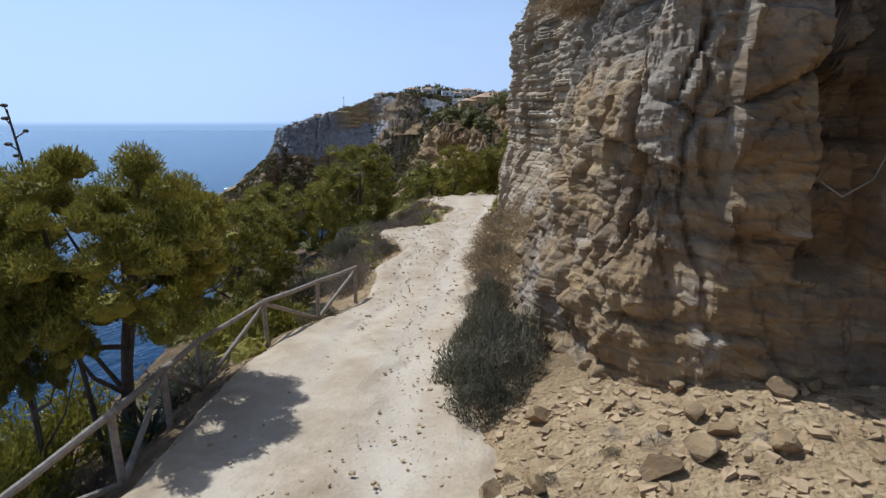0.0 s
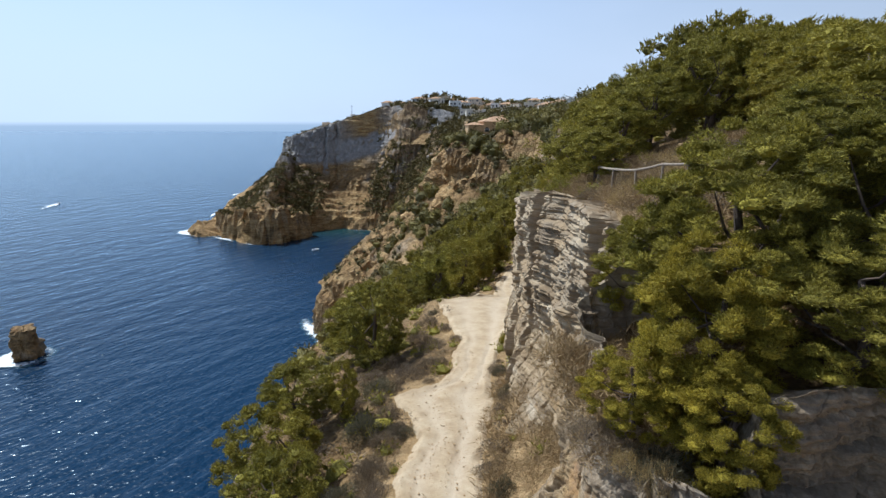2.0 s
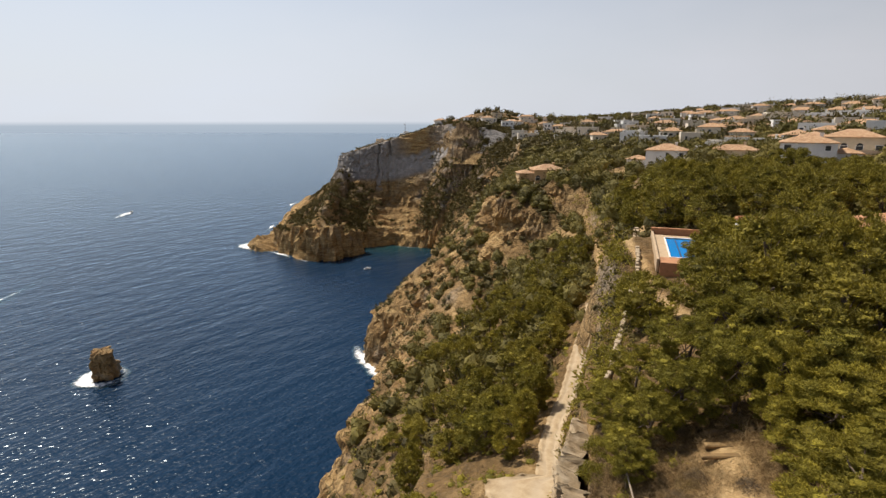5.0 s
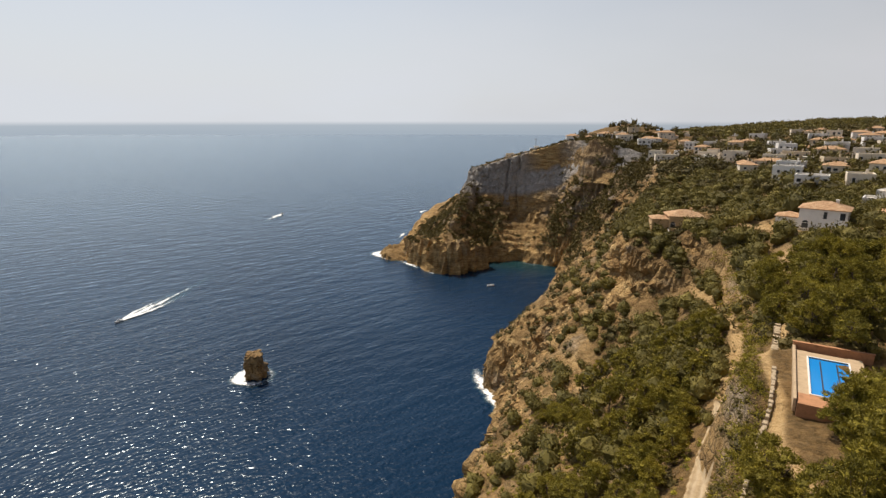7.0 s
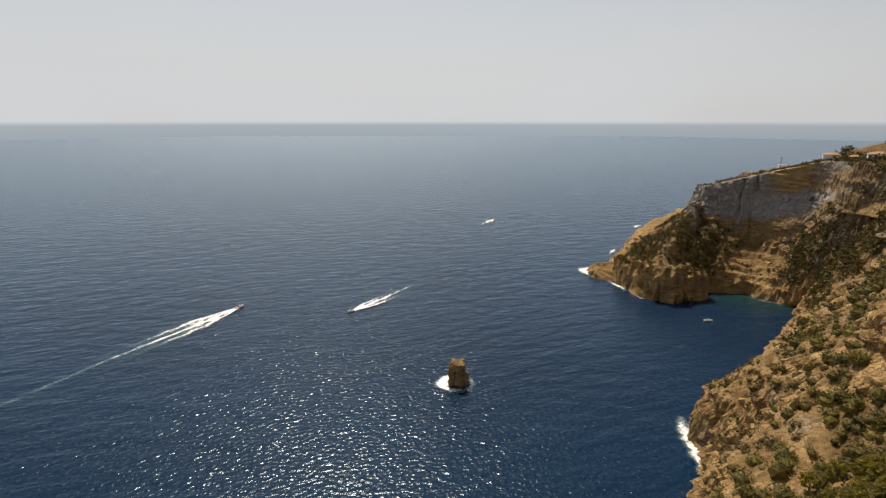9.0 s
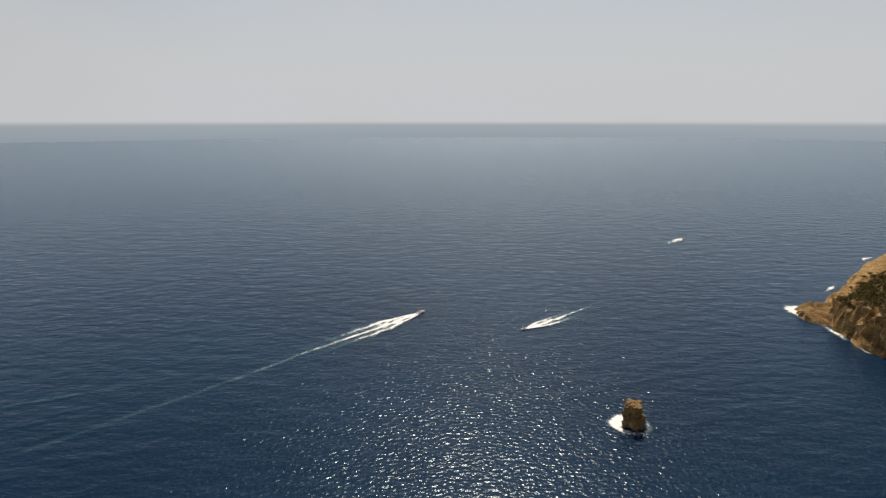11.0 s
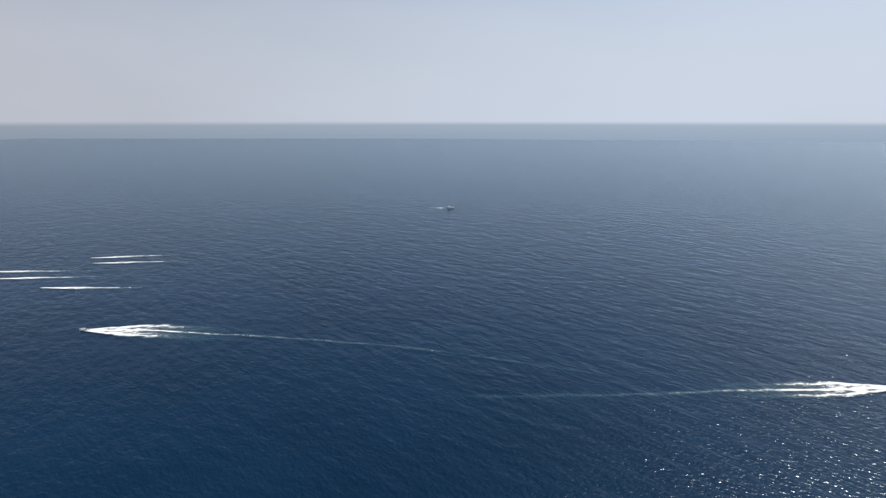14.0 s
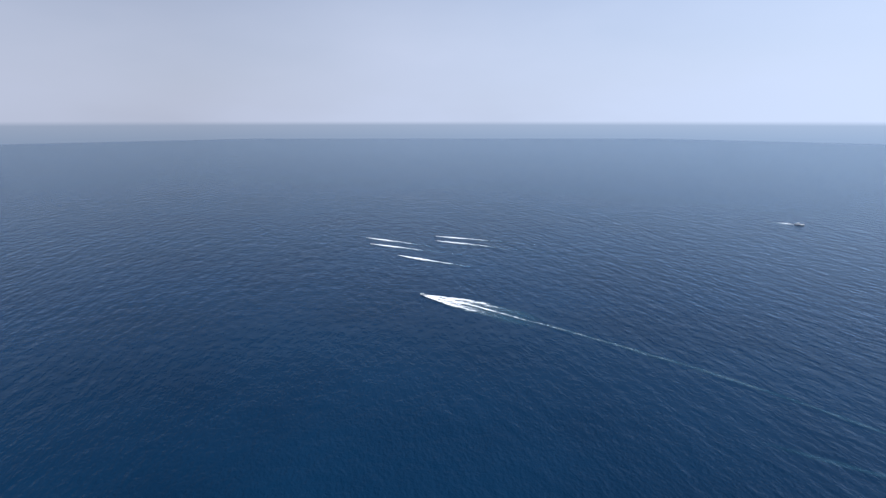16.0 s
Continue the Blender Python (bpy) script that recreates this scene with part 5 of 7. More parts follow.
def small_stones():
    """Loose rubble on the apron and on the track."""
    r = np.random.default_rng(5)
    n = 6200
    half = 1700
    xs = np.concatenate([r.uniform(0.6, 6.5, half), r.normal(0, 1.6, n - half) - 0.8])
    ys = np.concatenate([r.uniform(4.0, 7.2, half), r.uniform(4, 30, n - half)])
    rs = np.concatenate([0.012 + 0.085 * r.random(half) ** 4, 0.007 + 0.035 * r.random(n - half) ** 5])
    zs = ground_at(xs, ys) + rs * 0.1 + np.where(np.arange(n) < half, 0.0, 0.02 + 0.25 * on_track(xs, ys))
    base = np.array([(a, b, c) for c in (-0.6, 0.5) for a, b in ((-0.8, -0.6), (0.8, -0.6), (0.8, 0.6), (-0.8, 0.6))])
    tri = np.array([(4, 5, 6, 7), (0, 1, 5, 4), (1, 2, 6, 5), (2, 3, 7, 6), (3, 0, 4, 7)])
    jit = base[None] * r.uniform(0.55, 1.25, (n, 8, 1)) + r.normal(0, 0.16, (n, 8, 3))
    a = r.uniform(0, 6.28, n)
    c, s = np.cos(a)[:, None], np.sin(a)[:, None]
    jx, jy = jit[..., 0] * c - jit[..., 1] * s, jit[..., 0] * s + jit[..., 1] * c
    v = np.stack([jx * rs[:, None] + xs[:, None], jy * rs[:, None] + ys[:, None], jit[..., 2] * rs[:, None] * 0.8 + zs[:, None]], -1)
    f = (np.arange(n)[:, None, None] * 8 + tri[None]).reshape(-1, 4)
    me = mesh_np("rubble", v.reshape(-1, 3), f, smooth=False)
    me.materials.append(SANDSTONE)
    tagged(new("rubble", me), "loose ochre stones and gravel on the ground", "stones", kind="stuff")


small_stones()


# ---- fences ----
def fence(posts, tops, label, braces=True):
    """Round timber fence: posts, one top rail, leaning braces."""
    t = thing("rail_fence", label, "fence", (posts[0][0], posts[0][1], float(ground_at(*posts[0]))))
    o = Vector(t.location)
    heads = []
    for i, (p, h) in enumerate(zip(posts, tops)):
        g = Vector((p[0], p[1], float(ground_at(*p)))) - o
        head = g + Vector((rng.uniform(-0.03, 0.03), rng.uniform(-0.03, 0.03), h))
        part("post", Shape().rod(g - Vector((0, 0, 0.3)), head, 0.052, 0.047, 9), FENCEWOOD, t)
        heads.append((g, head))
    for i, ((g0, h0), (g1, h1)) in enumerate(zip(heads, heads[1:])):
        d = (h1 - h0).normalized() * 0.06
        m = (h0 + h1) / 2 + Vector((0, 0, -0.02))
        part("rail", Shape().rod(h0 - d, m, 0.052, 0.050, 9).rod(m, h1 + d, 0.050, 0.046, 9), FENCEWOOD, t)
        if braces and i % 2 == 0:
            part("brace", Shape().rod(h0 - Vector((0, 0, 0.05)), g1 + Vector((0, 0, 0.06)), 0.045, 0.042, 8), FENCEWOOD, t)
        elif braces:
            part("brace", Shape().rod(g0 + Vector((0, 0, 0.06)), h1 - Vector((0, 0, 0.08)), 0.045, 0.042, 8), FENCEWOOD, t)
    return t


fence([(-4.75, 4.3), (-3.85, 5.75), (-4.1, 7.4), (-4.45, 9.2), (-3.75, 10.9), (-3.05, 12.6), (-2.4, 14.2)], [1.0, 1.0, 0.98, 1.0, 1.02, 1.0, 1.02], "weathered grey timber rail fence along the track edge")
fence([(7.1, 26.6), (6.85, 23.4), (7.0, 20.9), (7.6, 19.8), (8.1, 18.8)], [0.95, 0.95, 0.9, 0.95, 0.9], "weathered timber rail fence on the upper terrace", braces=False)

# ---- shrubs and pines near the track ----
for k, x, y, r, h in (("sage", 0.6, 7.15, 0.55, 0.7), ("sage", 0.85, 7.8, 0.8, 0.95), ("sage", 0.45, 8.3, 0.7, 0.85), ("sage", 1.15, 8.7, 0.7, 1.0), ("green", -5.6, 5.0, 1.1, 1.7), ("green", -6.3, 6.6, 1.2, 1.9), ("green", -7.0, 9.0, 1.4, 1.7), ("sage", 0.75, 9.6, 0.65, 0.9), ("sage", 1.05, 10.9, 0.6, 0.85), ("sage", 1.15, 12.4, 0.5, 0.7), ("dry", 1.25, 14.2, 0.55, 0.6), ("sage", 1.75, 16.0, 0.55, 0.6), ("dry", 2.0, 18.5, 0.6, 0.5), ("green", 3.5, 30.5, 0.7, 0.8), ("dry", 2.4, 27, 0.55, 0.5), ("dry", 2.6, 22.5, 0.6, 0.5), ("dry", 1.7, 19.5, 0.5, 0.4),
                      ("dry", -2.9, 16.2, 0.7, 0.8), ("dry", -3.2, 18.2, 0.9, 1.0), ("sage", -4.2, 17.0, 0.9, 0.9), ("dry", -2.9, 20.4, 0.8, 0.9), ("sage", -3.9, 21.5, 1.0, 1.0), ("dry", -3.0, 22.6, 0.7, 0.8), ("sage", -3.8, 25.5, 1.0, 0.9), ("dry", -1.4, 28.2, 0.9, 0.9), ("dry", -2.5, 27.4, 1.1, 0.9), ("dry", -1.2, 31.5, 0.9, 0.8), ("dry", -2.1, 33.5, 0.9, 0.8), ("dry", -1.6, 36.0, 0.8, 0.9), ("sage", -4.6, 14.2, 0.8, 0.8), ("green", -4.9, 12.2, 1.0, 1.4), ("green", -4.2, 13.5, 0.8, 1.0), ("sage", -4.9, 9.9, 0.8, 0.8), ("green", -5.3, 5.6, 0.9, 0.8), ("dry", -4.9, 6.6, 0.6, 0.5), ("green", -6.6, 5.6, 1.1, 1.0), ("green", -7.2, 7.6, 1.2, 1.2), ("dry", 4.0, 26.4, 0.6, 0.5), ("dry", -3.6, 30, 0.9, 0.8), ("dry", -4.4, 27.5, 1.0, 0.8)):
    bush(k, x, y, r, h)
verge = np.random.default_rng(71)
for i in range(58):
    y = float(verge.uniform(11.5, 40))
    sea, hill = float(line_at(LINES[3], y)[0]), float(line_at(LINES[4], y)[0])
    x = hill + float(verge.uniform(0.25, 1.0)) if i % 2 else sea - float(verge.uniform(0.3, 2.6))
    r = float(verge.uniform(0.28, 0.6))
    bush("dry" if verge.random() < 0.75 else "sage", x, y, r, r * float(verge.uniform(0.7, 1.1)))
for x, y, r in ((2.4, 5.45, 0.2), (2.0, 5.7, 0.14), (3.4, 5.2, 0.14)):
    bush("silver", x, y, r, r * 1.1, "on the rubble below the rock wall")
for x, y, r in ((1.15, 5.15, 0.16), (2.4, 6.15, 0.13), (0.75, 5.35, 0.12), (1.9, 5.4, 0.13)):
    bush("dry", x, y, r, r, "on the rubble below the rock wall")


def top_of_rock(x, y):
    return 90.35 if y < 8.3 else float(ground_at(x, y))


bush("green", 4.2, 7.6, 0.7, 0.7, "on the rock ledge", z=89.7)
bush("sage", 3.6, 8.0, 0.6, 0.6, "on the rock ledge", z=90.0)
bush("dry", 3.75, 7.2, 0.45, 0.5, "on the rock ledge", z=89.8)
bush("straw", 3.25, 7.6, 0.36, 0.42, "on the rock ledge", z=90.0)
bush("straw", 2.8, 7.9, 0.26, 0.3, "on the rock ledge", z=90.2)
bush("silver", 2.85, 7.1, 0.32, 0.3, "on the rock ledge", z=89.75)
for x, y, r, k in ((2.4, 8.8, 0.5, "dry"), (3.0, 8.7, 0.5, "dry"), (2.9, 10.4, 0.6, "dry"), (3.3, 12.8, 0.7, "dry"), (4.2, 15.5, 0.7, "dry"), (4.7, 18.5, 0.8, "dry"), (5.4, 20.8, 0.8, "dry"), (5.9, 23, 0.7, "dry"), (5.2, 25.6, 0.9, "dry"), (5.8, 28.5, 1.0, "green"), (6.6, 31, 1.1, "green"), (8.1, 20.2, 0.8, "dry"), (8.9, 22.5, 0.7, "dry"), (9.2, 24.4, 0.8, "dry"), (8.4, 18.6, 0.6, "dry"), (10.6, 25.6, 0.8, "dry"), (12.6, 24.6, 0.7, "dry"), (7.6, 23.5, 0.8, "dry"), (6.5, 37.9, 1.1, "dry"), (6.2, 39.6, 1.0, "dry"), (5.6, 33, 0.9, "dry"), (6.4, 37, 0.9, "dry"), (7.1, 41, 0.9, "green")):
    bush(k, x, y, r, r * 0.8, "on top of the rock wall", z=(90.3 if y < 9 else None))
for x, y, r in ((7.0, 20.6, 0.7), (7.4, 22.2, 0.7), (8.6, 21.2, 0.8), (9.6, 23.4, 0.7), (9.9, 25, 0.7), (6.1, 19.4, 0.7), (5.6, 17.8, 0.7), (11.2, 21.6, 0.6)):
    bush("straw", x, y, r, 0.42, "on the upper terrace")

pine(PINE_CLOSE, -5.35, 8.3, 5.2, 2.05, "broad green Aleppo pine below the timber fence", pick=0, z=82.0)
pine(PINE_CLOSE, -5.7, 6.9, 4.1, 0.85, "small thin-stemmed umbrella pine below the fence", pick=0)
pine(PINE_GOLD, 4.75, 9.6, 3.6, 1.75, "yellow-green young pine on the rock top")
pine(PINE_GOLD, 3.3, 8.9, 1.7, 0.95, "low yellow-green pine bush on the rock top", z=90.3)
pine(PINE_CLOSE, 6.4, 11.9, 4.7, 2.7, "dense green pine on the rock top", pick=1)
pine(PINE_GOLD, 4.5, 7.95, 2.0, 1.1, "low yellow-green pine on the rock ledge", "pines near the track", z=90.1)
for x, y, h, s in ((4.95, 13.9, 2.6, 1.3), (7.0, 8.7, 2.9, 2.0), (9.6, 7.9, 3.0, 2.3), (8.9, 10.6, 3.5, 2.6), (9.2, 13.6, 3.6, 2.6), (12, 14.2, 4.2, 2.8), (13.5, 17.8, 4.7, 2.8), (15.5, 21.5, 4.5, 2.9), (14.8, 12.5, 3.7, 2.8), (16.4, 26, 4.7, 2.9), (7.2, 27.5, 2.8, 1.7), (8.8, 30.0, 3.6, 2.1), (11.2, 31.6, 4.2, 2.3), (7.4, 33.5, 3.2, 1.9), (14.5, 31.5, 5.5, 2.6), (9.6, 35.5, 4.2, 2.3), (12.8, 36.5, 5.2, 2.7), (17.2, 37.5, 5.8, 3.0), (19.5, 31, 5.2, 3.0),
                   (-6.0, 15.2, 3.8, 1.7), (-7.3, 18.6, 4.2, 1.9), (-5.3, 23.4, 2.9, 0.9), (-7.4, 23.4, 3.6, 1.8), (-5.0, 31.6, 5.3, 2.5), (-6.6, 34.6, 4.6, 2.3), (1.0, 47.6, 5.2, 2.1), (-1.6, 50.5, 5.0, 2.3), (2.8, 53.2, 5.2, 2.0), (0.2, 56.5, 5.5, 2.4), (4.6, 59.5, 5.5, 2.0)):
    close = x > 0 and y < 14
    pine(PINE_CLOSE if close else PINE_NEAR, x, y, h, s, group="pines near the track", pick=1 if close else None)
pine(PINE_MID, 23.7, 49.5, 8.5, 3.6)
for x, y, h, s in ((25.6, 58.5, 6.8, 4.2), (33.0, 58.5, 4.4, 3.4), (22.6, 60.8, 5.2, 2.8)):
    pine(PINE_NEAR, x, y, h, s, "broad dark green pine below the pool terrace", "pines of the wood")

def agave(x, y, r, z=None):
    z = float(ground_at(x, y)) if z is None else z
    t = thing("agave", "grey-green agave rosette with stiff pointed leaves", "agave", (x, y, z), float(rng.uniform(0, 6)), "agaves below the fence")
    for i in range(22):
        a, up = i * 2.399, 0.25 + 0.85 * (i / 22)
        d = Vector((math.cos(a) * math.cos(up), math.sin(a) * math.cos(up), math.sin(up)))
        s = Vector((-math.sin(a), math.cos(a), 0)) * 0.055 * r
        m, e = d * r * 0.5, d * r + Vector((0, 0, -0.12 * r))
        n = Vector((0, 0, 0.025 * r))
        sh = Shape().add([-s * 0.7, s * 0.7, m + s, m - s, e, -n, m - n * 1.5], [(0, 1, 2, 3), (3, 2, 4), (1, 0, 5), (5, 0, 3, 6), (1, 5, 6, 2), (6, 3, 4), (2, 6, 4)])
        part("leaf", sh, AGAVE, t)
    return t


for x, y, r in ((-4.75, 7.9, 0.75), (-5.1, 9.3, 0.7), (-5.4, 6.2, 0.6)):
    agave(x, y, r)
stalk = thing("agave_stalk", "tall dry agave flower stalk with short side branches", "plant", (-5.5, 7.9, 82.2))
part("stem", Shape().rod((0, 0, 0), (-0.25, 0, 2.8), 0.045, 0.035, 7).rod((-0.25, 0, 2.8), (-0.62, 0, 5.65), 0.035, 0.014, 7), BARK, stalk)
for i in range(9):
    q = i / 8
    p = Vector((-0.42 - 0.2 * q, 0, 4.2 + 1.4 * q))
    a = i * 2.2
    e = p + Vector((math.cos(a) * 0.3 * (1.2 - q), math.sin(a) * 0.3 * (1.2 - q), 0.1))
    part("side_branch", Shape().rod(p, e, 0.012, 0.008, 5).box(e, (0.07, 0.07, 0.05), a, 0.015), BARK, stalk)

root = thing("hanging_root", "pale bare root hanging down the rock face", "root", (4.9, 6.25, 86.95))
knots = [(0.06, 0.15, 1.6), (0.05, 0.0, 1.0), (0.12, -0.05, 0.5), (-0.05, -0.08, 0.1), (-0.35, -0.05, -0.1), (-0.72, -0.02, 0.15)]
sh = Shape()
for a, b in zip(knots, knots[1:]):
    sh.rod(a, b, 0.010, 0.009, 6)
part("root_strand", sh, FENCEWOOD, root)

for x, y, w, a in ((12.2, 27.2, 2.2, 0.1), (12.6, 28.3, 1.8, 0.05), (12.9, 29.6, 1.5, 0.2)):
    slab = part("stone_step", Shape().box((0, 0, 0), (w, 0.4, 0.24), 0, 0.05), ROCK_WARM)
    slab.location, slab.rotation_euler = (x, y, float(ground_at(x, y)) + 0.03), (0, 0, a)
    tagged(slab, "long flat stone step set into the path", "step", "stone steps on the upper path")

xs_, ys_ = rng.uniform(4.5, 15, 900), rng.uniform(15.5, 31, 900)
keep = (xs_ > line_at(LINES[6], ys_)[0] - 0.6) & (np.hypot(xs_ - 10.3, ys_ - 20) > 1.6) & (np.hypot(xs_ - 11.8, ys_ - 23.5) > 1.3) & (np.hypot(xs_ - 12.5, ys_ - 27) > 1.2)
xs_, ys_ = xs_[keep], ys_[keep]

# ---- woods ----
wood = np.random.default_rng(17)
taken = [(4.8, 9.9), (6.4, 11.9), (23.7, 49.5)]
count = 0
for _ in range(9000):
    y = wood.uniform(18, 135)
    x = wood.uniform(-20, 70)
    if x > 0.86 * y + 6 or x < -18:
        continue
    tx = float(line_at(LINES[3], y)[0])
    wx = float(line_at(LINES[6], y)[0])
    if tx - (1.2 if y < 55 else 2.3) < x < wx + 1.5 or (y < 45 and x < 16) or (x < tx and y < 52):
        continue
    if x < tx and wood.random() > math.exp(-(tx - x) / 15.0):
        continue
    if 44 < y < 100 and wx < x < wx + 8.5 and wood.random() < 0.72:
        continue
    if not clear_of(x, y) or float(slope_at(x, y)) > 1.6:
        continue
    gap = 2.7 if x < tx else 3.3
    if any(abs(x - a) < gap and abs(y - b) < gap and math.hypot(x - a, y - b) < gap for a, b in taken):
        continue
    taken.append((x, y))
    h = wood.uniform(3.4, 5.4) if x < tx else wood.uniform(5.0, 7.6)
    if x > tx and y < 50:
        h = min(h, (96.0 + 0.165 * y - float(ground_at(x, y))) * wood.uniform(0.85, 1.0))
    pine(PINE_NEAR if math.hypot(x, y) < 36 else PINE_MID, x, y, h, wood.uniform(1.7, 2.4) if x < tx else wood.uniform(2.4, 3.3), group="pines on the slope" if x < tx else "pines of the wood")
    count += 1
    if count >= 270:
        break


def stand(n, area, size, seed, slope_max=1.3, density=None, avoid=True):
    r = np.random.default_rng(seed)
    x0, x1, y0, y1 = area
    xs, ys = r.uniform(x0, x1, n), r.uniform(y0, y1, n)
    zs = ground_at(xs, ys)
    ok = (zs > 3) & (slope_at(xs, ys) < slope_max) & (on_track(xs, ys) <= 0)
    for p in FOOTPATHS:
        ok &= near_line(p, xs, ys)[0] > 1.0
    if density is not None:
        ok &= r.random(n) < density(xs, ys, zs)
    if avoid:
        ok &= np.array([clear_of(a, b) for a, b in zip(xs, ys)])
    xs, ys, zs = xs[ok], ys[ok], zs[ok]
    return xs, ys, zs, r.uniform(size[0], size[1], len(xs))


def view_wedge(xs, ys, zs):
    return ((xs < 0.9 * ys + 8) & (xs > -0.9 * ys - 10)).astype(float)


xs, ys, zs, rs = stand(5200, (-30, 130, 80, 340), (1.2, 3.3), 31, 1.3, lambda x, y, z: view_wedge(x, y, z) * np.where(x > line_at(LINES[6], y)[0] - 4, np.where((y < 150) | (fbm(x * 0.035, y * 0.035, 0 * x, 3, 92) > -0.12), 0.9 * (y < 200) + 0.7 * (y >= 200), 0.35), 0.9 * np.exp(-(line_at(LINES[3], y)[0] - x) / 24)))
scatter_stuff("far_woods", "dark green pine wood on the hillside", "trees", xs, ys, zs + rs * 0.55, rs, 130, 0.24, 0.13, PINE_FAR, 0.95, 32, 0.78)
xs, ys, zs, rs = stand(6800, (-60, 420, 230, 660), (1.4, 4.8), 33, 1.2, lambda x, y, z: (x < 0.9 * y) * np.where(x < 10, 0.35, 0.6) * np.where(fbm(x * 0.028, y * 0.028, 0 * x, 3, 93) > 0.0, 1, 0.15))
scatter_stuff("distant_trees", "distant dark green trees between the villas", "trees", xs, ys, zs + rs * 0.5, rs, 36, 0.44, 0.30, MAQUIS, 0.95, 34, 0.72)
xs, ys, zs, rs = stand(520, (30, 520, 190, 900), (2.8, 5.5), 52, 1.0, lambda x, y, z: (x < 0.95 * y) * 1.0)
scatter_stuff("tall_trees", "tall dark pines standing between the villas", "trees", xs, ys, zs + rs * 0.7, rs, 150, 0.25, 0.15, PINE_FAR, 0.95, 53, 0.78)
xs, ys, zs, rs = stand(4200, (60, 820, 600, 1180), (2.0, 4.5), 50, 1.2, lambda x, y, z: (x < 0.95 * y) * 0.8, avoid=False)
scatter_stuff("horizon_trees", "faint dark trees along the crest of the hill", "trees", xs, ys, zs + rs * 0.5, rs, 20, 0.5, 0.36, PINE_FAR, 0.8, 51, 0.7)
xs, ys, zs, rs = stand(8500, (-40, 40, 4, 130), (0.25, 0.75), 35, 1.7, lambda x, y, z: view_wedge(x, y, z) * np.where(y < 14, (x < -4) * 0.6, 0.6) * ~((x > 0) & (y < 12)))
half = len(xs) // 2
scatter_stuff("green_scrub", "low green maquis shrubs on the slope", "shrubs", xs[:half], ys[:half], zs[:half], rs[:half] * 1.15, 40, 0.34, 0.14, PINE, 0.8, 36, 0.62)
scatter_stuff("dry_scrub", "dry brown thorny scrub on the slope", "shrubs", xs[half:], ys[half:], zs[half:], rs[half:], 44, 0.40, 0.09, DRY, 0.7, 37)
xs, ys, zs, rs = stand(9500, (-75, 60, 55, 430), (0.8, 2.6), 38, 1.5, lambda x, y, z: np.where(x < line_at(LINES[2], y)[0], 0.16, 0.5) * (0.3 + 1.4 * (fbm(x * 0.05, y * 0.05, 0 * x, 3, 94) > 0.0)))
scatter_stuff("hillside_scrub", "dark green scrub clinging to the cliff slopes", "shrubs", xs, ys, zs, rs, 54, 0.30, 0.20, MAQUIS, 0.75, 39, 0.7)
# scrub patches; the dense clump at x -128 is added to darken the gully like shadow
xs, ys, zs, rs = stand(24000, (-240, 20, 425, 600), (0.8, 2.6), 40, 2.6, lambda x, y, z: np.clip(0.06 + 0.9 * (fbm(x * 0.03, y * 0.03, 0 * x, 4, 91) > np.where((x > -60) & (z < 84), -0.15, 0.05)) + 0.75 * (x > -64) * (z < 84) + 1.0 * np.exp(-(((x + 172) / 30) ** 2 + ((y - 490) / 38) ** 2)) + 1.0 * np.exp(-(((x + 128) / 14) ** 2 + ((y - 490) / 28) ** 2)), 0, 1) * (1 - 0.93 * np.exp(-((x + 96) / 26) ** 4) * (z < 66)) * (z < 125) * (z > 12), avoid=False)
steep = stand(1500, (-70, -10, 462, 545), (1.2, 3.0), 54, 12.0, lambda x, y, z: (z > 26) * (z < 80) * 0.8, avoid=False)
xs, ys, zs, rs = (np.concatenate(q) for q in zip((xs, ys, zs, rs), steep))
scatter_stuff("headland_scrub", "dark scrub in patches on the headland slopes, one clump standing in for gully shade", "shrubs", xs, ys, zs, rs, 26, 0.5, 0.42, MAQUIS, 0.7, 41, 0.65)


xs, ys, zs, rs = stand(3800, (4, 30, 38, 170), (0.5, 1.3), 42, 9.0, lambda x, y, z: ((x > line_at(LINES[4], y)[0] + 0.4) & (x < line_at(LINES[6], y)[0] + 3)) * 1.0)
scatter_stuff("bank_scrub", "green scrub on the bank above the footpath", "shrubs", xs, ys, zs, rs, 36, 0.42, 0.16, PINE, 0.8, 43)
xs, ys, zs, rs = stand(3000, (4, 34, 44, 125), (0.35, 0.9), 55, 12.0, lambda x, y, z: ((x > line_at(LINES[4], y)[0] + 0.3) & (x < line_at(LINES[6], y)[0] + 6)) * 0.9)
scatter_stuff("bank_brush", "dark brown-green brush on the bank below the upper path", "shrubs", xs, ys, zs, rs, 46, 0.45, 0.12, MAQUIS, 0.8, 56, 0.6)
xs, ys, zs, rs = stand(5200, (-72, 10, 60, 430), (0.6, 1.5), 44, 3.2, lambda x, y, z: 0.5 * (slope_at(x, y) > 1.2) * (z > 8))
scatter_stuff("ledge_scrub", "scattered dark shrubs on the cliff ledges", "shrubs", xs, ys, zs, rs, 52, 0.30, 0.19, MAQUIS, 0.8, 45, 0.7)

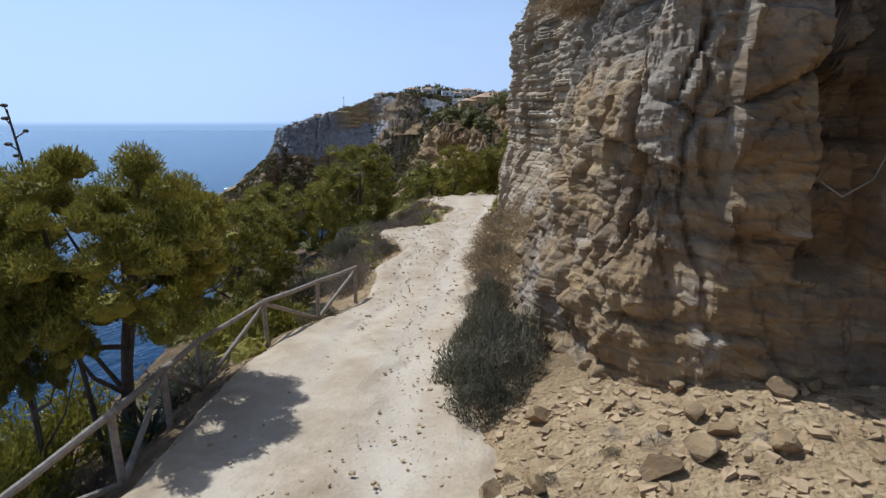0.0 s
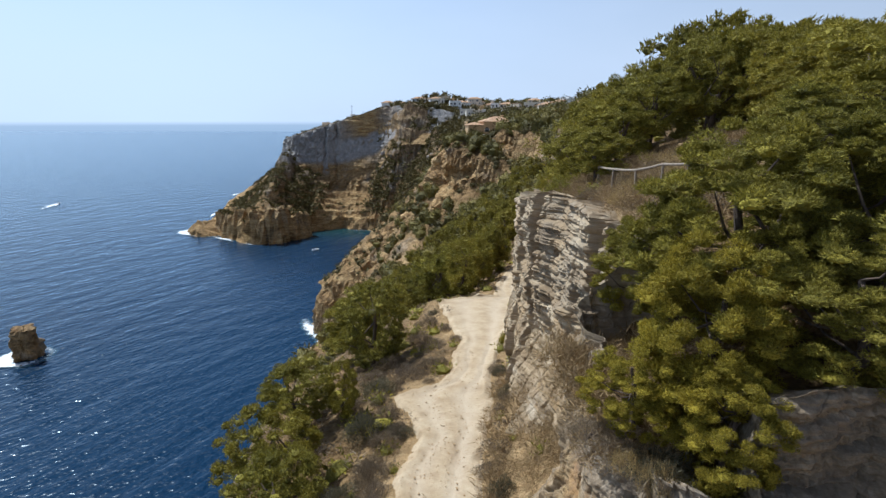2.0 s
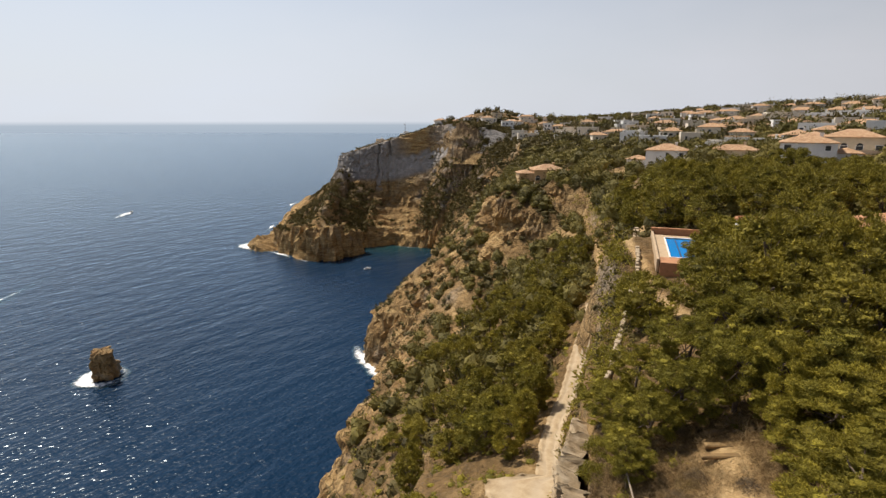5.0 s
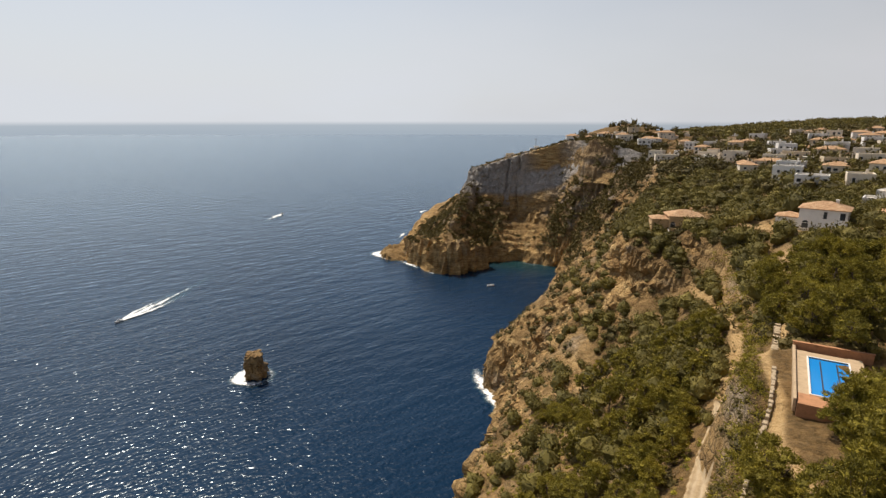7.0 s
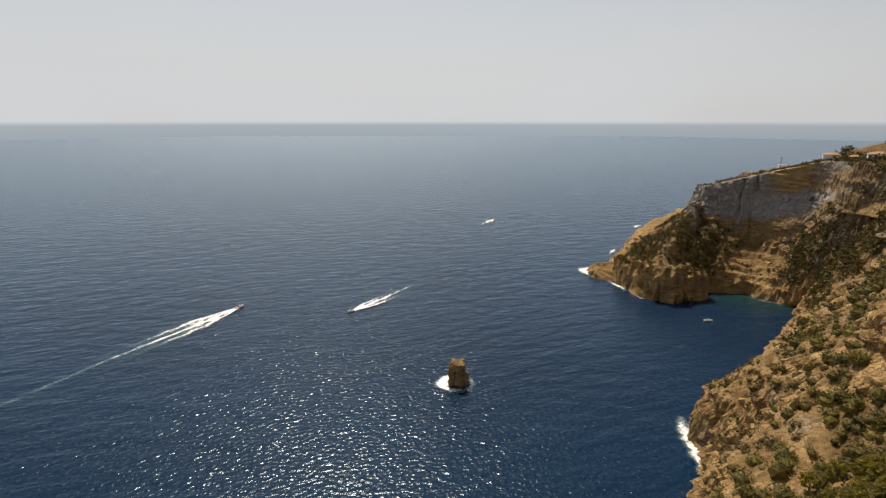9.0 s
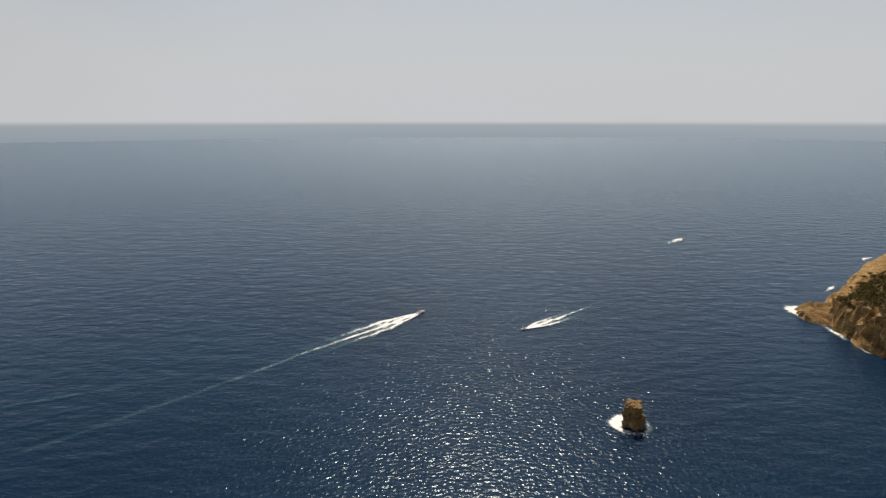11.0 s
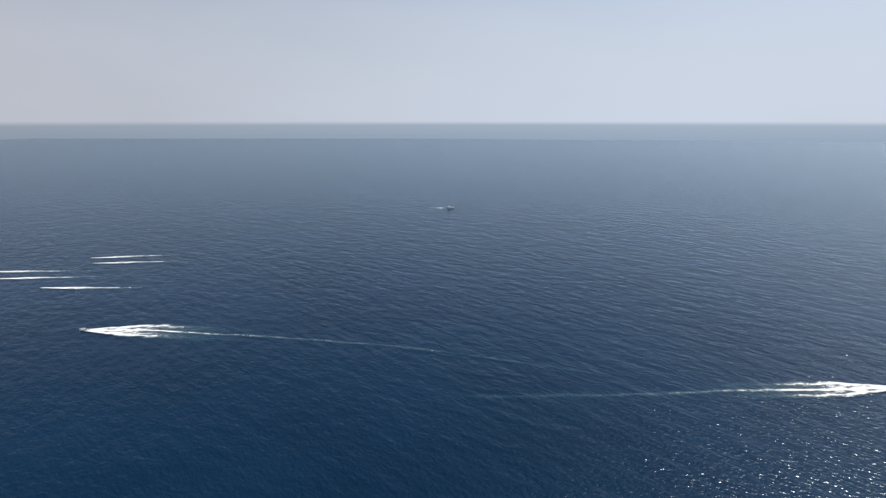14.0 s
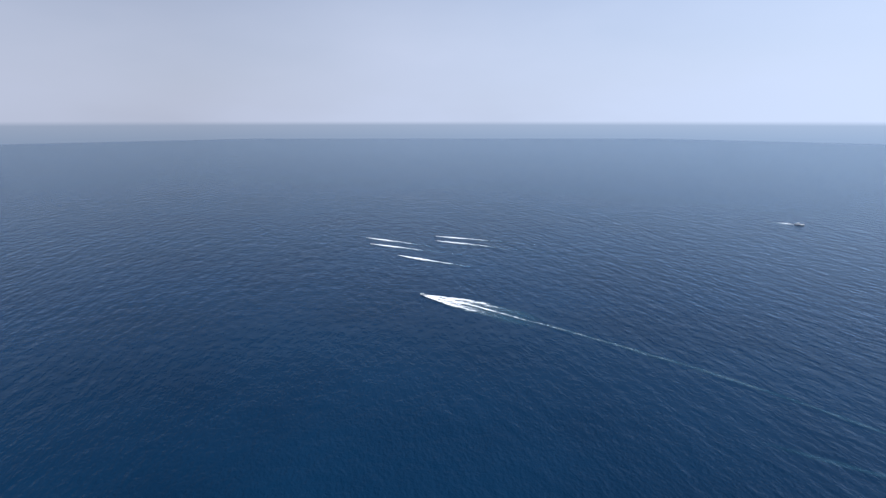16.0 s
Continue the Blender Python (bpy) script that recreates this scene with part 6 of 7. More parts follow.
scatter_stuff("dry_grass", "brown dry grass and thistles on the upper terrace", "grass", xs_, ys_, ground_at(xs_, ys_), rng.uniform(0.25, 0.55, len(xs_)), 60, 0.75, 0.05, DRYGRASS, 0.9, 46)
r9 = np.random.default_rng(48)
xs_, ys_ = np.concatenate([r9.uniform(1.7, 5.0, 260), r9.uniform(1.0, 4.2, 260)]), np.concatenate([r9.uniform(8.2, 14.0, 260), r9.uniform(12, 26, 260)])
zs_ = np.where(np.arange(520) < 260, np.maximum(ground_at(xs_, ys_), 90.0), ground_at(xs_, ys_) + 0.1)
keep = (np.arange(520) < 260) & (xs_ > 2.3) | (np.arange(520) >= 260) & (on_track(xs_, ys_) <= 0)
scatter_stuff("dry_brush", "brown leafless brush on the rock shoulder and below the wall", "shrubs", xs_[keep], ys_[keep], zs_[keep], r9.uniform(0.25, 0.6, int(keep.sum())), 70, 0.6, 0.05, DRYGRASS, 0.8, 49)

# ---- sea stack ----
def build_stack():
    r = np.random.default_rng(3)
    th = np.linspace(0, 2 * math.pi, 73)[:-1]
    zz = np.linspace(-2, 13, 60)
    T, Zs = np.meshgrid(th, zz)
    rad = 5.2 - 0.03 * Zs + 2.0 * fbm(np.cos(T) * 1.6, np.sin(T) * 1.6, Zs * 0.16, 4, 95) + 0.9 * vnoise(np.cos(T) * 3, np.sin(T) * 3, Zs * 0.7, 96)
    side = np.exp(-((T - 0.95) / 0.75) ** 2)  # lower shoulder on one side
    rad = rad + side * (2.6 * np.clip((7.5 - Zs) / 2, 0, 1) - 0.4)
    block, joint = cells(T * 5.2, Zs, 3.2, 209)
    rad += 1.5 * block - 0.7 * joint
    rad *= np.where(Zs < 1.5, 0.90, 1) * (1 - 0.12 * np.exp(-((Zs - 5.0) / 1.6) ** 2))
    sq = 1 / np.maximum(np.abs(np.cos(T - 0.4)), np.abs(np.sin(T - 0.4))) ** 0.55
    rad = rad * sq * 0.86
    capr = np.array([0.8, 0.5, 0.15])
    X, Y = rad * np.cos(T), rad * np.sin(T)
    rows = [np.stack([X, Y, Zs], -1)]
    for c, h in zip(capr, (13.3, 13.5, 13.4)):
        rows.append(np.stack([X[-1:] * c, Y[-1:] * c, np.full((1, 72), h) + 0.5 * vnoise(X[-1:] * c, Y[-1:] * c, 0 * X[-1:], 97)], -1))
    P = np.concatenate(rows, 0)
    n, m = P.shape[:2]
    idx = np.arange(n * m).reshape(n, m)
    nxt = np.roll(idx, -1, 1)
    f = np.stack([idx[:-1], nxt[:-1], nxt[1:], idx[1:]], -1).reshape(-1, 4)
    me = mesh_np("sea_rock", P.reshape(-1, 3), f, smooth=False)
    me.materials.append(ROCK_FAR)
    ob = new("sea_rock", me)
    ob.location = (-175.5, 208, 0)
    tagged(ob, "blocky brown rock stack standing alone in the sea", "sea stack")


build_stack()


# ---- white water ----
def ribbon(name, pts, widths, dense, mat, label, category="foam", z=0.45, n=120, m=9, kind="stuff", parent=None):
    pts = np.array(pts, float)
    seg = np.concatenate([[0], np.cumsum(np.hypot(*np.diff(pts, axis=0).T))])
    s = np.linspace(0, seg[-1], n)
    x, y = np.interp(s, seg, pts[:, 0]), np.interp(s, seg, pts[:, 1])
    k = np.ones(9) / 9
    x, y = np.convolve(np.pad(x, 4, "edge"), k, "valid"), np.convolve(np.pad(y, 4, "edge"), k, "valid")
    tx, ty = np.gradient(x), np.gradient(y)
    ln = np.maximum(np.hypot(tx, ty), 1e-6)
    u = np.linspace(-1, 1, m)
    w = np.interp(s / seg[-1], np.linspace(0, 1, len(widths)), widths)[:, None] * (1 + 0.3 * vnoise(s * 0.35, 0 * s, 0 * s, 98)[:, None])
    d = np.interp(s / seg[-1], np.linspace(0, 1, len(dense)), dense)[:, None] * (1 - np.abs(u)[None] ** 2.2)
    X, Y = x[:, None] - ty[:, None] / ln[:, None] * u * w, y[:, None] + tx[:, None] / ln[:, None] * u * w
    idx = np.arange(n * m).reshape(n, m)
    f = np.stack([idx[:-1, :-1], idx[1:, :-1], idx[1:, 1:], idx[:-1, 1:]], -1).reshape(-1, 4)
    me = mesh_np(name, np.stack([X, Y, np.full(X.shape, z)], -1).reshape(-1, 3), f)
    attribute(me, "dense", np.broadcast_to(d, X.shape).ravel())
    me.materials.append(mat)
    return tagged(new(name, me), label, category, kind=kind)


ring = [(-175.5 + 8.2 * math.cos(a), 208 + 8.2 * math.sin(a)) for a in np.linspace(0, 2 * math.pi, 25)]
ribbon("foam", ring, [3.0, 3.2, 4.6, 5.2, 4.0, 3.0], [0.45, 0.6, 0.9, 0.95, 0.75, 0.45], FOAM, "white surf round the foot of the sea stack")
ribbon("foam", [(-222, 484), (-231, 478), (-234, 466), (-222, 457), (-202, 449)], [4.0, 9.0, 8.5, 6.5, 4.0], [0.45, 0.85, 0.85, 0.8, 0.45], FOAM, "white surf on the tip of the headland")
ribbon("foam", [(-202, 449), (-184, 438), (-176, 430)], [3.5, 5.0, 2.6], [0.4, 0.85, 0.5], FOAM, "white surf below the headland")
ribbon("foam", [(-166, 424), (-158, 419), (-150, 423)], [1.0, 2.0, 1.2], [0.3, 0.85, 0.4], FOAM, "thin surf below the headland")
ribbon("foam", [(-243, 540), (-246, 556), (-250, 575)], [2, 3.5, 2], [0.4, 0.85, 0.4], FOAM, "white surf on the far shore of the headland")
ribbon("foam", [(-280, 700), (-286, 716), (-283, 735)], [2, 4, 2], [0.4, 0.9, 0.4], FOAM, "white surf on the far shore of the headland")
ribbon("foam", [(-72, 254), (-68, 244), (-58, 231), (-51, 220), (-47, 208)], [3.0, 5.0, 5.6, 5.0, 2.5], [0.5, 0.8, 0.85, 0.8, 0.35], FOAM, "white surf under the cliff bluff")
ribbon("foam", [(-100, 480), (-85, 477), (-66, 475)], [0.8, 1.2, 0.8], [0.3, 0.7, 0.3], FOAM, "thin surf line in the cove")


# ---- boats ----
def hull_shape(length, beam, height):
    sh, rows = Shape(), []
    for t in np.linspace(0, 1, 9):
        w = beam / 2 * (1 if t < 0.5 else max(0.03, 1 - ((t - 0.5) / 0.5) ** 2.2))
        k = height * (0.9 + 0.35 * t ** 2)
        xk = (t - 0.5) * length
        rows.append([(xk, -w, k), (xk, -w * 0.8, 0.1 * height), (xk, 0, -0.25 * height * (1 - t ** 3)), (xk, w * 0.8, 0.1 * height), (xk, w, k), (xk, w * 0.85, k), (xk, w * 0.6, k * 0.72), (xk, -w * 0.6, k * 0.72), (xk, -w * 0.85, k)])
    v = [p for r in rows for p in r]
    f = [(9 * i + j, 9 * i + (j + 1) % 9, 9 * i + 9 + (j + 1) % 9, 9 * i + 9 + j) for i in range(8) for j in range(9)]
    f += [tuple(reversed(range(9))), tuple(range(72, 81))]
    return sh.add(v, f)


def speedboat(x, y, heading, length, label, group="", trim=BOATDARK, name="speedboat"):
    t = thing(name, label, "boat", (x, y, 0.25), heading, group)
    L, B, H = length, length * 0.34, length * 0.16
    part("hull", hull_shape(L, B, H), BOATWHITE, t)
    part("console", Shape().box((0, 0, H * 1.15), (L * 0.16, B * 0.42, H * 0.9), bevel=0.04), BOATWHITE, t)
    part("windscreen", Shape().add([(L * 0.10, -B * 0.3, H * 1.0), (L * 0.10, B * 0.3, H * 1.0), (L * 0.03, B * 0.26, H * 1.75), (L * 0.03, -B * 0.26, H * 1.75), (L * 0.085, -B * 0.3, H * 1.0), (L * 0.085, B * 0.3, H * 1.0), (L * 0.015, B * 0.26, H * 1.75), (L * 0.015, -B * 0.26, H * 1.75)], [(0, 1, 2, 3), (7, 6, 5, 4), (0, 3, 7, 4), (1, 5, 6, 2), (3, 2, 6, 7), (0, 4, 5, 1)]), PANE, t)
    part("seat", Shape().box((-L * 0.2, 0, H * 0.95), (L * 0.14, B * 0.6, H * 0.5), bevel=0.04), trim, t)
    part("outboard_motor", Shape().box((-L * 0.53, 0, H * 0.9), (L * 0.07, L * 0.06, H * 1.2), bevel=0.03), BOATDARK, t)
    return t


def jetski(x, y, heading, label):
    t = thing("jet_ski", label, "jet ski", (x, y, 0.25), heading, "jet skis in a loose pack")
    part("hull", hull_shape(3.0, 1.15, 0.6), BOATWHITE, t)
    part("seat", Shape().box((-0.45, 0, 0.78), (1.2, 0.4, 0.36), bevel=0.08), BOATDARK, t)
    part("handlebar", Shape().rod((0.35, -0.4, 1.05), (0.35, 0.4, 1.05), 0.03).rod((0.45, 0, 0.5), (0.35, 0, 1.05), 0.06), BOATDARK, t)
    return t


def toward(a, b):
    return math.atan2(b[1] - a[1], b[0] - a[0])


def wake(pts, length, spread, tail, label):
    """White water behind a boat: a bow tip, two arms that open to the spread over the length and fade, and a thin churned tail."""
    pts = np.array(pts, float)
    seg = np.concatenate([[0], np.cumsum(np.hypot(*np.diff(pts, axis=0).T))])
    n, m = 360, 41
    s = seg[-1] * np.linspace(0, 1, n) ** 1.4
    x, y = (np.interp(s, seg, pts[:, k]) for k in (0, 1))
    for _ in range(3):
        x, y = (np.convolve(np.pad(q, 6, "edge"), np.ones(13) / 13, "valid") for q in (x, y))
    tx, ty = np.gradient(x), np.gradient(y)
    ln = np.maximum(np.hypot(tx, ty), 1e-6)
    q = s / length
    half = np.maximum(spread * np.minimum(1, 0.16 + 2.2 * q) * np.clip(1.5 - 0.5 * q, 0.5, 1), 1.0)
    half = half * (1 + 0.12 * vnoise(s * 0.12, 0 * s, 0 * s, 98))
    S, U = np.meshgrid(s, np.linspace(-1, 1, m), indexing="ij")
    W, Q = half[:, None] * U, (S / length)
    lane = tail * (1 + 0.35 * vnoise(S * 0.1, 0 * S, 0 * S, 97))
    core = np.exp(-((W + 0.8 * vnoise(S * 0.07, 0 * S, 0 * S, 96)) / lane) ** 2) * np.clip(np.maximum(1.1 - 0.55 * Q, 0.66 - 0.5 * S / seg[-1]), 0, 1)
    arm = np.maximum(np.exp(-((np.abs(U) - 0.66) / 0.24) ** 2), 0.72) * np.clip(1.25 - Q, 0, 1) * 0.9
    tip = np.clip(1 - Q / 0.4, 0, 1) * (1 - np.abs(U) ** 3)
    edge = np.clip((1 - np.abs(U)) / 0.12, 0, 1)
    d = np.maximum(np.maximum(core, arm), tip) * edge * np.clip((seg[-1] - S) / (0.12 * seg[-1]), 0, 1)
    d += 0.5 * edge * np.minimum(d, 0.7) * fbm(S * 0.22, W * 0.5, 0 * S, 4, 99)
    nx, ny = -ty / ln, tx / ln
    idx = np.arange(n * m).reshape(n, m)
    f = np.stack([idx[:-1, :-1], idx[1:, :-1], idx[1:, 1:], idx[:-1, 1:]], -1).reshape(-1, 4)
    me = mesh_np("wake", np.stack([x[:, None] + nx[:, None] * W, y[:, None] + ny[:, None] * W, 0.5 + 0.25 * np.clip(d, 0, 1)], -1).reshape(-1, 3), f)
    attribute(me, "dense", np.clip(d, 0, 1).ravel())
    me.materials.append(WAKE)
    return tagged(new("wake", me), label, "wake", kind="stuff")


wa = [(-381, 193), (-365, 140), (-348, 82), (-328, 23), (-312, -36), (-296, -94)]
speedboat(wa[0][0], wa[0][1], toward(wa[1], wa[0]), 8.5, "white speedboat running fast ahead of a long wake", trim=BOATRED)
wake(wa, 100, 11.0, 2.4, "long white wake behind the fast speedboat")
wb = [(-309.5, 243), (-313, 280), (-324, 330), (-334, 360)]
speedboat(wb[0][0], wb[0][1], toward(wb[1], wb[0]), 6.0, "small white motorboat trailing a short wake")
wake(wb, 62, 7.5, 2.2, "short white wake behind the motorboat")
wc = [(-461, 632), (-452, 590), (-447, 560)]
speedboat(wc[0][0], wc[0][1], toward(wc[1], wc[0]), 7.0, "distant white motorboat with a pale wake")
wake(wc, 40, 6.0, 3.0, "pale wake behind the distant motorboat")
wd = [(-333, -385), (-346, -330), (-354, -262), (-360, -205), (-364, -130), (-364, -80), (-356, -10), (-348, 60)]
speedboat(wd[0][0], wd[0][1], toward(wd[1], wd[0]), 7.5, "white speedboat turning away with a foaming wake")
wake(wd, 110, 15.0, 2.0, "long curving wake with a turquoise tail")
for (ax, ay), (bx, by) in (((-446, -638), (-498, -478)), ((-427, -602), (-485, -445)), ((-414, -525), (-443, -420)), ((-525, -580), (-596, -430)), ((-505, -556), (-570, -392))):
    jetski(ax, ay, toward((bx, by), (ax, ay)), "small white jet ski skimming with a straight wake")
    wake([(ax, ay), ((ax + bx) / 2 + 2, (ay + by) / 2), (bx, by)], 80, 4.2, 2.4, "straight thin white wake of a jet ski")
speedboat(-145.6 * 0.7, 572 * 0.7, 0.6, 6.0, "white motorboat moored in the still cove")


def fishing_boat(x, y, heading):
    t = thing("fishing_boat", "grey-white fishing boat far out at sea", "boat", (x, y, 0.4), heading)
    part("hull", hull_shape(14, 4.4, 1.6), BOATWHITE, t)
    part("wheelhouse", Shape().box((1.5, 0, 2.6), (3.4, 2.6, 2.2), bevel=0.1), BOATWHITE, t)
    part("mast", Shape().rod((-1.5, 0, 1.5), (-1.5, 0, 5.5), 0.12, 0.06), METAL, t)
    part("boom", Shape().rod((-1.5, 0, 4.5), (-5.5, 0, 5.0), 0.08, 0.05), METAL, t)


fishing_boat(-1008, -248, -1.2)
wake([(-1008, -256), (-1003, -300), (-998, -340)], 30, 4.0, 2.0, "faint wake of the fishing boat")


# ---- houses ----
def hip_roof(w, d, h, z, over=0.5):
    a, b = w / 2 + over, d / 2 + over
    r = max(0.05, a - b) if a > b else 0.05
    q = max(0.05, b - a) if b > a else 0.05
    return Shape().add([(-a, -b, z), (a, -b, z), (a, b, z), (-a, b, z), (-r, -q, z + h), (r, -q, z + h), (r, q, z + h), (-r, q, z + h), (-a, -b, z - 0.18), (a, -b, z - 0.18), (a, b, z - 0.18), (-a, b, z - 0.18)],
                       [(0, 1, 5, 4), (1, 2, 6, 5), (2, 3, 7, 6), (3, 0, 4, 7), (4, 5, 6, 7), (8, 9, 1, 0), (9, 10, 2, 1), (10, 11, 3, 2), (11, 8, 0, 3), (11, 10, 9, 8)])


def wall_box(w, d, h):
    return Shape().box((0, 0, h / 2 - 0.75), (w, d, h + 1.5))


def window_at(t, wallside, u, z, w, h, half, arched=False):
    """A framed window, set a little proud of the wall. wallside: 0 front (-y), 1 right, 2 back, 3 left."""
    rot = wallside * math.pi / 2
    m = Matrix.Rotation(rot, 4, "Z") @ Matrix.Translation((u, -half, z))
    fr, pn = Shape(), Shape()
    for c, s in (((0, 0.0, h / 2 + 0.06), (w + 0.24, 0.12, 0.12)), ((0, 0.0, -h / 2 - 0.06), (w + 0.24, 0.16, 0.12)), ((-w / 2 - 0.06, 0, 0), (0.12, 0.12, h)), ((w / 2 + 0.06, 0, 0), (0.12, 0.12, h))):
        fr.box(c, s)
    pn.box((0, 0.01, 0), (w, 0.06, h))
    if arched:
        arc = [(w / 2 * math.cos(a), -0.02, h / 2 + w / 2 * math.sin(a)) for a in np.linspace(0, math.pi, 9)]
        pn.add(arc + [(x, 0.04, z2) for x, _, z2 in arc], [tuple(range(9)), tuple(reversed(range(9, 18)))])
    for sh in (fr, pn):
        sh.v = [tuple(m @ Vector(p)) for p in sh.v]
    win = part("window", pn, PANE, t)
    part("window_frame", fr, WHITEWALL, win)


winr = np.random.default_rng(29)


def villa(x, y, rz, w, d, h, wallmat, words, roof="hip", wing=None, arches=0, z=None, dense=True, rooftiles=None):
    z = float(min(ground_at(x - w / 3, y - d / 3), ground_at(x + w / 3, y - d / 3), ground_at(x, y))) if z is None else z
    t = thing("villa", words, "house", (x, y, z), rz, "villas on the hillside")
    part("wall", wall_box(w, d, h), wallmat, t)
    if roof == "hip":
        part("roof", hip_roof(w, d, min(w, d) * 0.20, h), rooftiles or TILES, t)
    else:
        part("roof", Shape().box((0, 0, h + 0.06), (w - 0.5, d - 0.5, 0.12)), CONCRETE, t)
        if h < 5 and w > 9.5:
            part("upper_storey", Shape().box((w * 0.16, d * 0.1, h + 1.4), (w * 0.5, d * 0.6, 2.8)), wallmat, t)
            part("upper_roof", Shape().box((w * 0.16, d * 0.1, h + 2.9), (w * 0.54, d * 0.66, 0.2)), TILES if w > 12 else CONCRETE, t)
        part("parapet", Shape().box((0, -d / 2 + 0.12, h + 0.4), (w + 0.06, 0.3, 0.8)).box((0, d / 2 - 0.12, h + 0.4), (w + 0.06, 0.3, 0.8)).box((-w / 2 + 0.12, 0, h + 0.4), (0.3, d - 0.5, 0.8)).box((w / 2 - 0.12, 0, h + 0.4), (0.3, d - 0.5, 0.8)), wallmat, t)
    if wing:
        wx, wy, ww, wd_, wh = wing
        part("wing_wall", Shape().box((wx, wy, wh / 2 - 0.75), (ww, wd_, wh + 1.5)), wallmat, t)
        sh = hip_roof(ww, wd_, min(ww, wd_) * 0.18, wh, 0.4)
        sh.v = [(a + wx, b + wy, c) for a, b, c in sh.v]
        part("wing_roof", sh, TILES, t)
    part("chimney", Shape().box((w * 0.22, d * 0.12, h + 1.0), (0.7, 0.7, 2.0)).box((w * 0.22, d * 0.12, h + 2.1), (0.95, 0.95, 0.2)), wallmat, t)
    storeys = max(1, int(h // 2.8))
    for s in range(storeys):
        zc = 1.5 + 2.85 * s
        n = max(2, int(w // 3.2))
        for i in range(n):
            u = (i + 0.5 + winr.uniform(-0.2, 0.2)) / n * w - w / 2
            if winr.random() < 0.28:
                continue
            if arches and s == 0 and i < arches:
                window_at(t, 0, u, 1.15, 1.5, 1.5, d / 2, True)
            else:
                window_at(t, 0, u, zc, winr.uniform(0.8, 1.9), winr.choice([1.1, 1.3, 1.9]), d / 2)
        if dense:
            for i in range(max(1, int(d // 4))):
                window_at(t, 3, (i + 0.5) / max(1, int(d // 4)) * d - d / 2, zc, 1.1, 1.2, w / 2)
    part("terrace", Shape().box((0, -d / 2 - 1.7, -0.65), (w + 1.0, 3.4, 1.7)), CONCRETE, t)
    part("terrace_wall", Shape().box((0, -d / 2 - 3.3, 0.6), (w + 1.0, 0.2, 0.9)), wallmat, t)
    return t


villa(16.5, 203.5, 0.15, 11, 9, 4.6, OCHREWALL, "ochre clifftop villa with a pale tiled roof", wing=(-8.2, -0.5, 5.5, 6.5, 3.4), arches=2, z=91.0)
villa(49.5, 173, -0.35, 11, 9, 6.0, WHITEWALL, "white two-storey villa with a tiled hip roof", wing=(-8, -1, 6, 6, 3.2), arches=2, z=98.3)
villa(74, 143, -0.45, 11.5, 9, 5.6, WHITEWALL, "large white villa with arched terrace openings", wing=(8, 3, 6, 8, 3.2), arches=4, z=102.2)
villa(93, 158, -0.5, 13, 10, 4.2, CREAMWALL, "wide cream villa with a tiled hip roof", wing=(-9, 2, 7, 8, 4.2), arches=3, z=104.5)
villa(66, 166, -0.4, 12, 7, 3.2, CREAMWALL, "low cream villa with a broad tiled roof", z=101.6)
villa(50.5, 69.5, -0.25, 15, 11, 3.4, CREAMWALL, "low villa with an orange terracotta roof among pines", z=96.6, rooftiles=TERRACOTTA)
village = np.random.default_rng(23)
placed = [(49.5, 173), (74, 143), (93, 158), (66, 166), (16.5, 203.5)]
mats = [(WHITEWALL, "white"), (CREAMWALL, "cream"), (WHITEWALL, "white"), (PALEWALL, "pale sandy"), (PALEWALL, "pale cream")]
made = 0
for _ in range(1500):
    az, rg = village.uniform(-2, 36), village.choice([225, 262, 300, 325, 350, 375, 400, 430, 460, 490, 520, 560, 600]) + village.uniform(-9, 9)
    x, y = rg * math.sin(radians(az)), rg * math.cos(radians(az))
    if rg < 400 and az < 9 or rg < 330 and az < 12.5 or rg < 260 and az < 17.5:
        continue
    if any(math.hypot(x - a, y - b) < 9.0 + rg * 0.010 for a, b in placed) or float(slope_at(x, y)) > 0.6 or float(ground_at(x, y)) < 80:
        continue
    placed.append((x, y))
    m, word = mats[int(village.integers(5))]
    w, d, h = village.uniform(8, 15), village.uniform(7, 10), village.choice([3.2, 5.8, 6.0, 6.2])
    flat = village.random() < 0.62
    villa(x, y, -radians(az) + village.uniform(-0.3, 0.3), w, d, h, m, f"{word} {'flat-roofed' if flat else 'tiled-roof'} villa on the hillside", "flat" if flat else "hip", wing=None if flat else (w * 0.55, 1.0, w * 0.5, d * 0.7, 3.1), arches=int(village.integers(0, 3)), dense=False)
    made += 1
    if made >= 150:
        break
for x, y, w, h in ((-62, 556, 12, 5.5), (-46, 548, 9, 4), (-100, 565, 10, 3.5), (-125, 562, 8, 3), (-30, 530, 13, 6), (-14, 520, 11, 5.5)):
    villa(x, y, 0.2, w, 9, h, WHITEWALL if w > 9 else CREAMWALL, "pale villa on the brow of the headland", "flat" if h < 4 else "hip", dense=False)

mast = thing("radio_mast", "slim grey lattice mast on the headland brow", "mast", (-97, 552, float(ground_at(-97, 552))))
part("mast_pole", Shape().rod((0, 0, -1), (0, 0, 12), 0.35, 0.16, 6), METAL, mast)
part("mast_arm", Shape().rod((-1.6, 0, 10.6), (1.2, 0, 10.6), 0.14, 0.14, 6), METAL, mast)


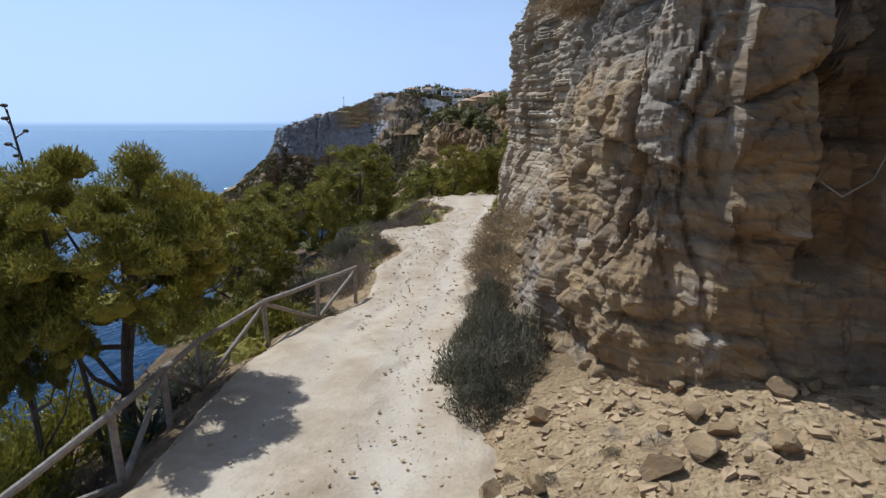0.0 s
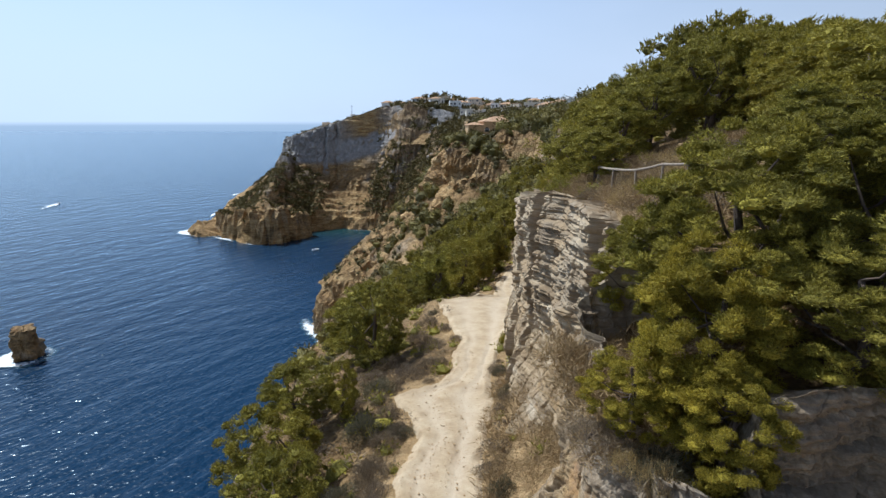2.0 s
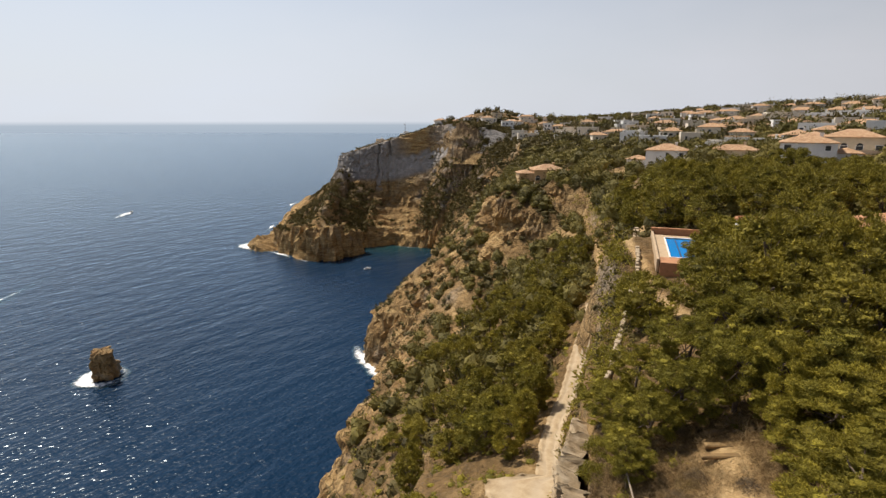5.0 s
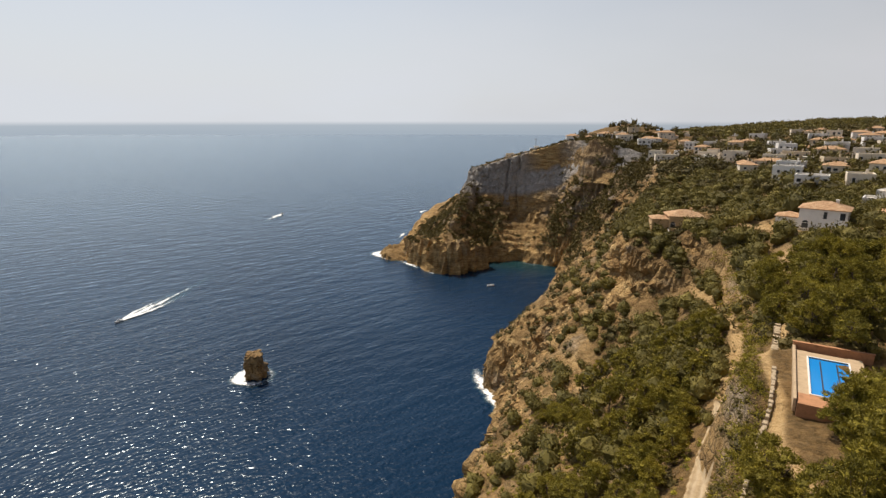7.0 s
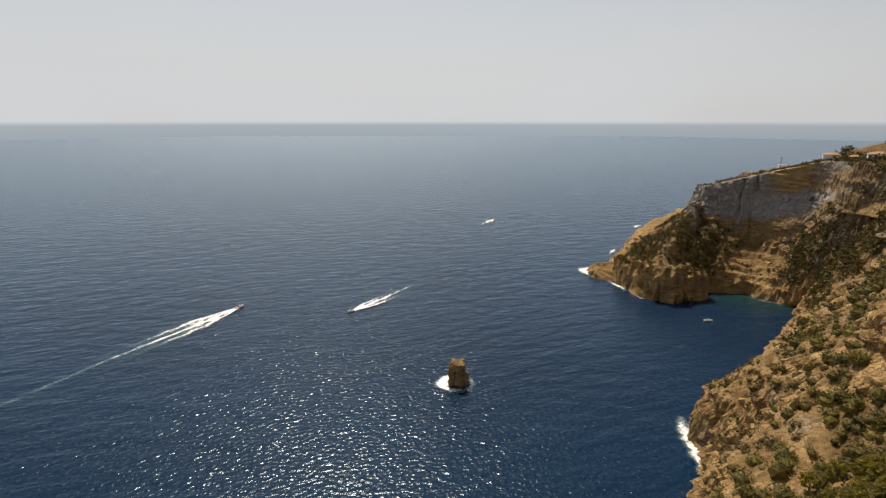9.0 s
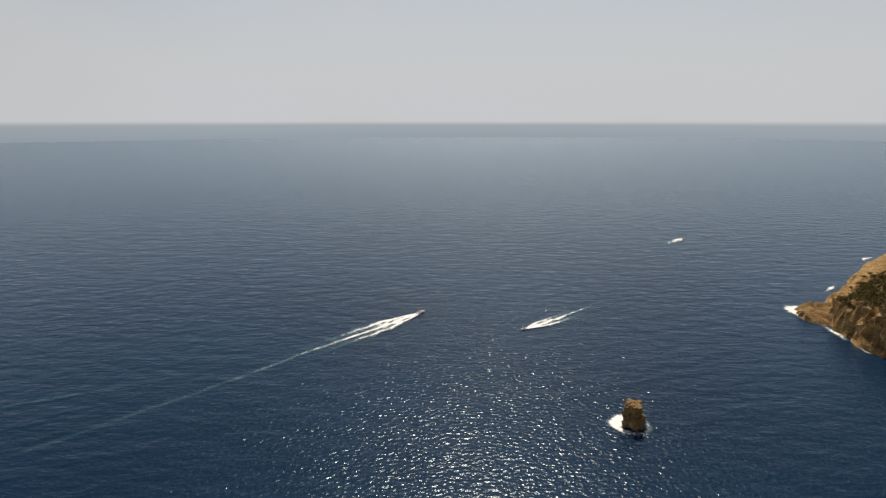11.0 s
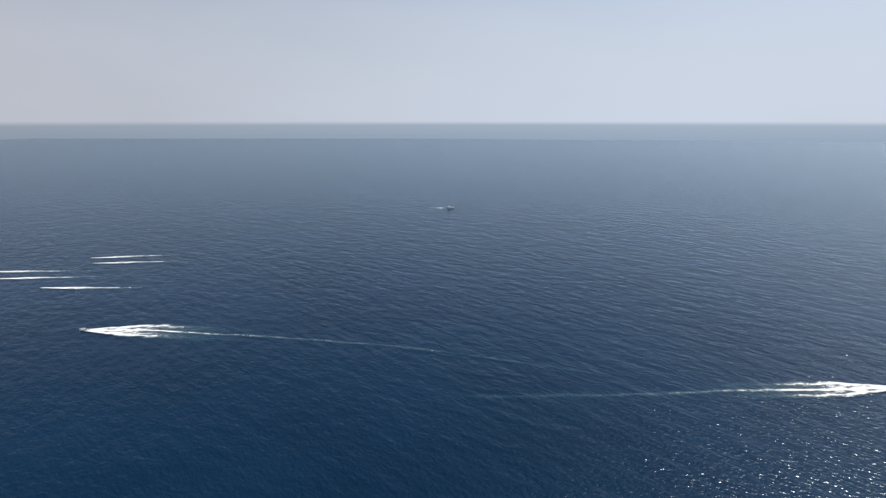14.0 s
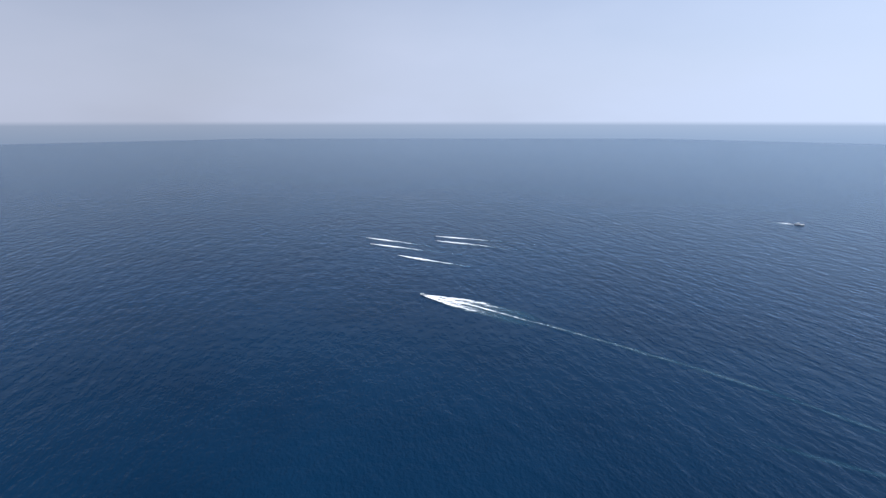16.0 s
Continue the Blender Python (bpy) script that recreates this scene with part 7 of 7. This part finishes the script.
# ---- swimming pool and garden walls ----
def build_pool():
    z = 96.3
    t = thing("swimming_pool", "bright blue swimming pool in a tiled deck among pines", "swimming pool", (24.5, 73.1, z), -0.216)
    w, l = 4.6, 12.4
    deck = Shape()
    for c, s in (((-w / 2 - 0.7, 0.3, -0.9), (1.4, l + 3.4, 1.8)), ((w / 2 + 0.8, 0.3, -0.9), (1.6, l + 3.4, 1.8)), ((0, l / 2 + 0.9, -0.9), (w, 1.8, 1.8))):
        deck.box(c, s)
    part("deck", deck, DECK, t)
    part("terracotta_deck", Shape().box((-0.6, -l / 2 - 1.6, -0.893), (w + 1.38, 2.98, 1.8)), TERRACOTTA, t)
    part("basin", Shape().box((0, 0, -1.0), (w, l, 1.5)), POOLTILE, t)
    wm, n, lk, b = material("pool_water", 0.03)
    b.inputs["Base Color"].default_value = (0.008, 0.25, 0.66, 1)
    bump(n, lk, b, noise_node(n, lk, 2.5, 3), 0.25, 0.05)
    part("pool_water", Shape().box((0, 0, -0.2), (w - 0.02, l - 0.02, 0.12)), wm, t)
    part("lane_line", Shape().box((-0.9, 0, -0.13), (0.16, l - 1.6, 0.03)), BOATDARK, t)
    part("lane_line", Shape().box((0.9, 0, -0.13), (0.16, l - 1.6, 0.03)), BOATDARK, t)
    cop = Shape()
    for c, s in (((-w / 2, 0, 0.03), (0.2, l + 0.2, 0.08)), ((w / 2, 0, 0.03), (0.2, l + 0.2, 0.08)), ((0, l / 2, 0.034), (w, 0.2, 0.08)), ((0, -l / 2, 0.034), (w, 0.2, 0.08))):
        cop.box(c, s)
    part("coping", cop, WHITEWALL, t)
    g = thing("garden_wall", "low brick-coloured garden wall round the pool deck", "wall", (24.5, 73.1, z), -0.216)
    part("wall_side", Shape().box((-w / 2 - 1.55, 0.5, -0.45), (0.3, l + 6.5, 1.6)), DECK, g)
    part("wall_end", Shape().box((0.6, l / 2 + 3.0, -0.1), (w + 4.6, 0.3, 1.8)), TERRACOTTA, g)
    part("wall_cap", Shape().box((0.6, l / 2 + 3.0, 0.84), (w + 4.8, 0.5, 0.1)), TERRACOTTA, g)


build_pool()

tower = thing("water_tank", "round white plastered tank with an orange rim", "tank", (35.8, 81.5, float(ground_at(35.8, 81.5))))
part("tank_wall", Shape().rod((0, 0, -1), (0, 0, 1.9), 1.75, 1.75, 28), WHITEWALL, tower)
rim = Shape()
for i in range(24):
    a = i * math.pi / 12
    rim.box((1.72 * math.cos(a), 1.72 * math.sin(a), 2.02), (0.34, 0.47, 0.26), a)
part("tank_rim", rim, TERRACOTTA, tower)
part("tank_lid", Shape().rod((0, 0, 1.9), (0, 0, 1.96), 1.5, 1.5, 28), TERRACOTTA, tower)


def stone_row(pts, height, width, label):
    """A low dry-stone wall: uneven blocks laid in a row."""
    r = np.random.default_rng(len(pts) * 13 + 1)
    z0 = float(ground_at(*pts[0]))
    t = thing("stone_wall", label, "wall", (pts[0][0], pts[0][1], z0))
    for (ax, ay), (bx, by) in zip(pts, pts[1:]):
        L = math.hypot(bx - ax, by - ay)
        n, a = max(1, int(L / 0.75)), math.atan2(by - ay, bx - ax)
        for i in range(n):
            q = (i + 0.5) / n
            x, y = ax + (bx - ax) * q, ay + (by - ay) * q
            h = height * r.uniform(0.75, 1.2)
            s = Shape().box((x - pts[0][0] + r.uniform(-0.06, 0.06), y - pts[0][1] + r.uniform(-0.06, 0.06), float(ground_at(x, y)) - z0 + h / 2 - 0.3), (L / n * 1.02, width * r.uniform(0.8, 1.2), h + 0.6), a + r.uniform(-0.08, 0.08), 0.06)
            part("stone", s, STONEWALL, t)


stone_row([(8.6, 40.5), (10.2, 45.5), (12.3, 52.3), (14.6, 60), (16.6, 65.5), (19.0, 76)], 0.55, 0.45, "low pale dry-stone wall beside the upper path")
stone_row([(21, 85), (23.6, 96), (26.8, 110), (28.5, 118)], 0.7, 0.9, "long pale stone terrace wall on the hillside")
